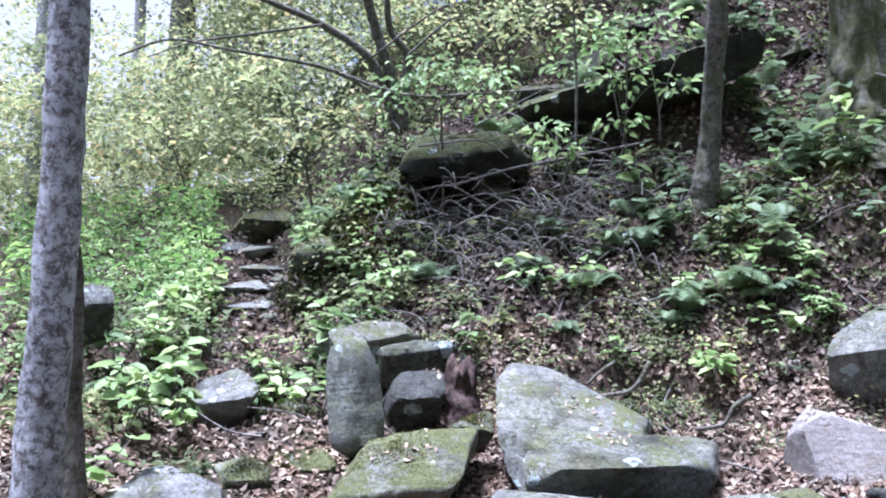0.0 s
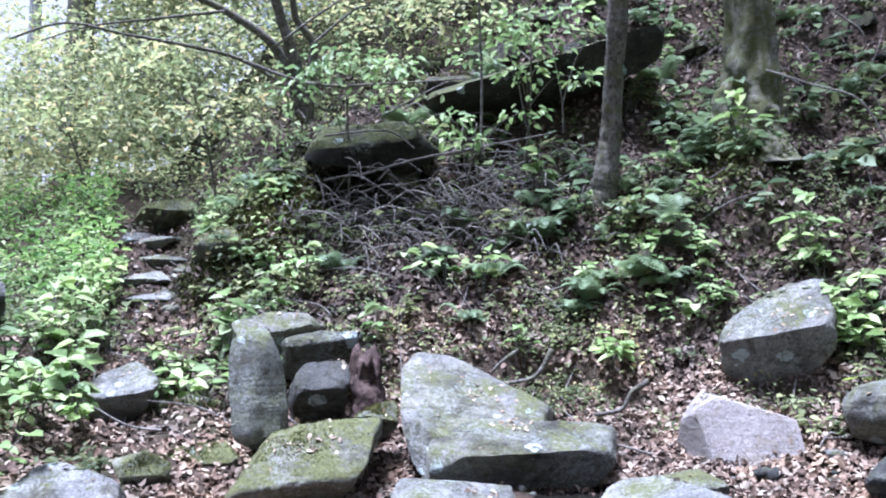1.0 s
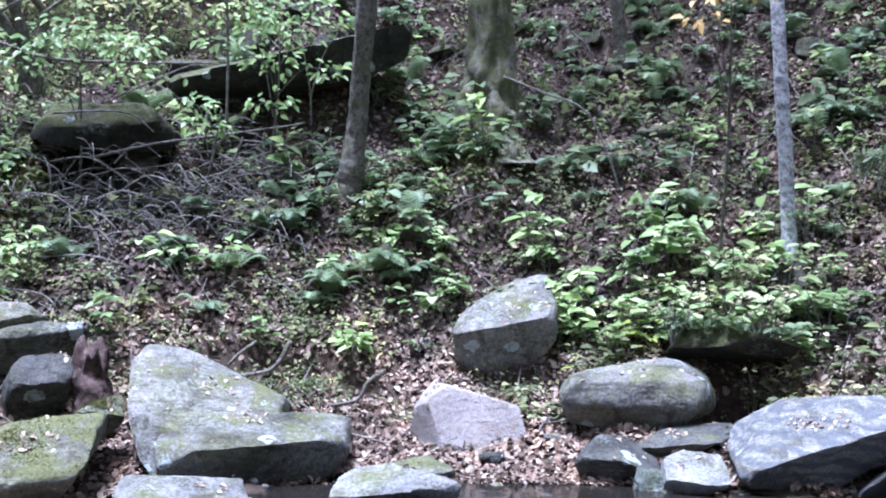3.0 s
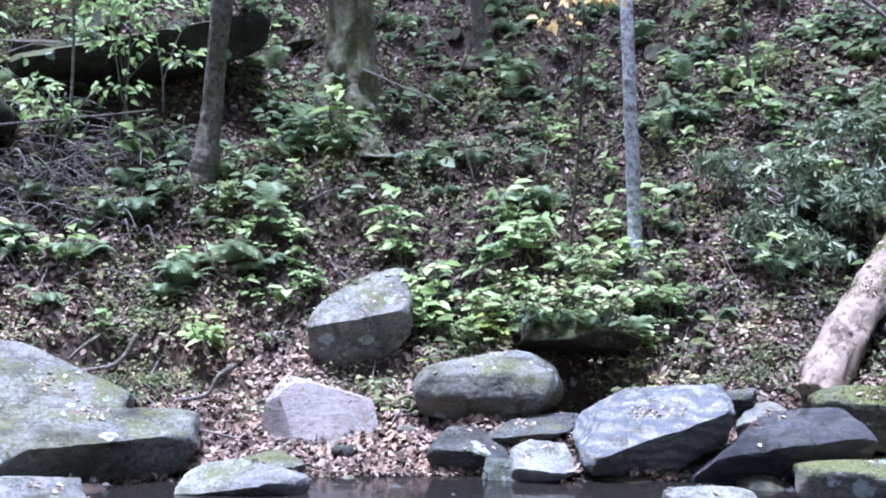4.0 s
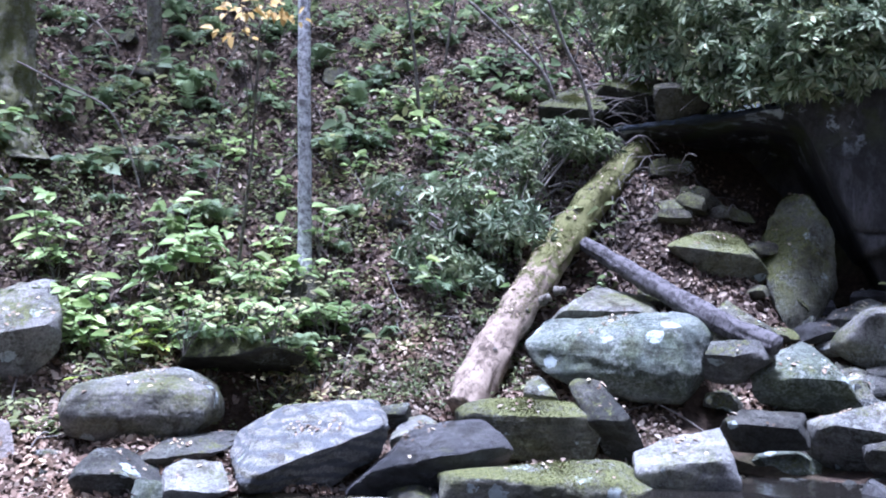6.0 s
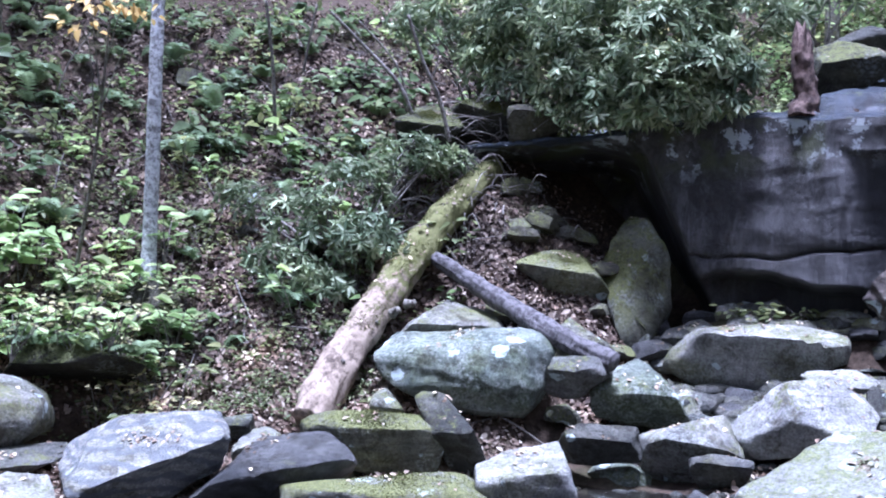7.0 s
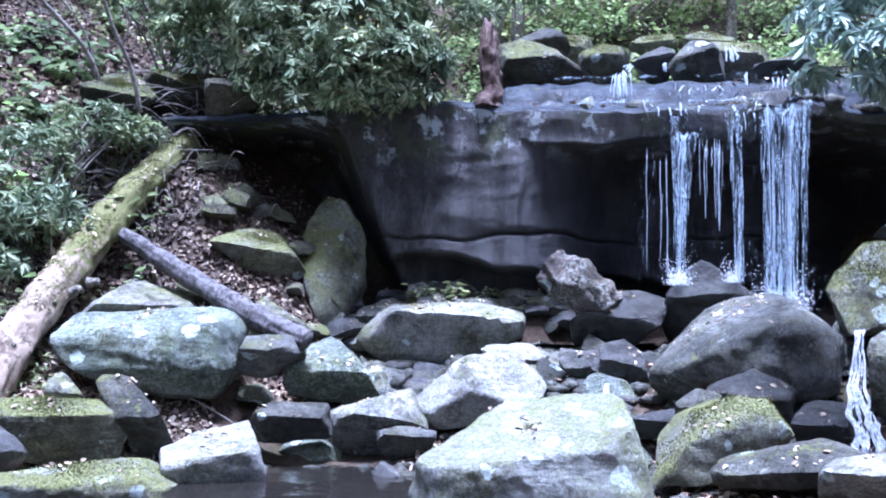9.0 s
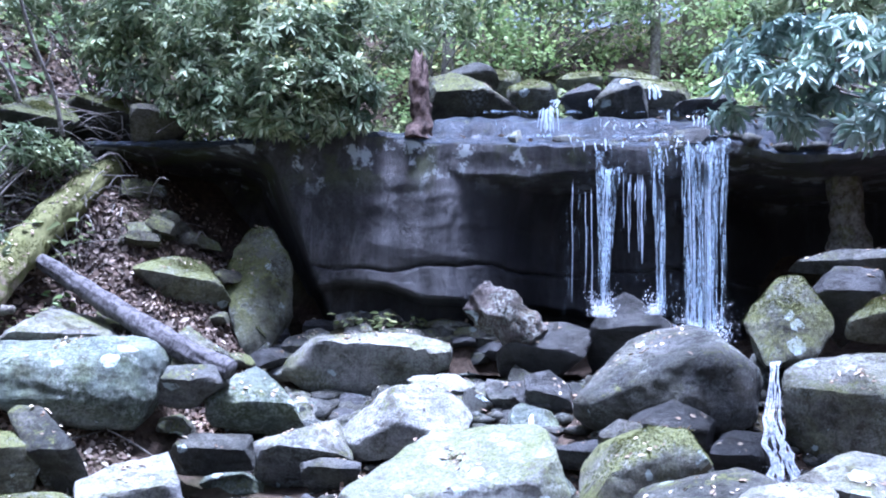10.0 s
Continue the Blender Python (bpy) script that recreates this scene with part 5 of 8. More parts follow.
def tree(points, radii, bark, label, seed, limbs=5, crown=None, leaf=None, sides=16, flare=0.0, name="tree", rough=0.10):
    rng = np.random.default_rng(seed)
    p = np.array(points, float)
    ob = thing(name, *p[0], label, "tree")
    q = p - p[0]
    me = tube_mesh("trunk", q, radii, sides, seed, rough, fine=0.2 if flare else 0.0)
    if flare:
        co = np.array([v.co for v in me.vertices])
        h = np.clip(co[:, 2], -0.5, 3)
        ang = np.arctan2(co[:, 1], co[:, 0])
        k = 1 + flare * np.exp(-h * 2.2) * (0.8 + 0.6 * np.cos(ang * 4 + seed) + 0.3 * np.cos(ang * 7))
        co[:, :2] *= k[:, None]
        me.vertices.foreach_set("co", co.ravel())
    link("trunk", me, bark, ob)
    if crown:
        (cx, cy, cz), spread, clumps, per, size = crown
        centre = np.array([cx, cy, cz]) - p[0]
        base, way, up, s, c = crown_leaves(rng, centre, spread, clumps, per, size)
        start = q[-1] * 0.75
        for k in range(limbs):
            e = c[k % len(c)]
            m = (start + e) / 2 + rng.normal(size=3) * 0.3
            link("limb", tube_mesh("limb", [start + (q[-1] - start) * rng.random(), m, e], [radii[-1] * 0.7, radii[-1] * 0.4, 0.012], 6, seed + k), bark, ob)
        link("crown", leaf_mesh("crown", base, way, up, s, s * 0.6), leaf, ob)
    return ob


tree([(-5.355, 3.39, 0.0), (-5.28, 3.377, 0.8), (-5.18, 3.373, 2.0), (-5.06, 3.317, 3.4), (-4.98, 3.2, 6), (-4.9, 3.1, 9)], [0.175, 0.145, 0.128, 0.12, 0.11, 0.09], BARK, "grey-barked tree with pale lichen patches beside the creek", 1, 7, ((-5, 3, 10), (2.2, 2.2, 1.5), 24, 24, 0.10), LEAF_GREEN, 24)
tree([(-5.62, 3.82, 0.19), (-5.67, 3.81, 0.93), (-5.64, 3.79, 1.62), (-5.59, 3.75, 1.96)], [0.12, 0.10, 0.085, 0.05], BARK_DARK, "thin dark dead trunk close behind the grey-barked tree", 2, 0)
tree([(-3.91, 11.27, 2.70), (-3.80, 11.22, 2.97), (-3.70, 11.15, 3.27), (-3.63, 11.10, 3.68), (-3.52, 10.93, 4.33), (-3.35, 10.64, 5.26), (-3.20, 10.54, 7.76), (-3.05, 10.44, 11.26)], [0.24, 0.185, 0.14, 0.125, 0.115, 0.11, 0.09, 0.06], BARK_DARK, "slender dark-barked tree with a curved mossy foot", 3, 6, ((-3.2, 10.6, 12), (2, 2, 1.4), 20, 24, 0.10), LEAF_GREEN, 22, 0.15)
# The trunk's wide crown is unseen, added overhead to dapple the slope with shade.
tree([(-2.27, 12.8, 3.3), (-2.24, 12.78, 4.1), (-2.21, 12.7, 4.75), (-2.2, 12.6, 6), (-2.1, 12.5, 9), (-2, 12.4, 13)], [0.52, 0.42, 0.33, 0.27, 0.24, 0.15], BARK_MOSS, "thick old tree with a moss-grown spreading foot", 4, 7, ((-2, 13.4, 13.5), (5, 3.5, 1.5), 150, 30, 0.13), LEAF_YELLOW, 56, 0.6)
tree([(1.53, 11.25, 1.75), (1.52, 11.25, 2.3), (1.48, 11.1, 3.2), (1.42, 10.9, 4.6), (1.35, 10.8, 7), (1.3, 10.7, 10)], [0.105, 0.085, 0.08, 0.075, 0.065, 0.04], BARK_PALE, "young slim tree with pale whitish bark", 5, 5, ((1.3, 10.6, 10.5), (1.6, 1.6, 1.3), 16, 22, 0.10), LEAF_YELLOW, 18)
# Crown out of view and set aside from the trunk, added to shade the slope.
tree([(-0.46, 14.5, 4.6), (-0.48, 14.45, 5.3), (-0.55, 14.3, 6.5), (-0.6, 14.2, 10)], [0.2, 0.12, 0.10, 0.07], BARK_DARK, "grey-barked tree high on the slope", 6, 5, ((1.6, 15.2, 13), (5, 3.5, 1.3), 150, 30, 0.13), LEAF_GREEN, 16)


# ---- fallen wood ----
def fallen_log(points, radii, bark, label, knots=(), seed=0, name="fallen_log", rough=0.13, fine=0.10):
    p = np.array(points, float)
    ob = thing(name, *p[0], label, "log")
    me = tube_mesh("stem", p - p[0], radii, 40, seed, rough, fine=fine)
    stem = link("stem", me, bark, ob)
    if bark is DEADWOOD:
        rng = np.random.default_rng(seed)
        co, nv = np.empty(len(me.vertices) * 3, np.float32), np.empty(len(me.vertices) * 3, np.float32)
        me.vertices.foreach_get("co", co), me.vertex_normals.foreach_get("vector", nv)
        co, nv = co.reshape(-1, 3), nv.reshape(-1, 3)
        pick = rng.choice(np.nonzero((nv[:, 2] > 0.35) & (co[:, 2] > 0.9))[0], 130)
        RESTING.append(np.c_[co[pick] + p[0], nv[pick]])
        moss_tufts(stem, me, rng, 9, 0.05, lambda c: c[:, 2] > 0.95 + 0.5 * fbm(c, 2.2, 5, 3))
    for k, (share, ax, ay, az, size) in enumerate(knots):
        c = p[0] + (p[-1] - p[0]) * share - p[0]
        d = Vector((ax, ay, az)).normalized()
        r = np.interp(share, np.linspace(0, 1, len(radii)), radii)
        b, e = c + np.array(d) * r * 0.7, c + np.array(d) * (r + size)
        link("knot", tube_mesh("knot", [b, (b + e) / 2, e], [size * 1.1, size * 0.75, size * 0.6], 10, seed + k, 0.2), BARK_DARK, ob)
    return ob


fallen_log([(2.95, 9.12, 0.52), (3.35, 9.5, 1.1), (4.0, 10.0, 1.85), (4.6, 10.45, 2.5), (5.3, 10.9, 3.2), (5.95, 11.3, 3.75)], [0.19, 0.215, 0.20, 0.21, 0.20, 0.15], DEADWOOD, "long fallen trunk, bare below and mossy above, leaning on the bank", ((0.16, -0.5, -0.8, 0.3, 0.04), (0.33, 0.3, -0.9, 0.4, 0.06), (0.38, 0.7, -0.7, 0.1, 0.06), (0.30, -0.4, -0.9, 0.2, 0.03)), 3)
fallen_log([(4.7, 10.25, 2.35), (5.1, 9.5, 1.9), (5.45, 8.6, 1.45), (5.75, 8.0, 1.2)], [0.085, 0.11, 0.115, 0.10], GREYWOOD, "smooth grey dead log lying across boulders", (), 5)
fallen_log([(8.44, 7.2, 2.06), (8.6, 6.85, 1.84), (8.74, 6.5, 1.58)], [0.21, 0.26, 0.19], rock_material("lichen_wood", (0.035, 0.03, 0.03), (0.17, 0.15, 0.15), 0.85, 0.1, stain=0.55), "short thick log chunk speckled with pale lichen", (), 6, rough=0.3, fine=0.3)

# ---- plants ----
def fern(seed):
    rng = np.random.default_rng(seed)
    ob = thing("fern", 0, 0, -50 + seed, "evergreen fern with arching dark green fronds", "fern", "ferns on the slope")
    for k in range(rng.integers(6, 10)):
        yaw, lift, size = rng.uniform(0, 6.283), rng.uniform(0.8, 1.6), rng.uniform(0.3, 0.55)
        n = 18
        s = np.linspace(0.12, 1, n)
        h = np.array([math.cos(yaw), math.sin(yaw), 0])
        line = h * (s * size * 0.75)[:, None] + np.array([0, 0, 1]) * (size * (lift * s - 0.95 * lift * s**2.2))[:, None]
        tan = np.gradient(line, axis=0)
        side = np.cross(h, (0, 0, 1))
        w = size * 0.26 * np.sin(np.clip(s * 1.05 + 0.12, 0, 1) * math.pi) ** 0.7
        ahead = tan / (np.linalg.norm(tan, axis=1)[:, None] + 1e-9)
        up = np.cross(side, ahead)
        up *= np.sign(up[:, 2:3] + 1e-6)
        gap = size * 0.75 / n
        verts, faces = [line], []
        for m, hand in enumerate((1, -1)):
            out = side * hand + ahead * 0.3
            mid = line + out * (w * 0.5)[:, None] + up * (w * 0.10)[:, None]
            tip = line + out * w[:, None] + ahead * gap * 0.5 - up * (w * 0.12)[:, None]
            verts += [mid, mid + ahead * gap * 0.8, tip]
            b0 = n * (1 + 3 * m)
            for i in range(n - 1):
                faces += [(i, b0 + i, b0 + n + i, i + 1), (b0 + i, b0 + 2 * n + i, b0 + n + i)]
        link("frond", mesh_of("frond", np.concatenate(verts), faces), LEAF_FERN, ob)
    return ob


def seedling(seed, leaf, label, tall=0.4, blade=0.13, stems=4):
    rng = np.random.default_rng(seed + 77)
    ob = thing("seedling", 0, 0, -60 - seed, label, "plant", "broad-leaved seedlings")
    bases, ways, ups, sizes = [], [], [], []
    for k in range(stems):
        yaw, lean, h = rng.uniform(0, 6.283), rng.uniform(0.2, 0.9), tall * rng.uniform(0.6, 1.15)
        tip = np.array([math.cos(yaw) * lean * h, math.sin(yaw) * lean * h, h])
        link("stem", tube_mesh("stem", [(0, 0, -0.05), tip * 0.5 + (0, 0, 0.03), tip], [0.006, 0.005, 0.003], 5, seed + k, 0), TWIG, ob)
        for lvl, share in enumerate((0.65, 1.0)):
            c = tip * share
            for j in range(rng.integers(2, 5)):
                a = rng.uniform(0, 6.283)
                d = np.array([math.cos(a), math.sin(a), rng.uniform(-0.25, 0.35)])
                bases.append(c + d * 0.025), ways.append(d), ups.append((rng.normal() * 0.3, rng.normal() * 0.3, 1))
                sizes.append(blade * rng.uniform(0.55, 1.15))
    sizes = np.array(sizes)
    link("foliage", leaf_mesh("foliage", bases, ways, ups, sizes, sizes * rng.uniform(0.5, 0.7, len(sizes)), 0.12, 0.22), leaf, ob)
    return ob


def whorl_bush(x, y, z, spots, seed, label, blade=0.17, name="rhododendron", branches=14, leaf=None, per=9, droop=0.25):
    """A bush of bent stems that end in whorls of long leathery leaves, gathered round the given (x, y, z, spread, count) spots."""
    rng = np.random.default_rng(seed)
    ob = thing(name, x, y, z, label, "bush")
    root = np.array([x, y, z])
    tips = []
    for cx, cy, cz, sx, sz, n in spots:
        d = sphere_dirs(rng, n, -0.6) * rng.uniform(0.35, 1, (n, 1)) ** 0.5
        tips.append(np.array([cx, cy, cz]) + d * (sx, sx * 0.75, sz))
    tips = np.concatenate(tips) - root
    for k in range(branches):
        e = tips[rng.integers(len(tips))]
        m = e * 0.55 + rng.normal(size=3) * 0.15 + (0, 0, 0.1)
        link("branch", tube_mesh("branch", [rng.normal(size=3) * (0.08, 0.08, 0), m * 0.5, m, e], [0.028, 0.022, 0.016, 0.006], 6, seed + k, 0.1), TWIG, ob)
    n = len(tips)
    axis = (tips - tips.mean(0)) / np.maximum(np.ptp(tips, axis=0), 0.3) + (0, 0, 0.45) + rng.normal(size=(n, 3)) * 0.3
    axis /= np.linalg.norm(axis, axis=1)[:, None]
    e1 = np.cross(axis, (0.3, 0.2, 0.93))
    e1 /= np.linalg.norm(e1, axis=1)[:, None] + 1e-6
    e2 = np.cross(axis, e1)
    a = (np.arange(per) / per * 6.283)[None] + rng.uniform(0, 6.283, (n, 1)) + rng.normal(size=(n, per)) * 0.2
    lift = rng.uniform(-0.15, 0.5, (n, per))
    way = np.cos(a)[..., None] * e1[:, None] + np.sin(a)[..., None] * e2[:, None] + lift[..., None] * axis[:, None] - np.array([0, 0, droop])
    base = tips[:, None] + way * 0.02
    s = blade * rng.uniform(0.7, 1.15, (n, per))
    up = np.broadcast_to(axis[:, None], way.shape) + rng.normal(size=way.shape) * 0.15
    link("foliage", leaf_mesh("foliage", base.reshape(-1, 3), way.reshape(-1, 3), up.reshape(-1, 3), s.ravel(), s.ravel() * 0.29, 0.12, 0.2), leaf or LEAF_RHODO, ob)
    return ob


def place_all(kinds, zones, seed, sink=0.02, scale=(0.75, 1.5)):
    rng = np.random.default_rng(seed)
    for a0, a1, r0, r1, n in zones:
        for _ in range(n):
            az, r = rng.uniform(a0, a1), rng.uniform(r0, r1)
            if abs(az + 46.3) < 2.6 and r > 10.8:  # the path stays clear
                continue
            x, y = polar(az, r)
            ob = kinds[rng.integers(len(kinds))]
            k = rng.uniform(*scale)
            c = copy_thing(ob, pose(x, y, gz(x, y) - sink, rng.uniform(-12, 12), rng.uniform(-12, 12), rng.uniform(0, 360)) @ Matrix.Scale(k, 4))


def drop_models(kinds):
    for ob in kinds:
        for o in (*ob.children_recursive, ob):
            bpy.data.objects.remove(o)


ferns = [fern(k) for k in range(5)]
place_all(ferns, ((-24, -14, 10.6, 12.2, 14), (-16, -5, 11.6, 14.5, 12), (-36, -24, 10.5, 12.5, 8), (-6, 10, 11.5, 15, 14), (8, 20, 10.8, 14, 10), (-28, 26, 13.5, 17, 44), (-38, -28, 12.4, 14, 6), (-55, -44, 9.5, 14, 10)), 1)
drop_models(ferns)
bright = [seedling(k, LEAF_BRIGHT, "light green broad-leaved seedling on the leafy slope", 0.45, 0.165, 4) for k in range(5)]
place_all(bright, ((-9, 9, 10.2, 11.6, 34), (-19, -7, 10.6, 12.4, 10), (-44, -40, 9.4, 11.2, 6), (-55, -50, 8.6, 11, 8), (-40, -20, 10.2, 12.5, 10), (5, 20, 10.5, 13, 10), (-58, -49, 10.5, 14, 9)), 2)
drop_models(bright)
plain = [seedling(k + 9, LEAF_GREEN, "green undergrowth plant with oval leaves", 0.38, 0.12, 5) for k in range(5)]
place_all(plain, ((-30, 25, 11, 14, 36), (-32, 28, 13.5, 17, 20), (-56, -38, 10, 15, 14), (-12, 10, 10, 11.5, 12), (-45, -30, 9.8, 12, 12)), 3)
drop_models(plain)


def mass_of(kinds, zones, seed, label, scale=(0.75, 1.5)):
    """Plants too far up the slope to count, joined from the foliage of the given models."""
    rng = np.random.default_rng(seed)
    leaves = [[c for c in ob.children if c.name.startswith("foliage")][0].data for ob in kinds]
    shapes = []
    for me in leaves:
        co = np.empty(len(me.vertices) * 3, np.float32)
        me.vertices.foreach_get("co", co)
        shapes.append((co.reshape(-1, 3), np.array([tuple(p.vertices) for p in me.polygons])))
    verts, faces, n = [], [], 0
    for a0, a1, r0, r1, count in zones:
        for _ in range(count):
            x, y = polar(rng.uniform(a0, a1), rng.uniform(r0, r1))
            co, f = shapes[rng.integers(len(shapes))]
            turn = rng.uniform(0, 6.283)
            c, k, size = math.cos(turn), math.sin(turn), rng.uniform(*scale)
            verts.append(np.stack([co[:, 0] * c - co[:, 1] * k, co[:, 0] * k + co[:, 1] * c, co[:, 2]], -1) * size + (x, y, gz(x, y) - 0.03)), faces.append(f + n)
            n += len(co)
    tagged(link("undergrowth", mesh_of("undergrowth", np.concatenate(verts), np.concatenate(faces)), leaves[0].materials[0]), label, "undergrowth", kind="stuff")


broad = [seedling(k + 71, LEAF_FERN, "green plant with large soft leaves on the slope", 0.4, 0.19, 4) for k in range(4)]
mass_of(broad, ((-28, 22, 12.2, 16.5, 62), (-22, -8, 11, 12.5, 6), (2, 24, 11.8, 15, 9)), 33, "green plants with large soft leaves all over the slope")
drop_models(broad)
pale = [seedling(k + 81, LEAF_BRIGHT, "light green plant", 0.35, 0.13, 4) for k in range(3)]
mass_of(pale, ((-26, 24, 12, 16.5, 24), (8, 26, 11, 15, 7)), 34, "scattered light green plants on the upper slope")
drop_models(pale)


def undergrowth(name, zones, seed, leaf, label, size=0.07, high=0.25):
    """Low leafy sprigs too many to count, in stretches of (bearing, bearing, near, far, sprigs)."""
    rng = np.random.default_rng(seed)
    base, way, up, ln = [], [], [], []
    for a0, a1, r0, r1, n in zones:
        az, r = np.radians(rng.uniform(a0, a1, n)), rng.uniform(r0, r1, n)
        x, y = 0.3 + r * np.sin(az), r * np.cos(az)
        keep = vnoise(np.stack([x, y, 0 * x], -1), 1.1, seed) > rng.uniform(-0.5, 0.5, n)
        keep &= (np.abs(np.degrees(az) + 46.5) > 2.2) | (r < 11)
        x, y = x[keep], y[keep]
        c = np.stack([x, y, top_z(x, y)], -1)
        for k in range(9):
            h = rng.uniform(0.02, high, len(c))
            base.append(c + np.stack([rng.normal(size=len(c)) * 0.07, rng.normal(size=len(c)) * 0.07, h], -1))
            way.append(sphere_dirs(rng, len(c)) * (1, 1, 0.5))
            up.append(sphere_dirs(rng, len(c), 0) * 0.5 + (0, 0, 1))
            ln.append(rng.uniform(0.5, 1.3, len(c)) * size)
    base, way, up, ln = (np.concatenate(v) for v in (base, way, up, ln))
    tagged(link(name, leaf_mesh(name, base, way, up, ln, ln * 0.55), leaf), label, "undergrowth", kind="stuff")


undergrowth("undergrowth", ((-32, 26, 10.3, 18, 1000), (-34, 30, 15, 22, 900), (-50, -25, 13, 24, 2000), (-60, -50, 8.0, 16, 700), (-50, -36, 9.9, 16, 700), (28, 75, 12.6, 19, 2400)), 11, LEAF_GREEN, "low green sprigs growing through dead leaves", 0.09)
undergrowth("undergrowth", ((-62, -49, 10.5, 17, 420), (-44, -38, 11, 16, 150)), 12, LEAF_BRIGHT, "fresh green low growth beside the path", 0.10, 0.6)


# Sunlight on this bank is painted by using the lighter leaf colours.
undergrowth("undergrowth", ((43, 72, 12.8, 17, 620),), 19, LEAF_BRIGHT, "growth on the bank above the falls, coloured light green for sunlight", 0.12, 0.5)
undergrowth("undergrowth", ((-60, -48.8, 12.2, 19, 520),), 14, LEAF_FRESH, "bright fresh green ferny growth beside the path", 0.12, 0.9)
undergrowth("undergrowth", ((-32, 28, 13, 19, 330), (35, 64, 13.5, 18, 260)), 13, LEAF_GREEN, "knee-high green plants over the upper slope", 0.15, 0.5)


undergrowth("undergrowth", ((-24, 6, 9.5, 10.8, 900), (-42, -22, 9.8, 12, 700), (6, 22, 9.6, 11, 350), (-30, 20, 10.8, 13, 700)), 17, LEAF_GREEN, "small leafy sprigs along the foot of the bank", 0.06, 0.16)
undergrowth("undergrowth", ((-24, 20, 9.7, 12.5, 420), (-46, -24, 10, 13, 260)), 18, LEAF_YELLOW, "pale yellowing sprigs among the leaves", 0.06, 0.2)


def woods(name, zones, seed, leaf, label, size=0.12):
    """Far foliage in loose clumps: (bearing, bearing, near, far, low, high, clumps)."""
    rng = np.random.default_rng(seed)
    base = []
    for a0, a1, r0, r1, z0, z1, n in zones:
        az, r = np.radians(rng.uniform(a0, a1, n)), rng.uniform(r0, r1, n)
        x, y = 0.3 + r * np.sin(az), r * np.cos(az)
        c = np.stack([x, y, top_z(x, y) + rng.uniform(z0, z1, n)], -1)
        spread = rng.uniform(0.2, 0.5, (n, 1, 1)) * (r[:, None, None] / 18)
        base.append((c[:, None] + rng.normal(size=(n, 70, 3)) * spread * (1.15, 1.15, 0.28)).reshape(-1, 3))
    base = np.concatenate(base)
    way = sphere_dirs(rng, len(base)) * (1, 1, 0.5)
    up = sphere_dirs(rng, len(base), 0) * 0.6 + (0, 0, 1)
    far = np.hypot(base[:, 0], base[:, 1]) / 18
    s = rng.uniform(0.5, 1.2, len(base)) * size * np.maximum(far, 0.6)
    way /= np.linalg.norm(way, axis=1)[:, None]
    side = np.cross(way, up)
    side *= (s * 0.32 / (np.linalg.norm(side, axis=1) + 1e-9))[:, None]
    mid, tip = base + way * (s * 0.45)[:, None], base + way * s[:, None]
    v = np.stack([base, mid + side, tip, mid - side], 1).reshape(-1, 3)
    tagged(link(name, mesh_of(name, v, np.arange(len(v)).reshape(-1, 4)), leaf), label, "foliage", kind="stuff")


woods("far_woods", ((-75, -57, 19, 30, 0.5, 7, 110), (-57, -45, 19, 30, 0.5, 3.2, 90), (-63, -51, 20, 32, 3, 8, 30), (-63, -51, 16, 24, 0.5, 4, 90), (-49, -44, 24, 34, 3, 8.5, 70), (-48, -25, 17, 30, 0.5, 8, 250), (-50, -25, 30, 55, 1, 14, 170), (-47, -24, 14.5, 19, 0.8, 4.5, 120), (30, 85, 16, 30, 0.3, 6, 200)), 21, LEAF_YELLOW, "pale yellow-green autumn foliage among distant trees")
woods("far_woods", ((-75, -28, 15, 26, 0.2, 3.0, 260), (-50.5, -28, 19, 30, 0.5, 9, 330), (-50, -44, 22, 32, 2, 9, 110), (-28, 30, 20, 34, 0.3, 7, 140), (28, 90, 17, 26, 0.2, 6, 300)), 22, LEAF_GREEN, "green woodland foliage in the distance")
# Lighter yellow leaves brighten the foliage above the falls in place of sunlight.
woods("far_woods", ((20, 95, 22, 40, 0.5, 14, 620), (22, 46, 15.5, 20, 0.2, 3, 80),), 25, LEAF_YELLOW, "yellow-green foliage above the falls, sunlight put into its colour", 0.16)
woods("far_woods", ((-68, -45, 30, 44, -1, 5, 170),), 27, LEAF_YELLOW, "hazy yellow-green woods far downstream", 0.2)
# Light seedling colour stands for open light on these leaves.
woods("far_woods", ((42, 72, 14.2, 18, 0.3, 2.6, 170),), 26, LEAF_BRIGHT, "leaves above the falls, coloured light green for open light", 0.13)
woods("far_woods", ((20, 95, 28, 42, 0.5, 16, 420),), 24, LEAF_GREEN, "dense green forest rising behind the falls", 0.2)
# Never in view: added foliage that holds back sky light from behind.
woods("far_woods", ((106, 285, 11, 20, 0.3, 9, 520),), 23, LEAF_GREEN, "unseen ring of green foliage added behind the viewpoint to block sky light", 0.5)

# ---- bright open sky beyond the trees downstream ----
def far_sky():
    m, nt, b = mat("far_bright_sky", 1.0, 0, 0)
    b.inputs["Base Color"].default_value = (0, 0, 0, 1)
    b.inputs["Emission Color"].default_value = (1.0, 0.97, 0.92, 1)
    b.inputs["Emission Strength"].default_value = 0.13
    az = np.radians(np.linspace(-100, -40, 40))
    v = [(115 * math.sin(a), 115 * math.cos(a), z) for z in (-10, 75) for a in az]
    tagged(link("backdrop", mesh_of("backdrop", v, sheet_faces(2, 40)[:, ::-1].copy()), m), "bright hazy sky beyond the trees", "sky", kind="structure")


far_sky()

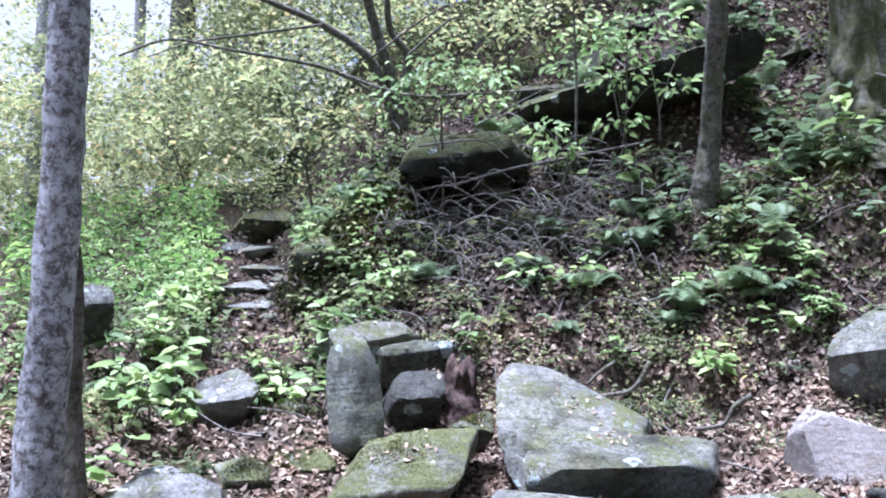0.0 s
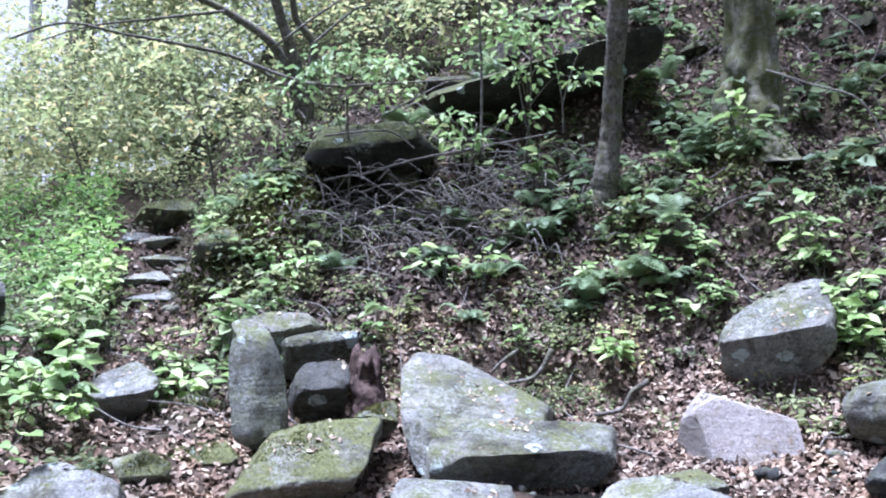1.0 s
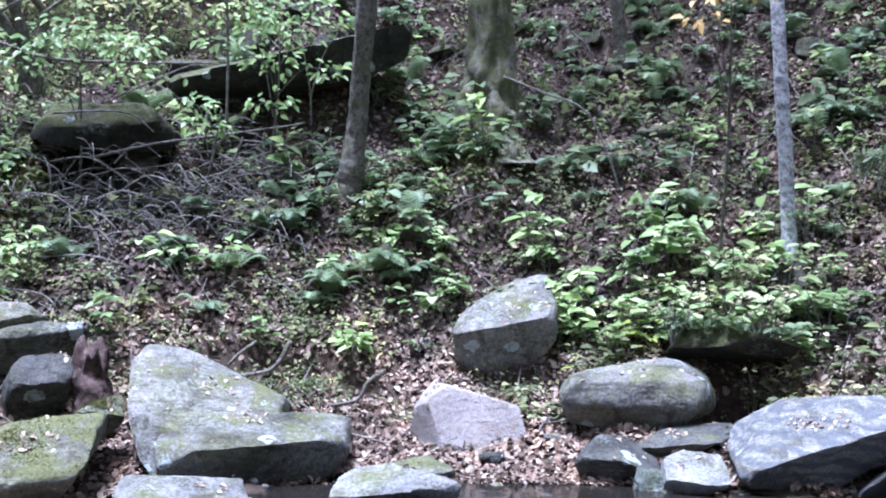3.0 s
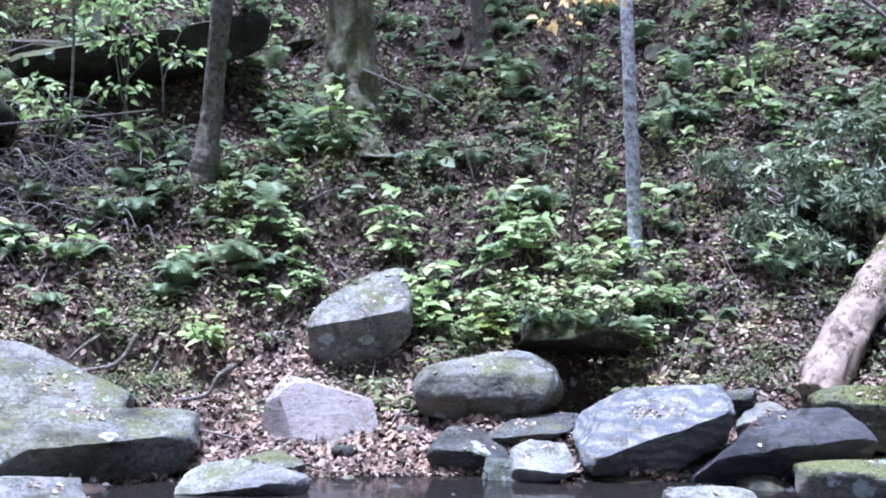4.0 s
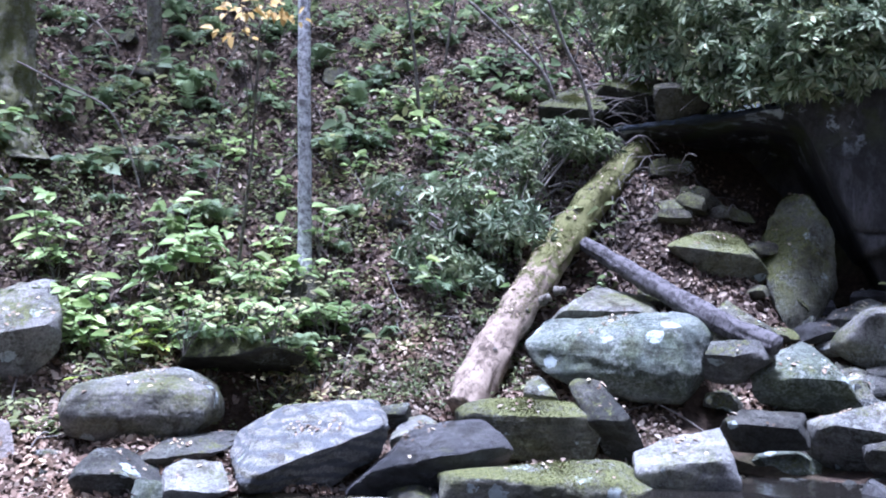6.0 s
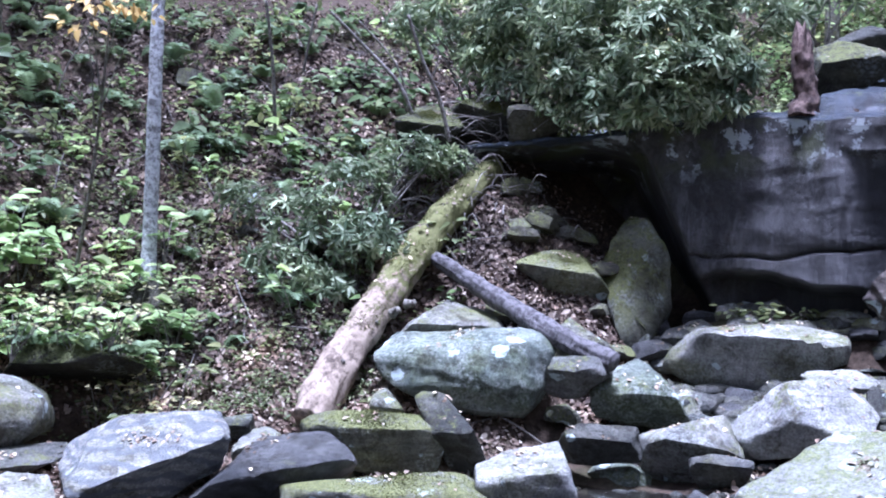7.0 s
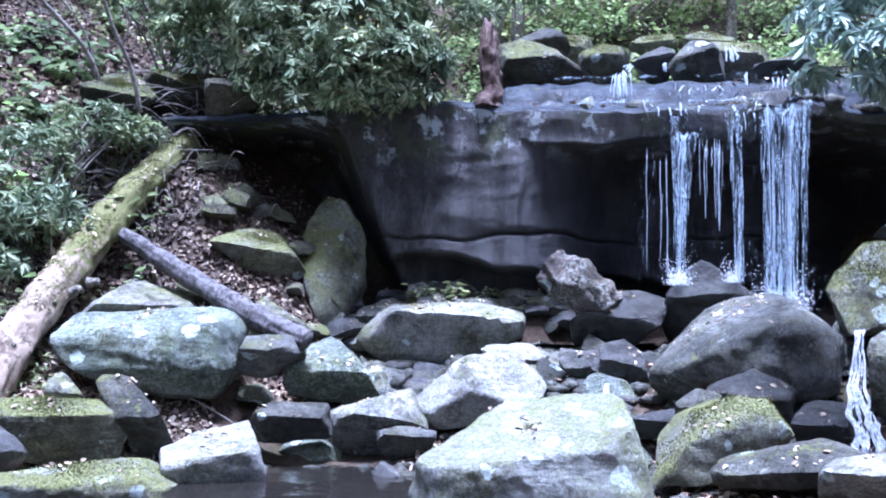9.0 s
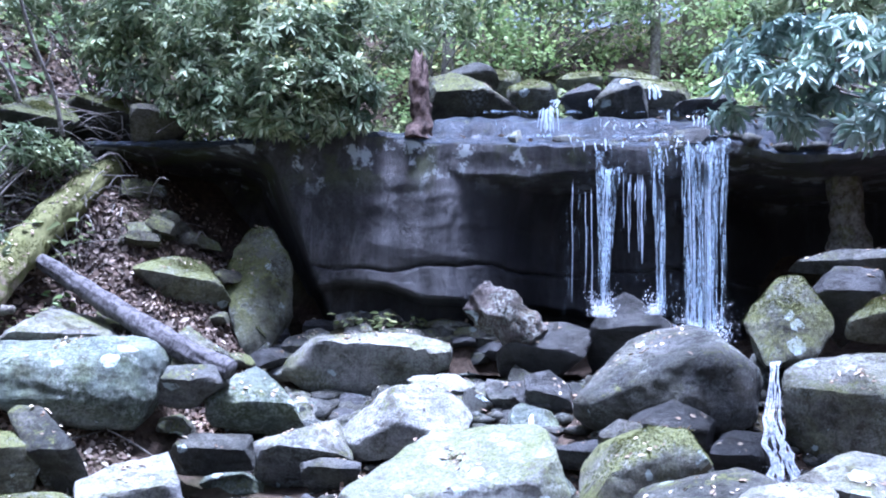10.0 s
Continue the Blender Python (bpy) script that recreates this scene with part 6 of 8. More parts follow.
# ---- bushes ----
whorl_bush(3.86, 11.10, 2.15, ((3.22, 10.82, 2.69, 0.50, 0.40, 56), (3.90, 10.97, 3.22, 0.50, 0.40, 63), (4.66, 11.04, 3.69, 0.55, 0.35, 63), (3.93, 10.43, 2.47, 0.50, 0.40, 70), (2.96, 10.63, 2.13, 0.45, 0.30, 42), (5.18, 11.04, 3.71, 0.35, 0.20, 28), (3.38, 10.43, 1.93, 0.40, 0.20, 34), (2.66, 11.53, 2.98, 0.40, 0.30, 28)), 1, "low rhododendron with grey-green leathery leaves beside the fallen trunk", 0.14, branches=24)
whorl_bush(7.97, 10.32, 4.27, ((6.64, 10.16, 5.46, 0.80, 0.50, 94), (7.21, 9.21, 5.02, 0.80, 0.50, 122), (7.54, 8.70, 4.71, 0.50, 0.35, 94), (7.27, 9.84, 5.87, 0.90, 0.50, 108), (8.02, 8.77, 5.51, 0.60, 0.50, 81), (6.89, 9.83, 4.63, 0.40, 0.20, 27), (6.00, 10.90, 5.69, 0.60, 0.40, 54), (7.38, 8.93, 4.43, 0.40, 0.20, 54), (6.86, 9.52, 4.50, 0.50, 0.25, 68), (6.58, 9.99, 4.74, 0.50, 0.30, 54), (7.13, 9.07, 4.54, 0.60, 0.30, 81), (7.72, 8.48, 4.56, 0.35, 0.20, 49), (7.02, 9.13, 4.21, 0.40, 0.12, 32), (6.42, 10.44, 5.09, 0.40, 0.30, 40), (6.78, 9.75, 4.34, 0.40, 0.15, 40), (6.98, 9.30, 4.16, 0.35, 0.12, 32), (7.51, 8.76, 4.25, 0.30, 0.12, 27), (6.40, 10.32, 4.40, 0.30, 0.12, 19), (7.41, 9.04, 5.40, 0.60, 0.40, 81), (6.81, 9.54, 4.16, 0.35, 0.12, 26), (7.26, 8.98, 4.14, 0.35, 0.12, 28), (7.64, 8.53, 4.23, 0.30, 0.12, 24), (6.44, 10.10, 4.26, 0.30, 0.10, 16)), 2, "broad rhododendron hanging over the rock ledge", 0.15, branches=20)
whorl_bush(9.98, 9.66, 4.83, ((9.41, 9.30, 6.28, 0.60, 0.50, 45), (10.24, 9.43, 6.47, 0.50, 0.40, 30), (8.64, 8.69, 5.43, 0.30, 0.20, 22)), 3, "rhododendron behind a broken stump", 0.17, branches=10)
whorl_bush(11.41, 2.56, 3.76, ((7.78, 3.46, 3.80, 0.30, 0.18, 24), (7.65, 2.92, 3.56, 0.35, 0.20, 39), (7.87, 2.69, 3.84, 0.40, 0.30, 45), (7.70, 2.48, 3.20, 0.25, 0.18, 27), (8.19, 3.29, 4.17, 0.40, 0.20, 27), (7.89, 2.21, 3.61, 0.50, 0.50, 39), (7.87, 3.72, 3.50, 0.16, 0.08, 9), (7.64, 3.11, 3.30, 0.22, 0.12, 14), (8.01, 3.72, 4.12, 0.25, 0.12, 14)), 4, "rhododendron spray over the falls, shining drooping leaves coloured pale for light", 0.16, branches=14, leaf=LEAF_LIT_PALE, droop=0.75)
whorl_bush(6.76, 12.43, 4.43, ((6.17, 11.44, 5.44, 0.60, 0.40, 60), (6.76, 10.91, 5.37, 0.70, 0.40, 70), (7.21, 10.37, 5.08, 0.60, 0.40, 60), (5.86, 11.98, 5.68, 0.50, 0.40, 36), (6.66, 11.42, 6.08, 0.90, 0.40, 60), (7.27, 10.69, 5.78, 0.90, 0.40, 60), (6.14, 11.08, 4.83, 0.45, 0.25, 44), (6.55, 10.56, 4.67, 0.45, 0.20, 40), (5.80, 11.50, 5.13, 0.40, 0.30, 36), (6.90, 10.03, 4.50, 0.40, 0.20, 36)), 5, "dense rhododendron thicket above the rock wall", 0.17, branches=9)
whorl_bush(6.27, 12.33, 4.27, ((5.77, 11.97, 6.22, 0.70, 0.40, 50), (6.48, 11.12, 6.29, 0.80, 0.40, 60), (5.25, 12.51, 5.97, 0.60, 0.40, 36)), 6, "rhododendron branches on the upper bank", 0.17, branches=7)
whorl_bush(12.85, 9.91, 6.38, ((11.82, 9.68, 7.18, 0.60, 0.40, 36), (12.82, 9.14, 7.44, 0.70, 0.40, 40), (13.09, 8.08, 7.04, 0.50, 0.30, 24)), 7, "pale shrub above the stream", 0.15, branches=10)
whorl_bush(12.72, 4.65, 4.64, ((11.40, 4.34, 5.73, 0.70, 0.50, 60), (11.23, 3.63, 5.42, 0.60, 0.50, 60), (11.68, 4.97, 5.83, 0.40, 0.30, 30)), 8, "rhododendron behind the falls", 0.19, branches=12)

# ---- the waterfall ----
waterfall = thing("waterfall", *at(60, 10.6, 1.66), "thin white strands of water falling from the ledge", "waterfall")
fall_ribbon("sheet", 56.63, 10.56, 3.53, 1.88, 0.296, 0.097, waterfall, 0, -0.071, 0.1)
fall_ribbon("sheet", 56.63, 10.53, 3.50, 1.90, 0.295, 0.096, waterfall, 1, -0.071, 0.1)
fall_ribbon("sheet", 59.40, 10.40, 3.71, 1.87, 0.165, 0.083, waterfall, 2, 0.051, 0.1)
fall_ribbon("sheet", 59.40, 10.37, 3.68, 1.90, 0.165, 0.083, waterfall, 3, 0.051, 0.1)
fall_ribbon("sheet", 61.41, 10.31, 3.70, 1.63, 0.227, 0.164, waterfall, 4, 0.013, 0.1)
fall_ribbon("sheet", 61.41, 10.28, 3.67, 1.65, 0.226, 0.164, waterfall, 5, 0.013, 0.1)
fall_ribbon("sheet", 62.52, 10.25, 3.71, 1.63, 0.251, 0.163, waterfall, 6, -0.038, 0.1)
fall_ribbon("sheet", 62.52, 10.23, 3.69, 1.65, 0.250, 0.163, waterfall, 7, -0.038, 0.1)
fall_ribbon("veil", 62.00, 10.28, 3.70, 1.65, 0.503, 0.377, waterfall, 8, -0.013, 0.1)
fall_ribbon("sheet", 63.45, 10.21, 3.72, 1.73, 0.087, 0.056, waterfall, 9, -0.056, 0.1)
fall_ribbon("sheet", 63.46, 10.18, 3.70, 1.75, 0.087, 0.056, waterfall, 10, -0.056, 0.1)
fall_ribbon("veil", 54.75, 10.64, 3.51, 1.86, 0.403, 0.390, waterfall, 11, 0.000, 0.1)
fall_ribbon("veil", 58.01, 10.51, 3.45, 2.26, 0.423, 0.320, waterfall, 12, 0.000, 0.1)
fall_ribbon("veil", 60.35, 10.37, 3.61, 1.89, 0.253, 0.190, waterfall, 13, 0.000, 0.1)
fall_ribbon("veil", 60.35, 10.35, 3.59, 1.91, 0.253, 0.190, waterfall, 14, 0.000, 0.1)
fall_ribbon("veil", 61.51, 10.29, 3.77, 3.21, 0.788, 0.693, waterfall, 15, 0.000, 0.1)
fall_ribbon("veil", 58.7, 10.40, 3.86, 3.42, 0.75, 0.70, waterfall, 162, 0.000, 0.1)
fall_ribbon("veil", 61.7, 10.27, 3.80, 3.30, 0.70, 0.65, waterfall, 163, 0.000, 0.1)
fall_ribbon("veil", 56.2, 10.49, 3.86, 3.40, 0.65, 0.6, waterfall, 164, 0.000, 0.1)
fall_ribbon("veil", 55.99, 10.51, 3.83, 3.34, 0.711, 0.646, waterfall, 16, 0.000, 0.1)
fall_ribbon("sheet", 56.06, 10.54, 3.71, 3.40, 0.103, 0.090, waterfall, 17, 0.000, 0.1)
fall_ribbon("strand", 61.29, 10.28, 3.61, 1.69, 0.013, 0.007, waterfall, 18, 0.019, 0.1)
fall_ribbon("strand", 61.34, 10.28, 3.62, 1.71, 0.013, 0.008, waterfall, 19, 0.016, 0.1)
fall_ribbon("strand", 61.47, 10.32, 3.63, 1.70, 0.023, 0.013, waterfall, 20, 0.009, 0.1)
fall_ribbon("strand", 61.56, 10.33, 3.63, 1.72, 0.016, 0.009, waterfall, 21, 0.004, 0.1)
fall_ribbon("strand", 62.27, 10.31, 3.63, 1.69, 0.025, 0.014, waterfall, 22, -0.011, 0.1)
fall_ribbon("strand", 62.40, 10.31, 3.65, 1.66, 0.022, 0.013, waterfall, 23, -0.022, 0.1)
fall_ribbon("strand", 62.47, 10.28, 3.59, 1.69, 0.021, 0.012, waterfall, 24, -0.028, 0.1)
fall_ribbon("strand", 62.63, 10.23, 3.57, 1.72, 0.024, 0.014, waterfall, 25, -0.041, 0.1)
fall_ribbon("strand", 56.36, 10.59, 3.47, 1.97, 0.023, 0.014, waterfall, 26, -0.029, 0.1)
fall_ribbon("strand", 56.49, 10.61, 3.45, 1.89, 0.019, 0.011, waterfall, 27, -0.045, 0.1)
fall_ribbon("strand", 56.62, 10.56, 3.45, 1.93, 0.016, 0.009, waterfall, 28, -0.062, 0.1)
fall_ribbon("strand", 59.72, 10.34, 3.55, 3.46, 0.014, 0.008, waterfall, 29, 0.031, 0.1)
fall_ribbon("strand", 59.95, 10.31, 3.67, 3.46, 0.014, 0.008, waterfall, 30, 0.027, 0.1)
fall_ribbon("strand", 60.51, 10.32, 3.66, 3.58, 0.023, 0.014, waterfall, 31, 0.017, 0.1)
fall_ribbon("strand", 61.17, 10.31, 3.61, 3.49, 0.014, 0.008, waterfall, 32, 0.006, 0.1)
fall_ribbon("strand", 61.28, 10.32, 3.75, 3.43, 0.019, 0.011, waterfall, 33, 0.004, 0.1)
fall_ribbon("strand", 62.26, 10.33, 3.68, 3.48, 0.020, 0.011, waterfall, 34, -0.013, 0.1)
fall_ribbon("strand", 62.16, 10.30, 3.67, 3.49, 0.020, 0.012, waterfall, 35, -0.012, 0.1)
fall_ribbon("strand", 62.57, 10.30, 3.71, 3.43, 0.014, 0.008, waterfall, 36, -0.019, 0.1)
fall_ribbon("strand", 62.71, 10.32, 3.63, 3.44, 0.023, 0.013, waterfall, 37, -0.021, 0.1)
fall_ribbon("strand", 54.37, 10.69, 3.42, 2.03, 0.012, 0.007, waterfall, 38, 0.007, 0.1)
fall_ribbon("strand", 55.17, 10.70, 3.28, 2.14, 0.014, 0.008, waterfall, 39, 0.006, 0.1)
fall_ribbon("strand", 55.53, 10.67, 3.32, 2.04, 0.016, 0.009, waterfall, 40, 0.007, 0.1)
fall_ribbon("strand", 58.75, 10.49, 3.31, 2.91, 0.010, 0.006, waterfall, 41, 0.000, 0.1)
fall_ribbon("strand", 57.73, 10.53, 3.37, 2.94, 0.008, 0.005, waterfall, 42, 0.000, 0.1)
fall_ribbon("strand", 58.14, 10.51, 3.33, 3.12, 0.013, 0.008, waterfall, 43, 0.000, 0.1)
fall_ribbon("strand", 57.89, 10.52, 3.44, 3.23, 0.010, 0.006, waterfall, 44, 0.000, 0.1)
fall_ribbon("strand", 57.74, 10.53, 3.38, 2.57, 0.013, 0.008, waterfall, 45, 0.000, 0.1)
fall_ribbon("strand", 58.30, 10.53, 3.39, 2.94, 0.008, 0.005, waterfall, 46, 0.000, 0.1)
fall_ribbon("strand", 57.84, 10.54, 3.38, 2.79, 0.009, 0.005, waterfall, 47, 0.000, 0.1)
fall_ribbon("strand", 58.40, 10.50, 3.43, 2.69, 0.010, 0.006, waterfall, 48, 0.000, 0.1)
fall_ribbon("strand", 58.32, 10.54, 3.45, 2.58, 0.012, 0.007, waterfall, 49, 0.000, 0.1)
fall_ribbon("strand", 57.46, 10.54, 3.46, 2.83, 0.010, 0.006, waterfall, 50, 0.000, 0.1)
fall_ribbon("strand", 58.46, 10.50, 3.36, 2.44, 0.016, 0.009, waterfall, 51, 0.012, 0.1)
fall_ribbon("strand", 58.58, 10.52, 3.43, 2.44, 0.018, 0.011, waterfall, 52, -0.002, 0.1)
fall_ribbon("strand", 54.61, 10.43, 3.83, 3.78, 0.025, 0.015, waterfall, 53, 0.029, 0.1)
fall_ribbon("strand", 54.21, 10.44, 3.86, 3.75, 0.014, 0.008, waterfall, 54, 0.033, 0.1)
fall_ribbon("strand", 55.02, 10.44, 3.81, 3.68, 0.019, 0.011, waterfall, 55, 0.025, 0.1)
fall_ribbon("strand", 55.73, 10.44, 3.79, 3.68, 0.025, 0.015, waterfall, 56, 0.019, 0.1)
fall_ribbon("strand", 56.15, 10.43, 3.76, 3.75, 0.022, 0.013, waterfall, 57, 0.015, 0.1)
fall_ribbon("strand", 56.69, 10.45, 3.77, 3.70, 0.015, 0.009, waterfall, 58, 0.009, 0.1)
fall_ribbon("strand", 56.34, 10.43, 3.84, 3.67, 0.024, 0.014, waterfall, 59, 0.013, 0.1)
fall_ribbon("strand", 57.42, 10.42, 3.79, 3.70, 0.026, 0.015, waterfall, 60, 0.003, 0.1)
fall_ribbon("strand", 57.63, 10.45, 3.80, 3.78, 0.024, 0.014, waterfall, 61, 0.001, 0.1)
fall_ribbon("strand", 57.91, 10.42, 3.83, 3.82, 0.020, 0.012, waterfall, 62, -0.002, 0.1)
fall_ribbon("strand", 58.79, 10.45, 3.84, 3.82, 0.031, 0.018, waterfall, 63, -0.011, 0.1)
fall_ribbon("strand", 59.45, 10.46, 3.79, 3.73, 0.021, 0.012, waterfall, 64, -0.017, 0.1)
fall_ribbon("strand", 59.52, 10.46, 3.77, 3.70, 0.027, 0.016, waterfall, 65, -0.018, 0.1)
fall_ribbon("strand", 60.36, 10.49, 3.74, 3.70, 0.021, 0.012, waterfall, 66, -0.026, 0.1)
fall_ribbon("strand", 60.72, 10.47, 3.82, 3.70, 0.018, 0.010, waterfall, 67, -0.029, 0.1)
fall_ribbon("strand", 60.89, 10.46, 3.77, 3.77, 0.022, 0.013, waterfall, 68, -0.031, 0.1)
fall_ribbon("upper_cascade", 52.40, 11.15, 4.38, 4.14, 0.018, 0.011, waterfall, 69, -0.039, 0.1)
fall_ribbon("upper_cascade", 52.55, 11.14, 4.37, 4.08, 0.036, 0.021, waterfall, 70, -0.030, 0.1)
fall_ribbon("upper_cascade", 52.58, 11.12, 4.40, 4.13, 0.021, 0.012, waterfall, 71, -0.028, 0.1)
fall_ribbon("upper_cascade", 52.75, 11.15, 4.39, 4.07, 0.022, 0.013, waterfall, 72, -0.018, 0.1)
fall_ribbon("upper_cascade", 52.70, 11.16, 4.39, 4.12, 0.027, 0.016, waterfall, 73, -0.021, 0.1)
fall_ribbon("upper_cascade", 52.78, 11.12, 4.39, 4.09, 0.040, 0.023, waterfall, 74, -0.016, 0.1)
fall_ribbon("upper_cascade", 52.94, 11.17, 4.44, 4.12, 0.034, 0.020, waterfall, 75, -0.006, 0.1)
fall_ribbon("upper_cascade", 52.98, 11.16, 4.42, 4.09, 0.032, 0.019, waterfall, 76, -0.004, 0.1)
fall_ribbon("upper_cascade", 53.08, 11.14, 4.41, 4.11, 0.022, 0.013, waterfall, 77, 0.002, 0.1)
fall_ribbon("upper_cascade", 53.12, 11.13, 4.39, 4.08, 0.023, 0.013, waterfall, 78, 0.005, 0.1)
fall_ribbon("upper_cascade", 53.38, 11.17, 4.41, 4.10, 0.024, 0.014, waterfall, 79, 0.021, 0.1)
fall_ribbon("upper_cascade", 53.28, 11.44, 4.58, 4.53, 0.044, 0.026, waterfall, 80, -0.073, 0.1)
fall_ribbon("upper_cascade", 53.40, 11.44, 4.59, 4.49, 0.028, 0.016, waterfall, 81, -0.059, 0.1)
fall_ribbon("upper_cascade", 53.50, 11.42, 4.56, 4.46, 0.042, 0.024, waterfall, 82, -0.045, 0.1)
fall_ribbon("upper_cascade", 58.91, 11.65, 4.79, 4.59, 0.037, 0.022, waterfall, 83, 0.002, 0.1)
fall_ribbon("upper_cascade", 59.07, 11.63, 4.78, 4.58, 0.040, 0.023, waterfall, 84, 0.031, 0.1)
fall_ribbon("upper_cascade", 59.11, 11.64, 4.77, 4.58, 0.049, 0.029, waterfall, 85, 0.038, 0.1)
fall_ribbon("upper_cascade", 59.12, 11.62, 4.76, 4.58, 0.029, 0.017, waterfall, 86, 0.040, 0.1)
fall_ribbon("upper_cascade", 59.25, 11.64, 4.80, 4.60, 0.051, 0.030, waterfall, 87, 0.065, 0.1)
fall_ribbon("upper_cascade", 55.33, 11.44, 4.58, 4.46, 0.031, 0.018, waterfall, 88, 0.004, 0.1)
fall_ribbon("upper_cascade", 55.43, 11.41, 4.58, 4.44, 0.026, 0.015, waterfall, 89, 0.011, 0.1)
fall_ribbon("upper_cascade", 60.02, 11.26, 4.35, 4.19, 0.027, 0.016, waterfall, 90, -0.003, 0.1)
fall_ribbon("upper_cascade", 60.08, 11.25, 4.36, 4.17, 0.023, 0.013, waterfall, 91, 0.002, 0.1)
fall_ribbon("upper_cascade", 56.57, 11.11, 4.21, 4.12, 0.034, 0.020, waterfall, 92, -0.060, 0.1)
fall_ribbon("upper_cascade", 56.97, 11.12, 4.17, 4.08, 0.022, 0.013, waterfall, 93, -0.033, 0.1)
fall_ribbon("upper_cascade", 57.34, 11.12, 4.16, 4.13, 0.031, 0.018, waterfall, 94, -0.008, 0.1)
fall_ribbon("upper_cascade", 57.72, 11.14, 4.20, 4.11, 0.018, 0.010, waterfall, 95, 0.018, 0.1)
fall_ribbon("upper_cascade", 58.14, 11.14, 4.14, 4.15, 0.028, 0.016, waterfall, 96, 0.047, 0.1)
fall_ribbon("upper_cascade", 58.42, 11.12, 4.19, 4.10, 0.025, 0.014, waterfall, 97, 0.065, 0.1)
fall_ribbon("upper_cascade", 61.56, 10.93, 4.19, 4.05, 0.022, 0.013, waterfall, 98, 0.000, 0.1)
fall_ribbon("upper_cascade", 61.84, 10.94, 4.18, 4.04, 0.026, 0.015, waterfall, 99, 0.000, 0.1)
fall_ribbon("upper_cascade", 62.09, 10.91, 4.19, 4.00, 0.017, 0.010, waterfall, 100, 0.000, 0.1)
fall_ribbon("upper_cascade", 62.25, 10.96, 4.16, 4.02, 0.026, 0.015, waterfall, 101, 0.000, 0.1)
stream([(66.1, 9.6, 1.38), (66.02, 9.22, 1.38), (65.95, 9.08, 1.22), (65.85, 9.02, 1.02), (65.8, 8.92, 0.88), (65.85, 8.8, 0.8), (66.0, 8.68, 0.68), (66.25, 8.56, 0.6), (66.4, 8.44, 0.45), (66.45, 8.38, 0.36)], [0.06, 0.08, 0.085, 0.10, 0.13, 0.17, 0.2, 0.23, 0.24, 0.25], waterfall)
fall_ribbon("side_cascade", 52.12, 9.77, 0.86, 0.63, 0.035, 0.058, waterfall, 112, 0.000, 0.16)
fall_ribbon("side_cascade", 52.16, 9.74, 0.84, 0.64, 0.028, 0.047, waterfall, 113, 0.000, 0.18)
fall_ribbon("veil", 49.64, 11.46, 4.45, 4.20, 0.570, 0.598, waterfall, 114, 0.000, 0.04)
fall_ribbon("veil", 52.10, 11.38, 4.43, 4.18, 0.566, 0.594, waterfall, 115, 0.000, 0.04)
fall_ribbon("veil", 54.53, 11.31, 4.40, 4.15, 0.562, 0.590, waterfall, 116, 0.000, 0.04)
fall_ribbon("veil", 56.94, 11.24, 4.37, 4.12, 0.558, 0.585, waterfall, 117, 0.000, 0.04)
fall_ribbon("veil", 59.30, 11.17, 4.33, 4.09, 0.553, 0.581, waterfall, 118, 0.000, 0.04)
fall_ribbon("veil", 61.45, 11.11, 4.29, 4.05, 0.550, 0.577, waterfall, 119, 0.000, 0.04)
fall_ribbon("foam_line", 54.47, 10.82, 3.99, 3.95, 0.205, 0.165, waterfall, 120, 0.000, 0.05)
fall_ribbon("foam_line", 60.75, 10.57, 3.88, 3.85, 0.218, 0.105, waterfall, 121, 0.000, 0.05)
fall_ribbon("foam_line", 50.94, 10.96, 4.02, 4.00, 0.085, 0.161, waterfall, 122, 0.000, 0.05)
fall_ribbon("foam_line", 52.93, 10.88, 4.01, 3.97, 0.085, 0.152, waterfall, 123, 0.000, 0.05)
fall_ribbon("foam_line", 60.79, 10.57, 3.87, 3.84, 0.126, 0.108, waterfall, 124, 0.000, 0.05)
fall_ribbon("foam_line", 51.03, 10.96, 4.02, 3.99, 0.195, 0.071, waterfall, 125, 0.000, 0.05)
fall_ribbon("foam_line", 52.19, 10.91, 4.01, 3.98, 0.105, 0.162, waterfall, 126, 0.000, 0.05)
fall_ribbon("foam_line", 57.09, 10.72, 3.93, 3.91, 0.077, 0.111, waterfall, 127, 0.000, 0.05)
fall_ribbon("foam_line", 59.79, 10.62, 3.88, 3.87, 0.120, 0.164, waterfall, 128, 0.000, 0.05)
fall_ribbon("foam_line", 58.23, 10.68, 3.91, 3.90, 0.147, 0.074, waterfall, 129, 0.000, 0.05)
fall_ribbon("foam_line", 50.91, 10.96, 4.03, 3.99, 0.109, 0.174, waterfall, 130, 0.000, 0.05)
fall_ribbon("foam_line", 54.10, 10.84, 3.99, 3.96, 0.168, 0.092, waterfall, 131, 0.000, 0.05)
fall_ribbon("foam_line", 59.74, 10.61, 3.91, 3.86, 0.094, 0.071, waterfall, 132, 0.000, 0.05)
fall_ribbon("foam_line", 55.08, 10.80, 3.97, 3.95, 0.193, 0.064, waterfall, 133, 0.000, 0.05)
fall_ribbon("foam_line", 53.02, 10.88, 4.01, 3.96, 0.150, 0.191, waterfall, 134, 0.000, 0.05)
fall_ribbon("foam_line", 50.44, 10.99, 4.01, 3.99, 0.073, 0.150, waterfall, 135, 0.000, 0.05)
fall_ribbon("foam_line", 53.94, 10.84, 4.00, 3.96, 0.202, 0.099, waterfall, 136, 0.000, 0.05)
fall_ribbon("foam_line", 62.57, 10.50, 3.84, 3.82, 0.186, 0.142, waterfall, 137, 0.000, 0.05)
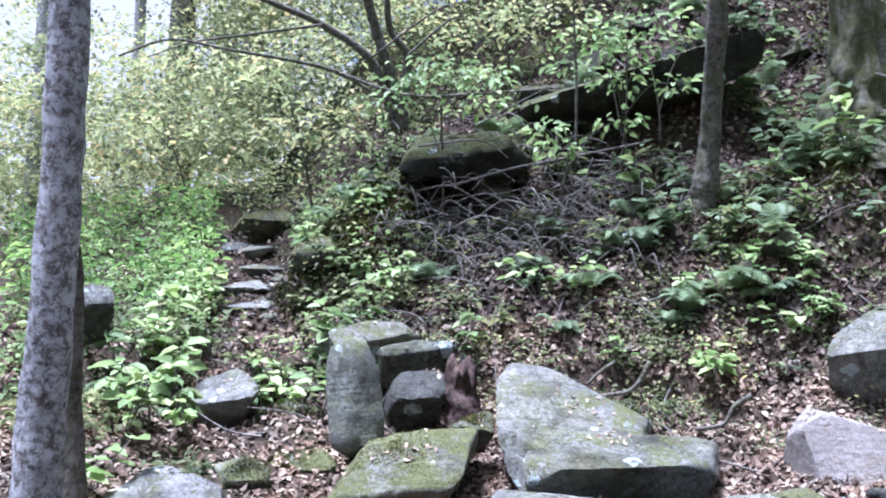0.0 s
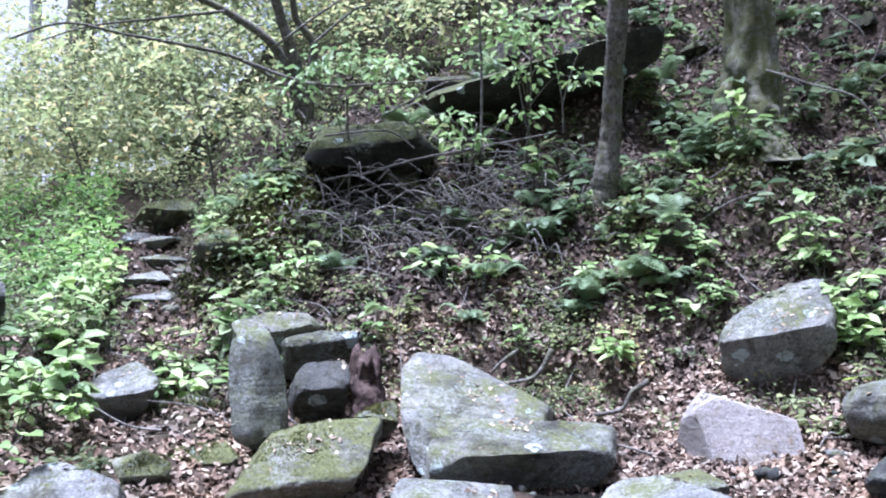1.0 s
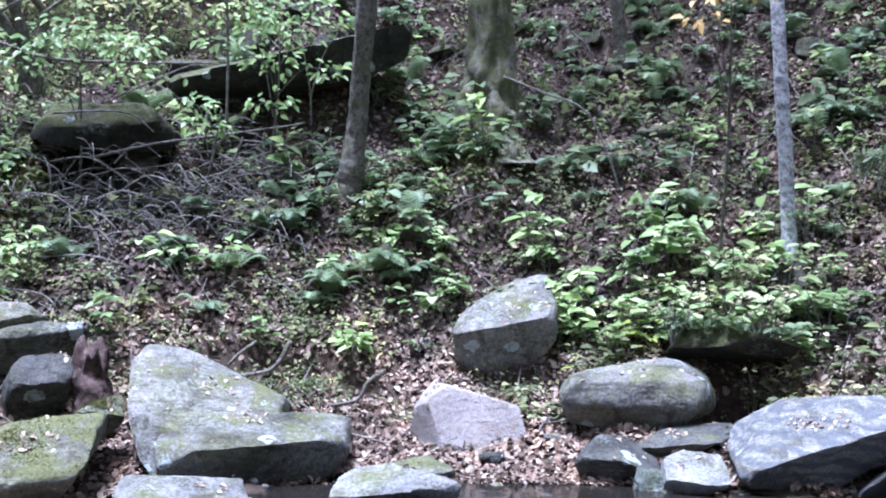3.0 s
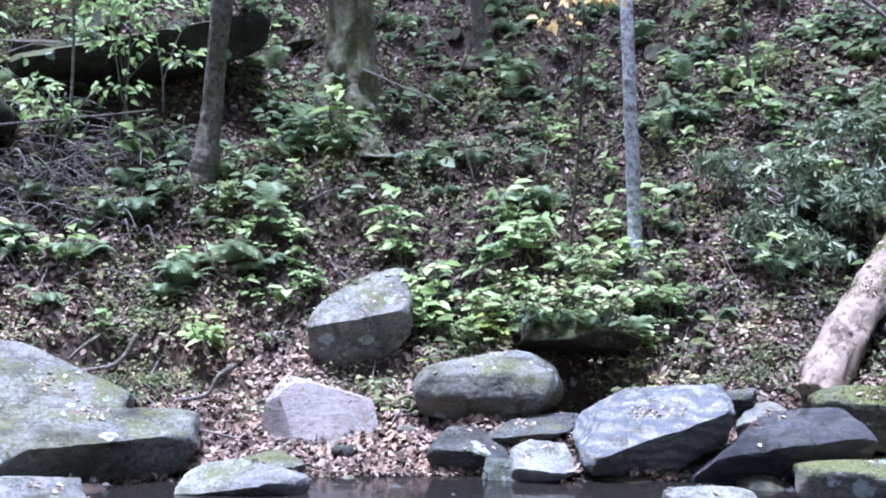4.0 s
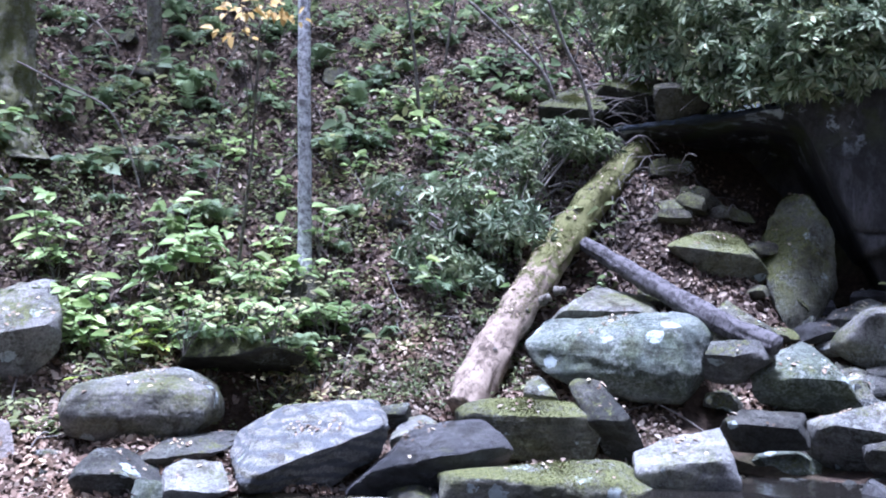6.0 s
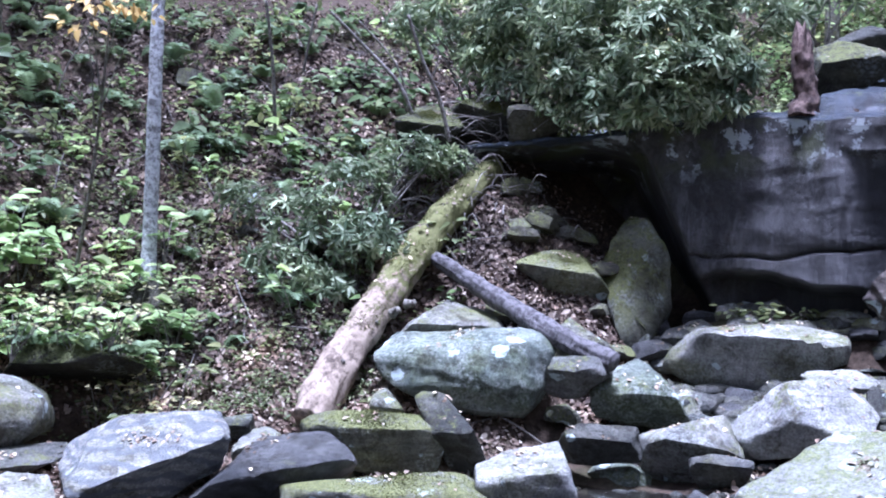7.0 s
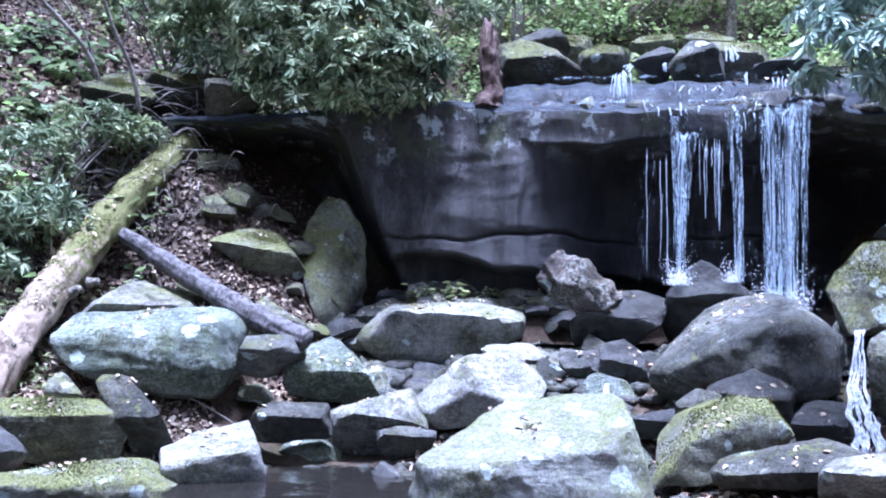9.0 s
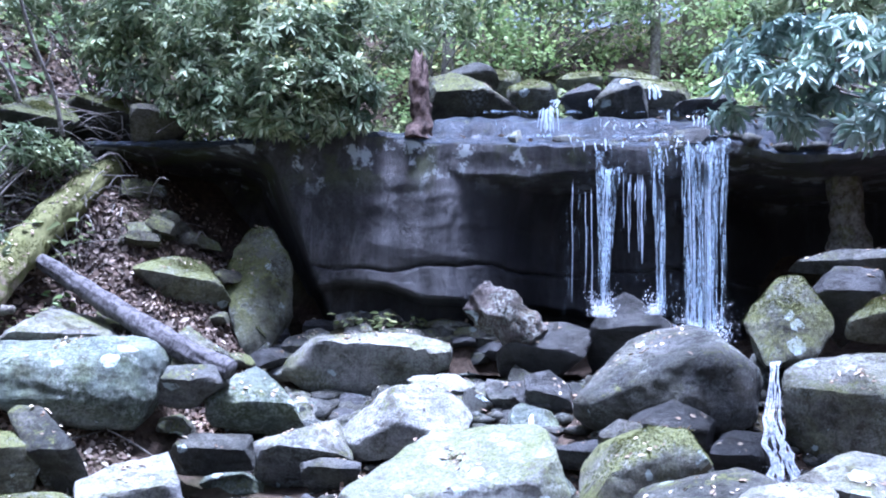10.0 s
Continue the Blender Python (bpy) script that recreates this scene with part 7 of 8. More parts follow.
fall_ribbon("foam_line", 51.08, 10.96, 4.00, 3.99, 0.206, 0.176, waterfall, 138, 0.000, 0.05)
fall_ribbon("foam_line", 57.76, 10.69, 3.93, 3.90, 0.134, 0.146, waterfall, 139, 0.000, 0.05)
fall_ribbon("foam_line", 62.31, 10.51, 3.86, 3.82, 0.165, 0.095, waterfall, 140, 0.000, 0.05)
fall_ribbon("foam_line", 59.67, 10.62, 3.91, 3.87, 0.191, 0.178, waterfall, 141, 0.000, 0.05)
fall_ribbon("foam_line", 54.18, 10.84, 3.97, 3.95, 0.164, 0.062, waterfall, 142, 0.000, 0.05)
fall_ribbon("foam_line", 59.00, 10.65, 3.90, 3.88, 0.173, 0.070, waterfall, 143, 0.000, 0.05)
fall_ribbon("foam_line", 52.02, 10.92, 4.00, 3.98, 0.222, 0.159, waterfall, 144, 0.000, 0.05)
fall_ribbon("foam_line", 57.06, 10.72, 3.94, 3.91, 0.102, 0.125, waterfall, 145, 0.000, 0.05)
fall_ribbon("foam_line", 49.77, 11.44, 4.45, 4.42, 0.187, 0.166, waterfall, 146, 0.000, 0.05)
fall_ribbon("foam_line", 52.41, 11.36, 4.43, 4.40, 0.093, 0.131, waterfall, 147, 0.000, 0.05)
fall_ribbon("foam_line", 52.49, 11.36, 4.43, 4.40, 0.094, 0.117, waterfall, 148, 0.000, 0.05)
fall_ribbon("foam_line", 50.85, 11.41, 4.45, 4.42, 0.131, 0.111, waterfall, 149, 0.000, 0.05)
fall_ribbon("foam_line", 54.27, 11.30, 4.40, 4.38, 0.140, 0.094, waterfall, 150, 0.000, 0.05)
fall_ribbon("foam_line", 49.45, 11.45, 4.46, 4.43, 0.166, 0.096, waterfall, 151, 0.000, 0.05)
fall_ribbon("foam_line", 48.94, 11.47, 4.45, 4.42, 0.073, 0.085, waterfall, 152, 0.000, 0.05)
fall_ribbon("foam_line", 53.14, 11.34, 4.42, 4.39, 0.139, 0.128, waterfall, 153, 0.000, 0.05)
fall_ribbon("foam_line", 61.84, 11.06, 4.29, 4.25, 0.090, 0.147, waterfall, 154, 0.000, 0.05)
fall_ribbon("foam_line", 58.41, 11.18, 4.33, 4.32, 0.191, 0.072, waterfall, 155, 0.000, 0.05)
fall_ribbon("foam_line", 54.42, 11.30, 4.41, 4.37, 0.164, 0.176, waterfall, 156, 0.000, 0.05)
fall_ribbon("foam_line", 51.32, 11.40, 4.43, 4.41, 0.155, 0.059, waterfall, 157, 0.000, 0.05)
fall_ribbon("foam_line", 50.25, 11.43, 4.44, 4.42, 0.086, 0.076, waterfall, 158, 0.000, 0.05)
fall_ribbon("foam_line", 54.27, 11.31, 4.39, 4.37, 0.096, 0.182, waterfall, 159, 0.000, 0.05)
fall_ribbon("foam_line", 57.44, 11.21, 4.34, 4.33, 0.077, 0.074, waterfall, 160, 0.000, 0.05)
fall_ribbon("foam_line", 59.71, 11.13, 4.32, 4.29, 0.094, 0.089, waterfall, 161, 0.000, 0.05)

# ---- branches, brush, stumps and far trunks ----
STUMP = bark_material("rotten_red_wood", (0.02, 0.014, 0.012), (0.07, 0.043, 0.034), (0.11, 0.078, 0.064))


def limbs(name, label, category, bark, lines):
    root = np.array(lines[0][0][0])
    ob = thing(name, *root, label, category)
    for k, (pts, r0, r1) in enumerate(lines):
        link("stem" if k == 0 else "limb", tube_mesh("limb", np.array(pts) - root, np.linspace(r0, r1, len(pts)), 8, k, 0.15), bark, ob)


def brush_pile(x, y, z, wide=1.3, high=0.45, count=110, seed=3):
    rng = np.random.default_rng(seed)
    made = []
    for k in range(count):
        a = np.array([rng.normal() * wide * 0.6, rng.normal() * 0.4, 0])
        a[2] = gz(x + a[0], y + a[1]) - z + rng.uniform(0, high)
        d = np.array([rng.normal(), rng.normal() * 0.4, rng.uniform(-0.7, 0.3)]) * rng.uniform(0.3, 0.7)
        m = a + d * 0.5 + (0, 0, rng.uniform(0.02, 0.22))
        r = rng.uniform(0.004, 0.012)
        made.append(tube_mesh("twig", [a, m, a + d], [r, r, r * 0.5], 5, k, 0.1, False))
    ob = link("brush_pile", join_meshes("brush_pile", made), TWIG)
    ob.location = (x, y, z)
    tagged(ob, "tangle of grey dead twigs on the slope", "brush", kind="stuff")


def stump(x, y, z, high, r, label, bark):
    rng = np.random.default_rng(int(high * 100))
    low = gz(x, y) - 0.05
    z, high = min(z, low) if z - low < 0.6 else z, high + max(0, z - low if z - low < 0.6 else 0)
    me = tube_mesh("stump", [(0, 0, 0), (0.03, 0, high * 0.3), (-0.03, 0, high * 0.7), (0, 0.01, high)], [r * 1.4, r * 0.95, r * 0.85, r * 0.6], 36, 5, 0.25, fine=0.16)
    co = np.array([v.co for v in me.vertices])
    t = np.clip(co[:, 2] / high, 0, 1)
    a = np.arctan2(co[:, 1], co[:, 0])
    co[:, 2] += np.where(t > 0.8, (np.sin(a * 5) + np.sin(a * 9 + 1)) * 0.11 * high, 0)
    me.vertices.foreach_set("co", co.ravel())
    ob = link("stump", me, bark)
    ob.location = (x, y, z)
    tagged(ob, label, "stump")


def far_tree(x, y, r, bark):
    z = gz(x, y) - 0.2
    k = random.random()
    tree([(x, y, z), (x + 0.1, y, z + 2), (x + 0.3 * k, y + 0.1, z + 6), (x - 0.3 + k, y, z + 13)], [r * 1.25, r, r * 0.85, r * 0.5], bark, "tall straight forest tree beyond the creek bank", int(x * 10) % 97, 5, ((x, y, z + 13), (3, 3, 2), 40, 24, 0.22), LEAF_YELLOW, 12)


# ---- single plants ----
SINGLE = {
    "bright": [seedling(k + 31, LEAF_BRIGHT, "light green plant with broad leaves catching the light", 0.36, 0.17, 4) for k in range(4)],
    "plain": [seedling(k + 41, LEAF_GREEN, "small green plant at the foot of stones", 0.22, 0.12, 4) for k in range(3)],
    "lime": [seedling(51, leaf_material("lime_leaves", ((0.0, (0.30, 0.40, 0.07)), (1.0, (0.52, 0.58, 0.14))), 0.55, 0.45), "yellow-green leafy plant drooping beside boulders", 0.3, 0.16, 5)],
    "straw": [seedling(61, leaf_material("straw_leaves", ((0.0, (0.36, 0.34, 0.17)), (1.0, (0.58, 0.54, 0.32))), 0.6, 0.4), "pale yellowing small plant", 0.45, 0.07, 7)],
    "fern": [fern(k + 20) for k in range(3)],
}
plant_rng = np.random.default_rng(8)


def set_plant(kind, x, y, z=None):
    k = plant_rng.uniform(0.85, 1.25)
    ob = SINGLE[kind][plant_rng.integers(len(SINGLE[kind]))]
    copy_thing(ob, pose(x, y, (gz(x, y) if z is None else z) - 0.02, 0, 0, plant_rng.uniform(0, 360)) @ Matrix.Scale(k, 4))


for bearing, reach in ((42.2, 11.75), (43.0, 11.7), (44.6, 11.72), (40.8, 11.75)):
    x, y = polar(bearing, reach)
    set_plant("plain", x, y, float(ground_z(x, y)[0]) + 0.08)


def leafy_sapling(x, y, z, spots, leaf, label, seed):
    """A thin stem with twigs that end in flat sprays of leaves round the given (x, y, z, spread, leaves) spots."""
    rng = np.random.default_rng(seed)
    root = np.array([x, y, z])
    ob = thing("leafy_sapling", x, y, z, label, "sapling")
    top = np.mean([c[:3] for c in spots], 0) - root
    link("stem", tube_mesh("stem", [(0, 0, 0), top * 0.5 + (0.05, 0, 0.1), top], [0.025, 0.018, 0.01], 7, seed, 0.1), BARK_DARK, ob)
    base, way = [], []
    for cx, cy, cz, spread, n in spots:
        c = np.array([cx, cy, cz]) - root
        link("twig", tube_mesh("twig", [top * rng.uniform(0.5, 0.9), (top * 0.7 + c) / 2 + (0, 0, 0.1), c], [0.01, 0.007, 0.004], 5, seed, 0), BARK_DARK, ob)
        o = rng.normal(size=(n, 3)) * (spread, spread * 0.8, spread * 0.28)
        base.append(c + o), way.append(o / (spread + 0.01) + rng.normal(size=(n, 3)) * 0.5 - (0, 0, 0.2))
    base, way = np.concatenate(base), np.concatenate(way)
    s = rng.uniform(0.08, 0.16, len(base))
    up = rng.normal(size=base.shape) * 0.35 + (0, -0.25, 1)
    link("foliage", leaf_mesh("foliage", base, way, up, s, s * 0.6), leaf, ob)


def splash(az, r, z, wide, count, seed, high=0.09):
    """Drops thrown up where the water strikes: dense and low in the middle, sparse and high outside."""
    rng = np.random.default_rng(seed)
    d, f = ball(1)
    verts, faces = [], []
    for k in range(count):
        off = rng.normal()
        x, y = polar(az + off * wide, r + rng.normal() * 0.09)
        s = rng.uniform(0.0015, 0.0032) + 0.004 * rng.random() ** 4
        verts.append(d * (s, s, s * 1.6) + (x, y, z + abs(rng.normal()) * high * (0.6 + 0.5 * abs(off)) - 0.05)), faces.append(f + k * len(d))
    v = np.concatenate(verts) - np.array(waterfall.location)
    o = link("splash", mesh_of("splash", v, np.concatenate(faces), True), RAPID, waterfall)
    tagged(o, kind="stuff")


limbs("bare_tree", "leaning dark many-stemmed tree with long bare branches", "tree", BARK_DARK, (([(-7.81, 10.28, 4.16), (-7.84, 10.16, 4.47), (-7.96, 9.86, 5.10), (-8.38, 9.33, 5.52), (-8.87, 8.73, 5.79), (-9.27, 8.19, 6.02)], 0.085, 0.03), ([(-7.77, 10.31, 4.17), (-7.74, 10.23, 4.51), (-7.80, 9.97, 5.14), (-7.84, 9.70, 5.72), (-7.81, 9.46, 6.27)], 0.09, 0.06), ([(-7.79, 10.42, 4.19), (-7.73, 10.35, 4.57), (-7.60, 10.24, 5.18), (-7.73, 10.00, 5.54), (-7.64, 9.81, 6.11)], 0.07, 0.04), ([(-7.81, 10.19, 4.47), (-8.07, 9.33, 4.80), (-8.26, 8.45, 4.81), (-8.52, 7.74, 4.80), (-8.94, 7.22, 4.86), (-9.35, 6.80, 4.62)], 0.03, 0.012), ([(-8.07, 9.33, 4.80), (-7.17, 9.65, 4.44), (-6.16, 9.86, 4.36), (-5.27, 10.35, 4.42)], 0.028, 0.01), ([(-7.94, 8.83, 5.30), (-8.59, 8.27, 5.15), (-9.14, 7.73, 4.99), (-9.53, 7.35, 4.77)], 0.022, 0.008), ([(-7.15, 9.62, 4.95), (-6.65, 9.81, 5.37), (-6.46, 9.91, 5.44)], 0.02, 0.01), ([(-7.84, 9.71, 5.05), (-7.23, 9.98, 5.52), (-6.82, 10.19, 5.74), (-6.69, 10.41, 5.38)], 0.02, 0.008),))
limbs("sapling", "thin pale leafless sapling", "sapling", TWIG, (([(-5.34, 10.89, 3.46), (-5.22, 10.69, 4.52), (-5.13, 10.44, 5.41), (-5.08, 10.30, 5.80)], 0.02, 0.012),))
limbs("sapling", "thin forked sapling in front of a dark rock", "sapling", TWIG, (([(-4.43, 11.54, 3.84), (-4.41, 11.45, 4.27), (-4.45, 11.27, 4.84)], 0.018, 0.008), ([(-4.41, 11.46, 4.20), (-4.20, 11.40, 4.75), (-4.00, 11.39, 5.02)], 0.012, 0.006), ([(-4.88, 11.34, 3.93), (-4.92, 11.17, 4.51), (-4.98, 11.04, 4.87)], 0.014, 0.006),))
limbs("sapling", "slim dark sapling on the slope", "sapling", TWIG, (([(3.17, 12.45, 4.15), (3.04, 12.24, 5.03), (2.86, 12.02, 5.81)], 0.028, 0.018),))
limbs("sapling", "pale bent leafless stem over the bank", "sapling", TWIG, (([(4.62, 11.03, 4.26), (4.43, 11.00, 4.60), (4.06, 11.02, 4.95), (3.48, 11.03, 5.42)], 0.028, 0.02), ([(4.62, 11.11, 4.35), (4.37, 11.04, 4.90), (3.85, 11.04, 5.38)], 0.016, 0.01),))
limbs("sapling", "grey leaning leafless stem over the bank", "sapling", TWIG, (([(5.07, 10.82, 3.91), (4.89, 10.76, 4.42), (4.62, 10.72, 4.89), (4.37, 10.63, 5.41)], 0.03, 0.02), ([(4.77, 10.74, 4.66), (4.80, 10.63, 4.94), (4.72, 10.62, 5.08)], 0.012, 0.008),))
limbs("sapling", "short pale leafless stem", "sapling", TWIG, (([(3.45, 12.18, 4.92), (3.48, 12.02, 5.38), (3.52, 11.87, 5.80)], 0.02, 0.014),))
limbs("vine", "thin grey vine trailing down the slope", "vine", TWIG, (([(-1.76, 11.17, 4.25), (-1.27, 11.31, 4.04), (-0.82, 11.42, 3.85), (-0.58, 11.52, 3.43), (-0.41, 11.62, 2.90)], 0.012, 0.014), ([(-1.10, 11.29, 4.93), (-0.77, 11.42, 4.65), (-0.71, 11.48, 4.46)], 0.012, 0.008), ([(0.41, 12.21, 4.27), (0.52, 12.11, 4.63), (0.73, 12.01, 4.98)], 0.012, 0.008),))
limbs("root", "exposed roots on the leafy path", "root", BARK_DARK, (([(-3.60, 9.00, 1.06), (-3.76, 8.92, 0.78), (-4.07, 8.78, 0.71)], 0.03, 0.02), ([(-2.57, 8.92, 0.77), (-2.72, 8.86, 0.66), (-2.81, 8.82, 0.50), (-3.06, 8.73, 0.44)], 0.03, 0.015), ([(-4.00, 9.05, 1.05), (-4.15, 8.97, 0.93), (-4.26, 8.92, 0.81)], 0.025, 0.015),))
limbs("dead_stick", "grey dead branches lying over brush", "branch", TWIG, (([(-6.59, 9.86, 3.21), (-5.96, 10.22, 3.42), (-5.32, 10.54, 3.55), (-4.34, 10.94, 3.73)], 0.02, 0.01), ([(-5.63, 10.51, 2.77), (-5.22, 10.67, 3.12), (-4.69, 10.87, 3.39)], 0.02, 0.01), ([(-5.40, 10.53, 2.69), (-5.11, 10.60, 3.18), (-4.96, 10.61, 3.53)], 0.014, 0.01), ([(-6.90, 9.54, 3.71), (-6.23, 9.97, 3.78), (-5.95, 10.20, 3.56)], 0.015, 0.008), ([(-6.28, 9.90, 3.95), (-5.74, 10.14, 4.26), (-5.48, 10.25, 4.39)], 0.012, 0.008),))
brush_pile(-5.92, 10.59, 3.40, count=70)
brush_pile(-7.0, 10.55, 4.0, 0.8, 0.3, 60, 15)
brush_pile(-6.66, 9.82, 3.50, 0.9, 0.9, 90, 5)
brush_pile(-5.03, 10.93, 3.43, 1.2, 0.4, 45, 6)
brush_pile(5.93, 11.30, 5.01, 1.4, 0.7, 120, 7)
brush_pile(5.3, 11.3, 4.7, 1.0, 0.5, 90, 17)
brush_pile(6.61, 11.29, 5.73, 1.2, 0.8, 90, 8)
brush_pile(-5.36, 10.61, 3.05, 1.2, 0.5, 55, 9)
brush_pile(-4.65, 11.13, 3.21, 1.1, 0.4, 50, 10)
brush_pile(-7.12, 10.09, 3.90, 0.8, 0.6, 80, 11)
brush_pile(-6.32, 10.11, 3.44, 0.6, 0.5, 60, 12)
brush_pile(-5.85, 10.93, 3.66, 1, 0.5, 80, 13)
stump(8.41, 8.17, 4.28, 0.78, 0.13, "tall broken reddish stump on the ledge", STUMP)
stump(-5.04, 7.73, 0.44, 0.55, 0.20, "dark rotten splintered stump among stones", STUMP)
stump(11.62, 4.19, 2.57, 1.50, 0.20, "dark trunk under the overhang", BARK_DARK)
far_tree(14.56, 7.81, 0.20, BARK_MOSS)
far_tree(15.78, 7.44, 0.27, BARK_MOSS)
far_tree(10.94, 10.27, 0.10, BARK_DARK)
far_tree(13.43, 7.93, 0.08, BARK_DARK)
far_tree(-22.50, 18.42, 0.45, BARK_DARK)
far_tree(-19.96, 12.26, 0.20, BARK)
far_tree(-26.60, 19.88, 0.25, BARK)
far_tree(-9.64, 15.42, 0.12, BARK_DARK)
far_tree(-8.90, 16.92, 0.15, BARK_DARK)
far_tree(14.41, 5.98, 0.12, BARK)
set_plant("lime", -0.53, 9.81)
set_plant("lime", -0.35, 9.83)
set_plant("bright", 1.00, 10.90)
set_plant("bright", 1.42, 11.15)
set_plant("bright", 1.63, 10.58)
set_plant("bright", 0.24, 10.34)
set_plant("bright", 0.49, 10.25)
set_plant("bright", 0.00, 10.34)
set_plant("bright", 0.92, 10.34)
set_plant("bright", -2.14, 10.52)
set_plant("bright", -1.77, 10.41)
set_plant("bright", -2.43, 10.35)
set_plant("bright", -1.29, 11.17)
set_plant("bright", -3.18, 9.66)
set_plant("bright", -3.62, 10.31)
set_plant("bright", -2.48, 10.84)
set_plant("plain", -1.11, 9.21)
set_plant("plain", -1.28, 9.50)
set_plant("plain", -0.89, 9.36)
set_plant("bright", -6.96, 7.18)
set_plant("bright", -6.96, 7.72)
set_plant("bright", -7.02, 6.84)
set_plant("bright", -8.08, 6.69)
set_plant("bright", -7.86, 6.02)
set_plant("bright", -6.17, 4.31)
set_plant("bright", -6.38, 6.76)
set_plant("bright", -3.19, 9.69)
set_plant("bright", -2.33, 10.51)
set_plant("bright", -3.25, 10.76)
set_plant("plain", -6.64, 8.74)
set_plant("plain", -7.15, 8.72)
set_plant("straw", -0.42, 12.35)
set_plant("plain", 1.29, 9.51)
set_plant("straw", 1.64, 9.57)
set_plant("plain", -8.01, 8.87)
set_plant("bright", -7.73, 8.98)
set_plant("plain", -7.50, 9.15)
set_plant("plain", -7.92, 8.57)
set_plant("plain", -7.60, 8.73)
set_plant("bright", -7.22, 9.03)
set_plant("plain", -6.88, 9.05)
set_plant("bright", -8.27, 9.15)
set_plant("plain", -7.50, 8.93)
set_plant("lime", -0.27, 10.35)
set_plant("bright", 0.04, 10.46)
set_plant("bright", 0.42, 10.56)
set_plant("straw", 0.73, 10.55)
set_plant("bright", 1.04, 10.54)
set_plant("straw", 0.23, 10.76)
set_plant("straw", 1.28, 10.42)
set_plant("straw", -0.46, 10.44)
set_plant("bright", -0.72, 10.51)
set_plant("bright", -0.10, 10.85)
set_plant("bright", 0.69, 10.94)
for k in range(9):
    set_plant(("straw", "bright", "fern")[k % 3], 0.2 + 0.14 * k, plant_rng.uniform(9.72, 10.0), 1.08)
for k in range(16):
    set_plant("straw", plant_rng.uniform(0.1, 1.7), plant_rng.uniform(9.95, 10.8))
for k in range(8):
    set_plant("bright", plant_rng.uniform(-0.7, 1.8), plant_rng.uniform(10.2, 11.1))
for k in range(5):
    set_plant("fern", plant_rng.uniform(-8.2, -7.6), plant_rng.uniform(9.5, 10.3))
for x, y in ((-6.9, 10.9), (-7.4, 11.0), (-5.3, 12.6), (-4.6, 12.9)):
    set_plant("plain", x, y, gz(x, y) + 0.5)
set_plant("fern", -8.65, 9.57)
set_plant("fern", -8.23, 9.44)
set_plant("fern", -8.17, 9.72)
set_plant("fern", -8.06, 9.08)
set_plant("fern", 0.44, 9.77)
set_plant("fern", 0.67, 9.86)
set_plant("fern", 0.38, 9.66)
set_plant("fern", 0.73, 9.65)
set_plant("fern", -3.76, 10.10)
set_plant("fern", -3.70, 10.32)
set_plant("fern", -4.35, 10.57)
set_plant("fern", -4.54, 10.49)
set_plant("fern", -5.72, 9.81)
set_plant("fern", -5.48, 9.94)
set_plant("fern", -2.49, 12.06)
set_plant("fern", -2.22, 11.96)
set_plant("fern", 2.24, 10.30)
set_plant("fern", -2.93, 12.19)
leafy_sapling(-6.99, 10.18, 2.08, ((-6.65, 9.80, 4.72, 0.30, 70), (-7.03, 9.47, 4.52, 0.25, 50), (-6.28, 10.19, 4.64, 0.25, 50), (-7.30, 9.46, 4.30, 0.20, 36), (-6.46, 10.06, 4.30, 0.25, 40)), LEAF_BRIGHT, "sapling with flat sprays of yellow-green leaves above the brush", 1)
leafy_sapling(-5.02, 11.47, 3.01, ((-5.00, 10.92, 5.22, 0.30, 60), (-4.59, 11.06, 4.99, 0.30, 60), (-4.26, 11.20, 5.31, 0.30, 50), (-4.77, 11.10, 4.62, 0.25, 40), (-5.42, 10.94, 4.88, 0.20, 30), (-4.09, 11.29, 4.49, 0.20, 30)), LEAF_BRIGHT, "leafy sapling in front of a dark overhang", 2)
leafy_sapling(-5.51, 10.45, 2.38, ((-5.48, 10.26, 3.92, 0.18, 30), (-5.31, 10.30, 3.64, 0.18, 30), (-4.70, 10.73, 3.99, 0.20, 26)), LEAF_BRIGHT, "small leafy sapling on the brushy slope", 3)
leafy_sapling(-9.62, 10.63, 2.77, ((-9.61, 10.07, 5.47, 0.60, 70), (-10.10, 9.75, 5.03, 0.60, 70), (-8.89, 10.29, 4.72, 0.50, 60), (-10.82, 9.60, 5.37, 0.60, 60), (-9.56, 9.81, 4.29, 0.50, 60), (-8.52, 10.11, 4.14, 0.40, 50)), LEAF_YELLOW, "yellow-green understory tree beside the path", 4)
leafy_sapling(-11.98, 10.33, 2.85, ((-12.16, 9.86, 4.70, 0.70, 70), (-12.54, 9.26, 5.00, 0.60, 60), (-11.36, 10.12, 4.37, 0.60, 70), (-12.45, 8.81, 4.18, 0.60, 70), (-12.58, 10.53, 5.87, 0.70, 60)), LEAF_YELLOW, "pale yellow understory tree in open light", 5)
leafy_sapling(-7.79, 13.36, 4.90, ((-7.39, 12.68, 6.40, 0.60, 70), (-6.73, 12.60, 5.98, 0.50, 60), (-7.88, 12.44, 6.23, 0.50, 60), (-8.23, 11.67, 6.00, 0.50, 50), (-6.29, 12.71, 6.29, 0.50, 50)), LEAF_YELLOW, "autumn understory tree on the upper slope", 6)
leafy_sapling(0.70, 11.05, 1.55, ((0.67, 10.00, 4.68, 0.12, 14), (0.97, 9.98, 4.72, 0.15, 18), (0.59, 10.07, 4.48, 0.10, 10), (1.23, 10.08, 4.68, 0.10, 8)), LEAF_GOLD, "thin sapling with a few golden leaves", 7)
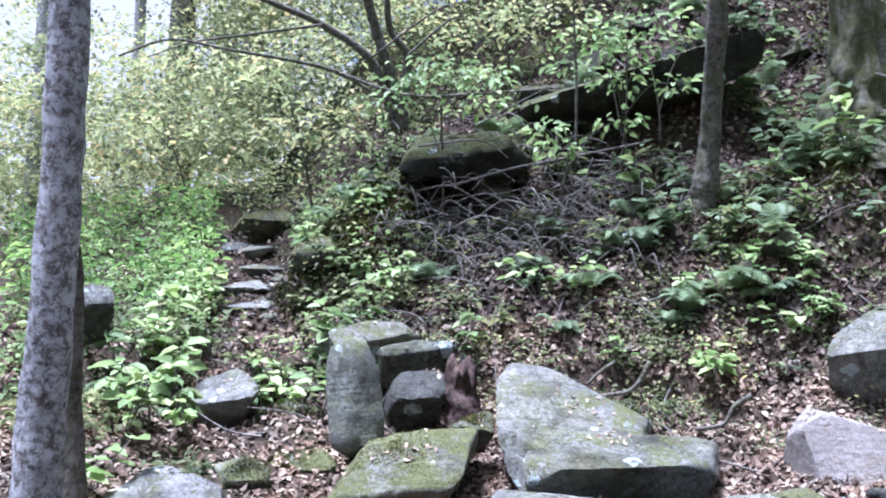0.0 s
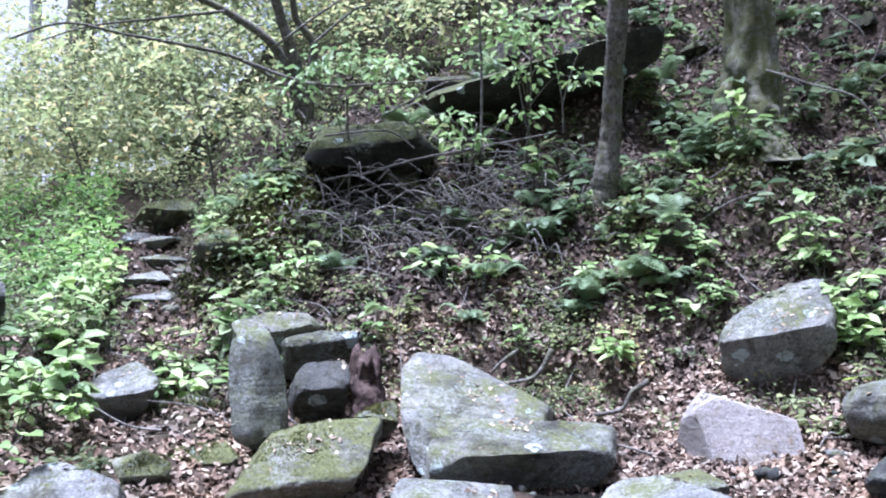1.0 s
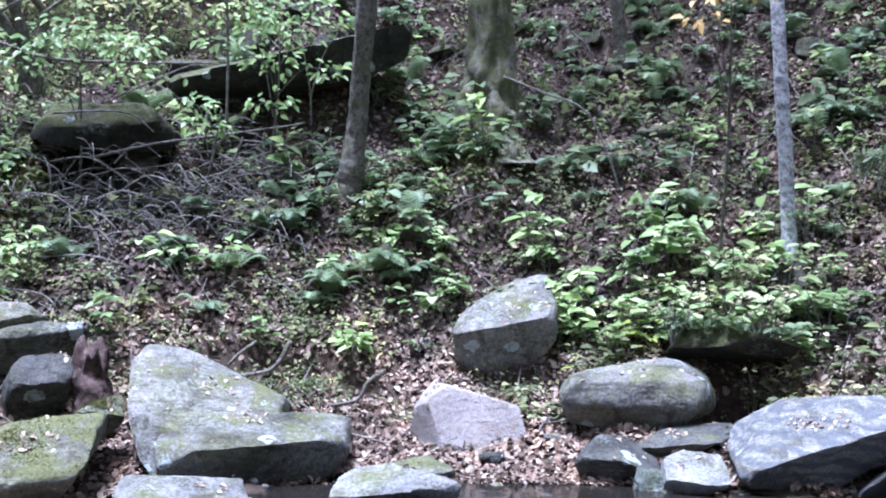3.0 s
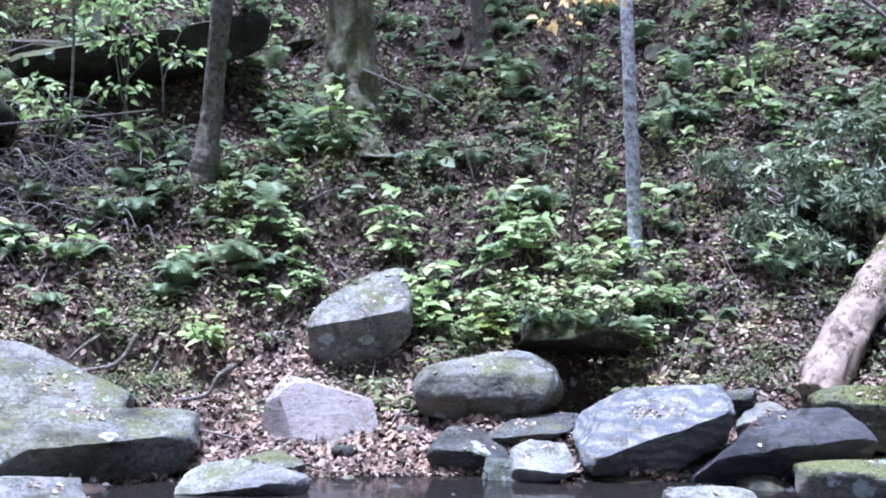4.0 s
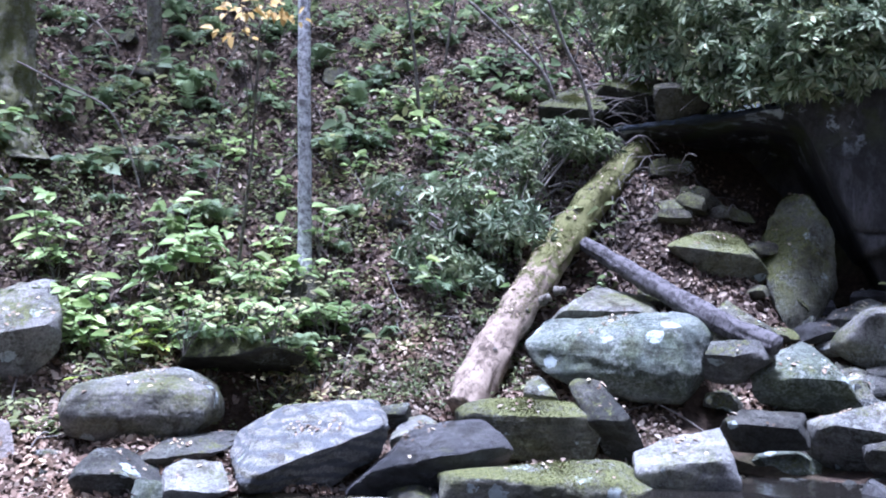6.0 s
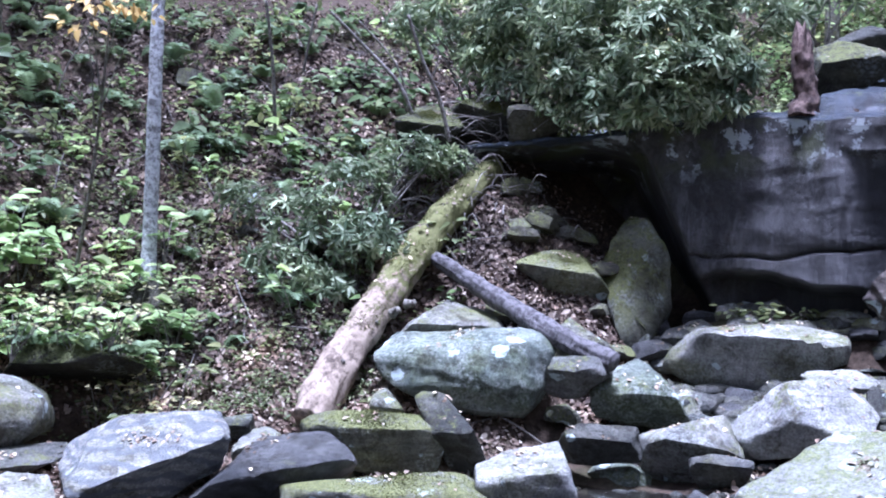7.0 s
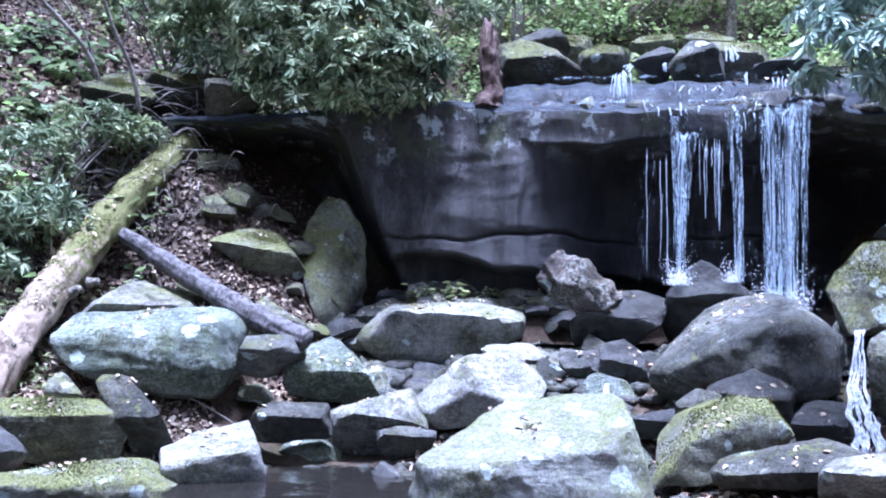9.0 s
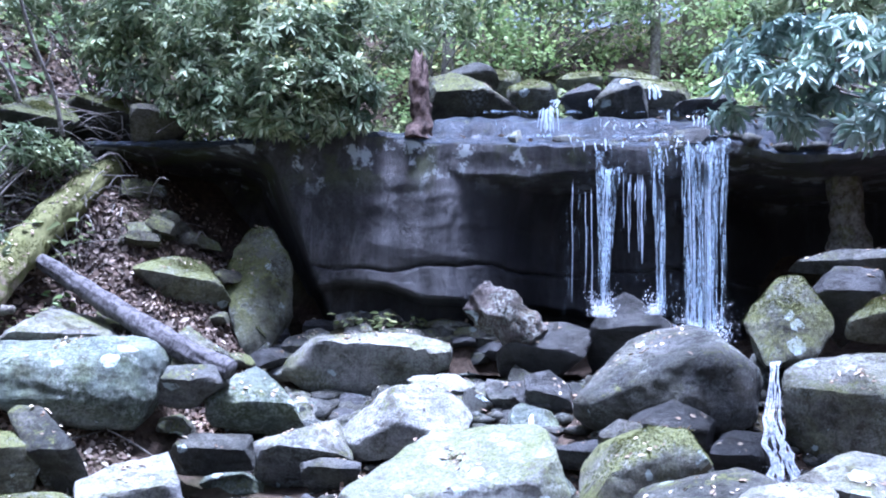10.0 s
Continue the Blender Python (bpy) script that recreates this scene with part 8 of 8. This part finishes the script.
splash(62.0, 10.2, 1.64, 0.62, 4200, 1, 0.11)
splash(56.2, 10.3, 1.9, 0.35, 1500, 2)
splash(59.3, 10.25, 1.93, 0.25, 600, 3)
splash(66.35, 8.42, 0.42, 0.55, 500, 4, 0.05)
for models in SINGLE.values():
    drop_models(models)


def slope_twigs(zones, seed):
    rng = np.random.default_rng(seed)
    made = []
    for a0, a1, r0, r1, n in zones:
        for k in range(n):
            x, y = polar(rng.uniform(a0, a1), rng.uniform(r0, r1))
            yaw, ln = rng.uniform(0, 6.283), rng.uniform(0.25, 1.2)
            u, v = x + math.cos(yaw) * ln, y + math.sin(yaw) * ln
            if abs(gz(x, y) - gz(u, v)) > ln:
                continue
            mx, my = (x + u) / 2 + rng.normal() * 0.05, (y + v) / 2 + rng.normal() * 0.05
            r = rng.uniform(0.004, 0.014)
            made.append(tube_mesh("twig", [(x, y, gz(x, y) + 0.02), (mx, my, gz(mx, my) + rng.uniform(0.03, 0.14)), (u, v, gz(u, v) + rng.uniform(0.0, 0.25))], [r, r * 0.8, r * 0.4], 5, k, 0.1, False))
    tagged(link("fallen_twigs", join_meshes("fallen_twigs", made), TWIG), "thin grey fallen twigs scattered over the slope", "twigs", kind="stuff")


slope_twigs(((-36, 26, 10.3, 16, 320), (36, 45, 12.6, 14.5, 60), (-34, 40, 8.6, 10.3, 40), (-55, -34, 9, 13, 40)), 2)


def mossy_bank(zones, seed):
    """Long soft moss hanging over the earth shoulder beside the path."""
    rng = np.random.default_rng(seed)
    ps, ws, ss = [], [], []
    for cx, cy, wide, n in zones:
        x, y = cx + rng.normal(size=n) * wide * 0.5, cy + rng.normal(size=n) * wide * 0.5
        ps.append(np.stack([x, y, top_z(x, y) + rng.uniform(-0.01, 0.03, n)], -1))
        ws.append(rng.normal(size=(n, 3)) * 0.6 + (0.2, -0.6, 0.25)), ss.append(rng.uniform(0.03, 0.1, n))
    me = blades("moss_bank", np.concatenate(ps), np.concatenate(ws), np.concatenate(ss))
    tagged(link("moss_bank", me, MOSS), "shaggy yellow-green moss over an earth bank", "moss", kind="stuff")


mossy_bank(((-7.9, 9.7, 0.75, 9000), (-8.15, 9.1, 0.6, 6000), (-7.6, 10.1, 0.5, 4000), (-2.3, 12.1, 0.5, 2500)), 3)


# ---- small stones of the creek and the path ----
def pebbles(name, zones, seed, kind, label, sizes=(0.04, 0.16)):
    rng = np.random.default_rng(seed)
    d, f = ball(1)
    verts, faces, n = [], [], 0
    for a0, a1, r0, r1, count in zones:
        for _ in range(count):
            x, y = polar(rng.uniform(a0, a1), rng.uniform(r0, r1))
            s = rng.uniform(*sizes) * rng.uniform(0.5, 1)
            v = d * (1 + rng.normal(size=(len(d), 1)) * 0.16) * (s, s * rng.uniform(0.5, 1), s * rng.uniform(0.25, 0.6))
            t = rng.uniform(0, 6.283)
            v = np.stack([v[:, 0] * math.cos(t) - v[:, 1] * math.sin(t), v[:, 0] * math.sin(t) + v[:, 1] * math.cos(t), v[:, 2]], -1)
            verts.append(v + (x, y, gz(x, y) + s * 0.12)), faces.append(f + n)
            n += len(d)
    tagged(link(name, mesh_of(name, np.concatenate(verts), np.concatenate(faces)), ROCK[kind]), label, "stones", kind="stuff")


pebbles("creek_stones", ((26, 40, 6.6, 9.2, 220), (30, 68, 7.2, 11, 300), (28, 70, 5.4, 7.3, 130), (-22, 30, 7.0, 9.0, 160)), 4, "dark", "small dark stones littering the creek bed")
pebbles("creek_stones", ((40, 70, 8.4, 11.2, 420), (30, 60, 7, 8.6, 160)), 7, "dark", "dark cobbles between the boulders", (0.07, 0.2))
pebbles("creek_stones", ((35, 46, 10.3, 11.3, 130),), 6, "dark", "broken dark stones heaped at the foot of the rock wall", (0.12, 0.4))
pebbles("creek_stones", ((30, 68, 7.2, 10.8, 90), (-26, 30, 7.0, 9.3, 90), (-50, -44, 11.5, 15, 60)), 5, "grey", "small grey stones along creek and path")

stone_rng = np.random.default_rng(12)
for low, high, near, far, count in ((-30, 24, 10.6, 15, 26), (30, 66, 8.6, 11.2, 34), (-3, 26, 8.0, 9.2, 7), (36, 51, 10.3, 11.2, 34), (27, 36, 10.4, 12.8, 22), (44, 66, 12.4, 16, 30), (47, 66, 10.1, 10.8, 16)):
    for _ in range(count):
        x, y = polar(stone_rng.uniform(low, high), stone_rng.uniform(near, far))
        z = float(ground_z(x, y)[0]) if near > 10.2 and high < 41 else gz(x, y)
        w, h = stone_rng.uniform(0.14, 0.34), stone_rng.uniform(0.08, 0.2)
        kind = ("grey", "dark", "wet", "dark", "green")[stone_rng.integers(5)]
        # Slope and hollow stones take the shade-dark colour, standing in for dark gaps.
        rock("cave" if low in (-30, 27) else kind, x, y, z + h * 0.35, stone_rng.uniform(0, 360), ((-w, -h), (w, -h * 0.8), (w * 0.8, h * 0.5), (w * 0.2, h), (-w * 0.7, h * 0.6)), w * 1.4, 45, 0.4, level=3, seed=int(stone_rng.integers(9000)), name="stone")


def wall_foot():
    """Broken stones heaped under the overhang, with a few seedlings among them."""
    rng = np.random.default_rng(31)
    for _ in range(64):
        x, y = polar(rng.uniform(35.5, 51), rng.uniform(11.55, 12.25))
        w, h = rng.uniform(0.12, 0.34), rng.uniform(0.07, 0.2)
        rock(("dark", "wet", "grey", "dark")[rng.integers(4)], x, y, float(ground_z(x, y)[0]) + h * 0.4, -43 + rng.uniform(-50, 50), ((-w, -h), (w, -h * 0.7), (w * 0.9, h * 0.5), (w * 0.1, h), (-w * 0.8, h * 0.5)), w * 1.5, 40, 0.5, level=3, seed=int(rng.integers(9000)), name="stone")


wall_foot()


def resting_leaves():
    rng = np.random.default_rng(6)
    p = np.concatenate(RESTING)
    up = p[:, 3:] + rng.normal(size=(len(p), 3)) * 0.25
    way = np.cross(up, sphere_dirs(rng, len(p)))
    s = rng.uniform(0.03, 0.07, len(p))
    me = leaf_mesh("fallen_leaves", p[:, :3] + p[:, 3:] * 0.006, way, up, s, s * rng.uniform(0.4, 0.7, len(p)), 0.2, 0.1)
    tagged(link("fallen_leaves", me, leaf_material("pale_dry_leaves", ((0.0, (0.16, 0.115, 0.08)), (0.5, (0.36, 0.29, 0.21)), (1.0, (0.58, 0.52, 0.38))), 0.8, 0.1, 0.2)), "pale dry leaves lying on the stones", "leaves", kind="stuff")


resting_leaves()
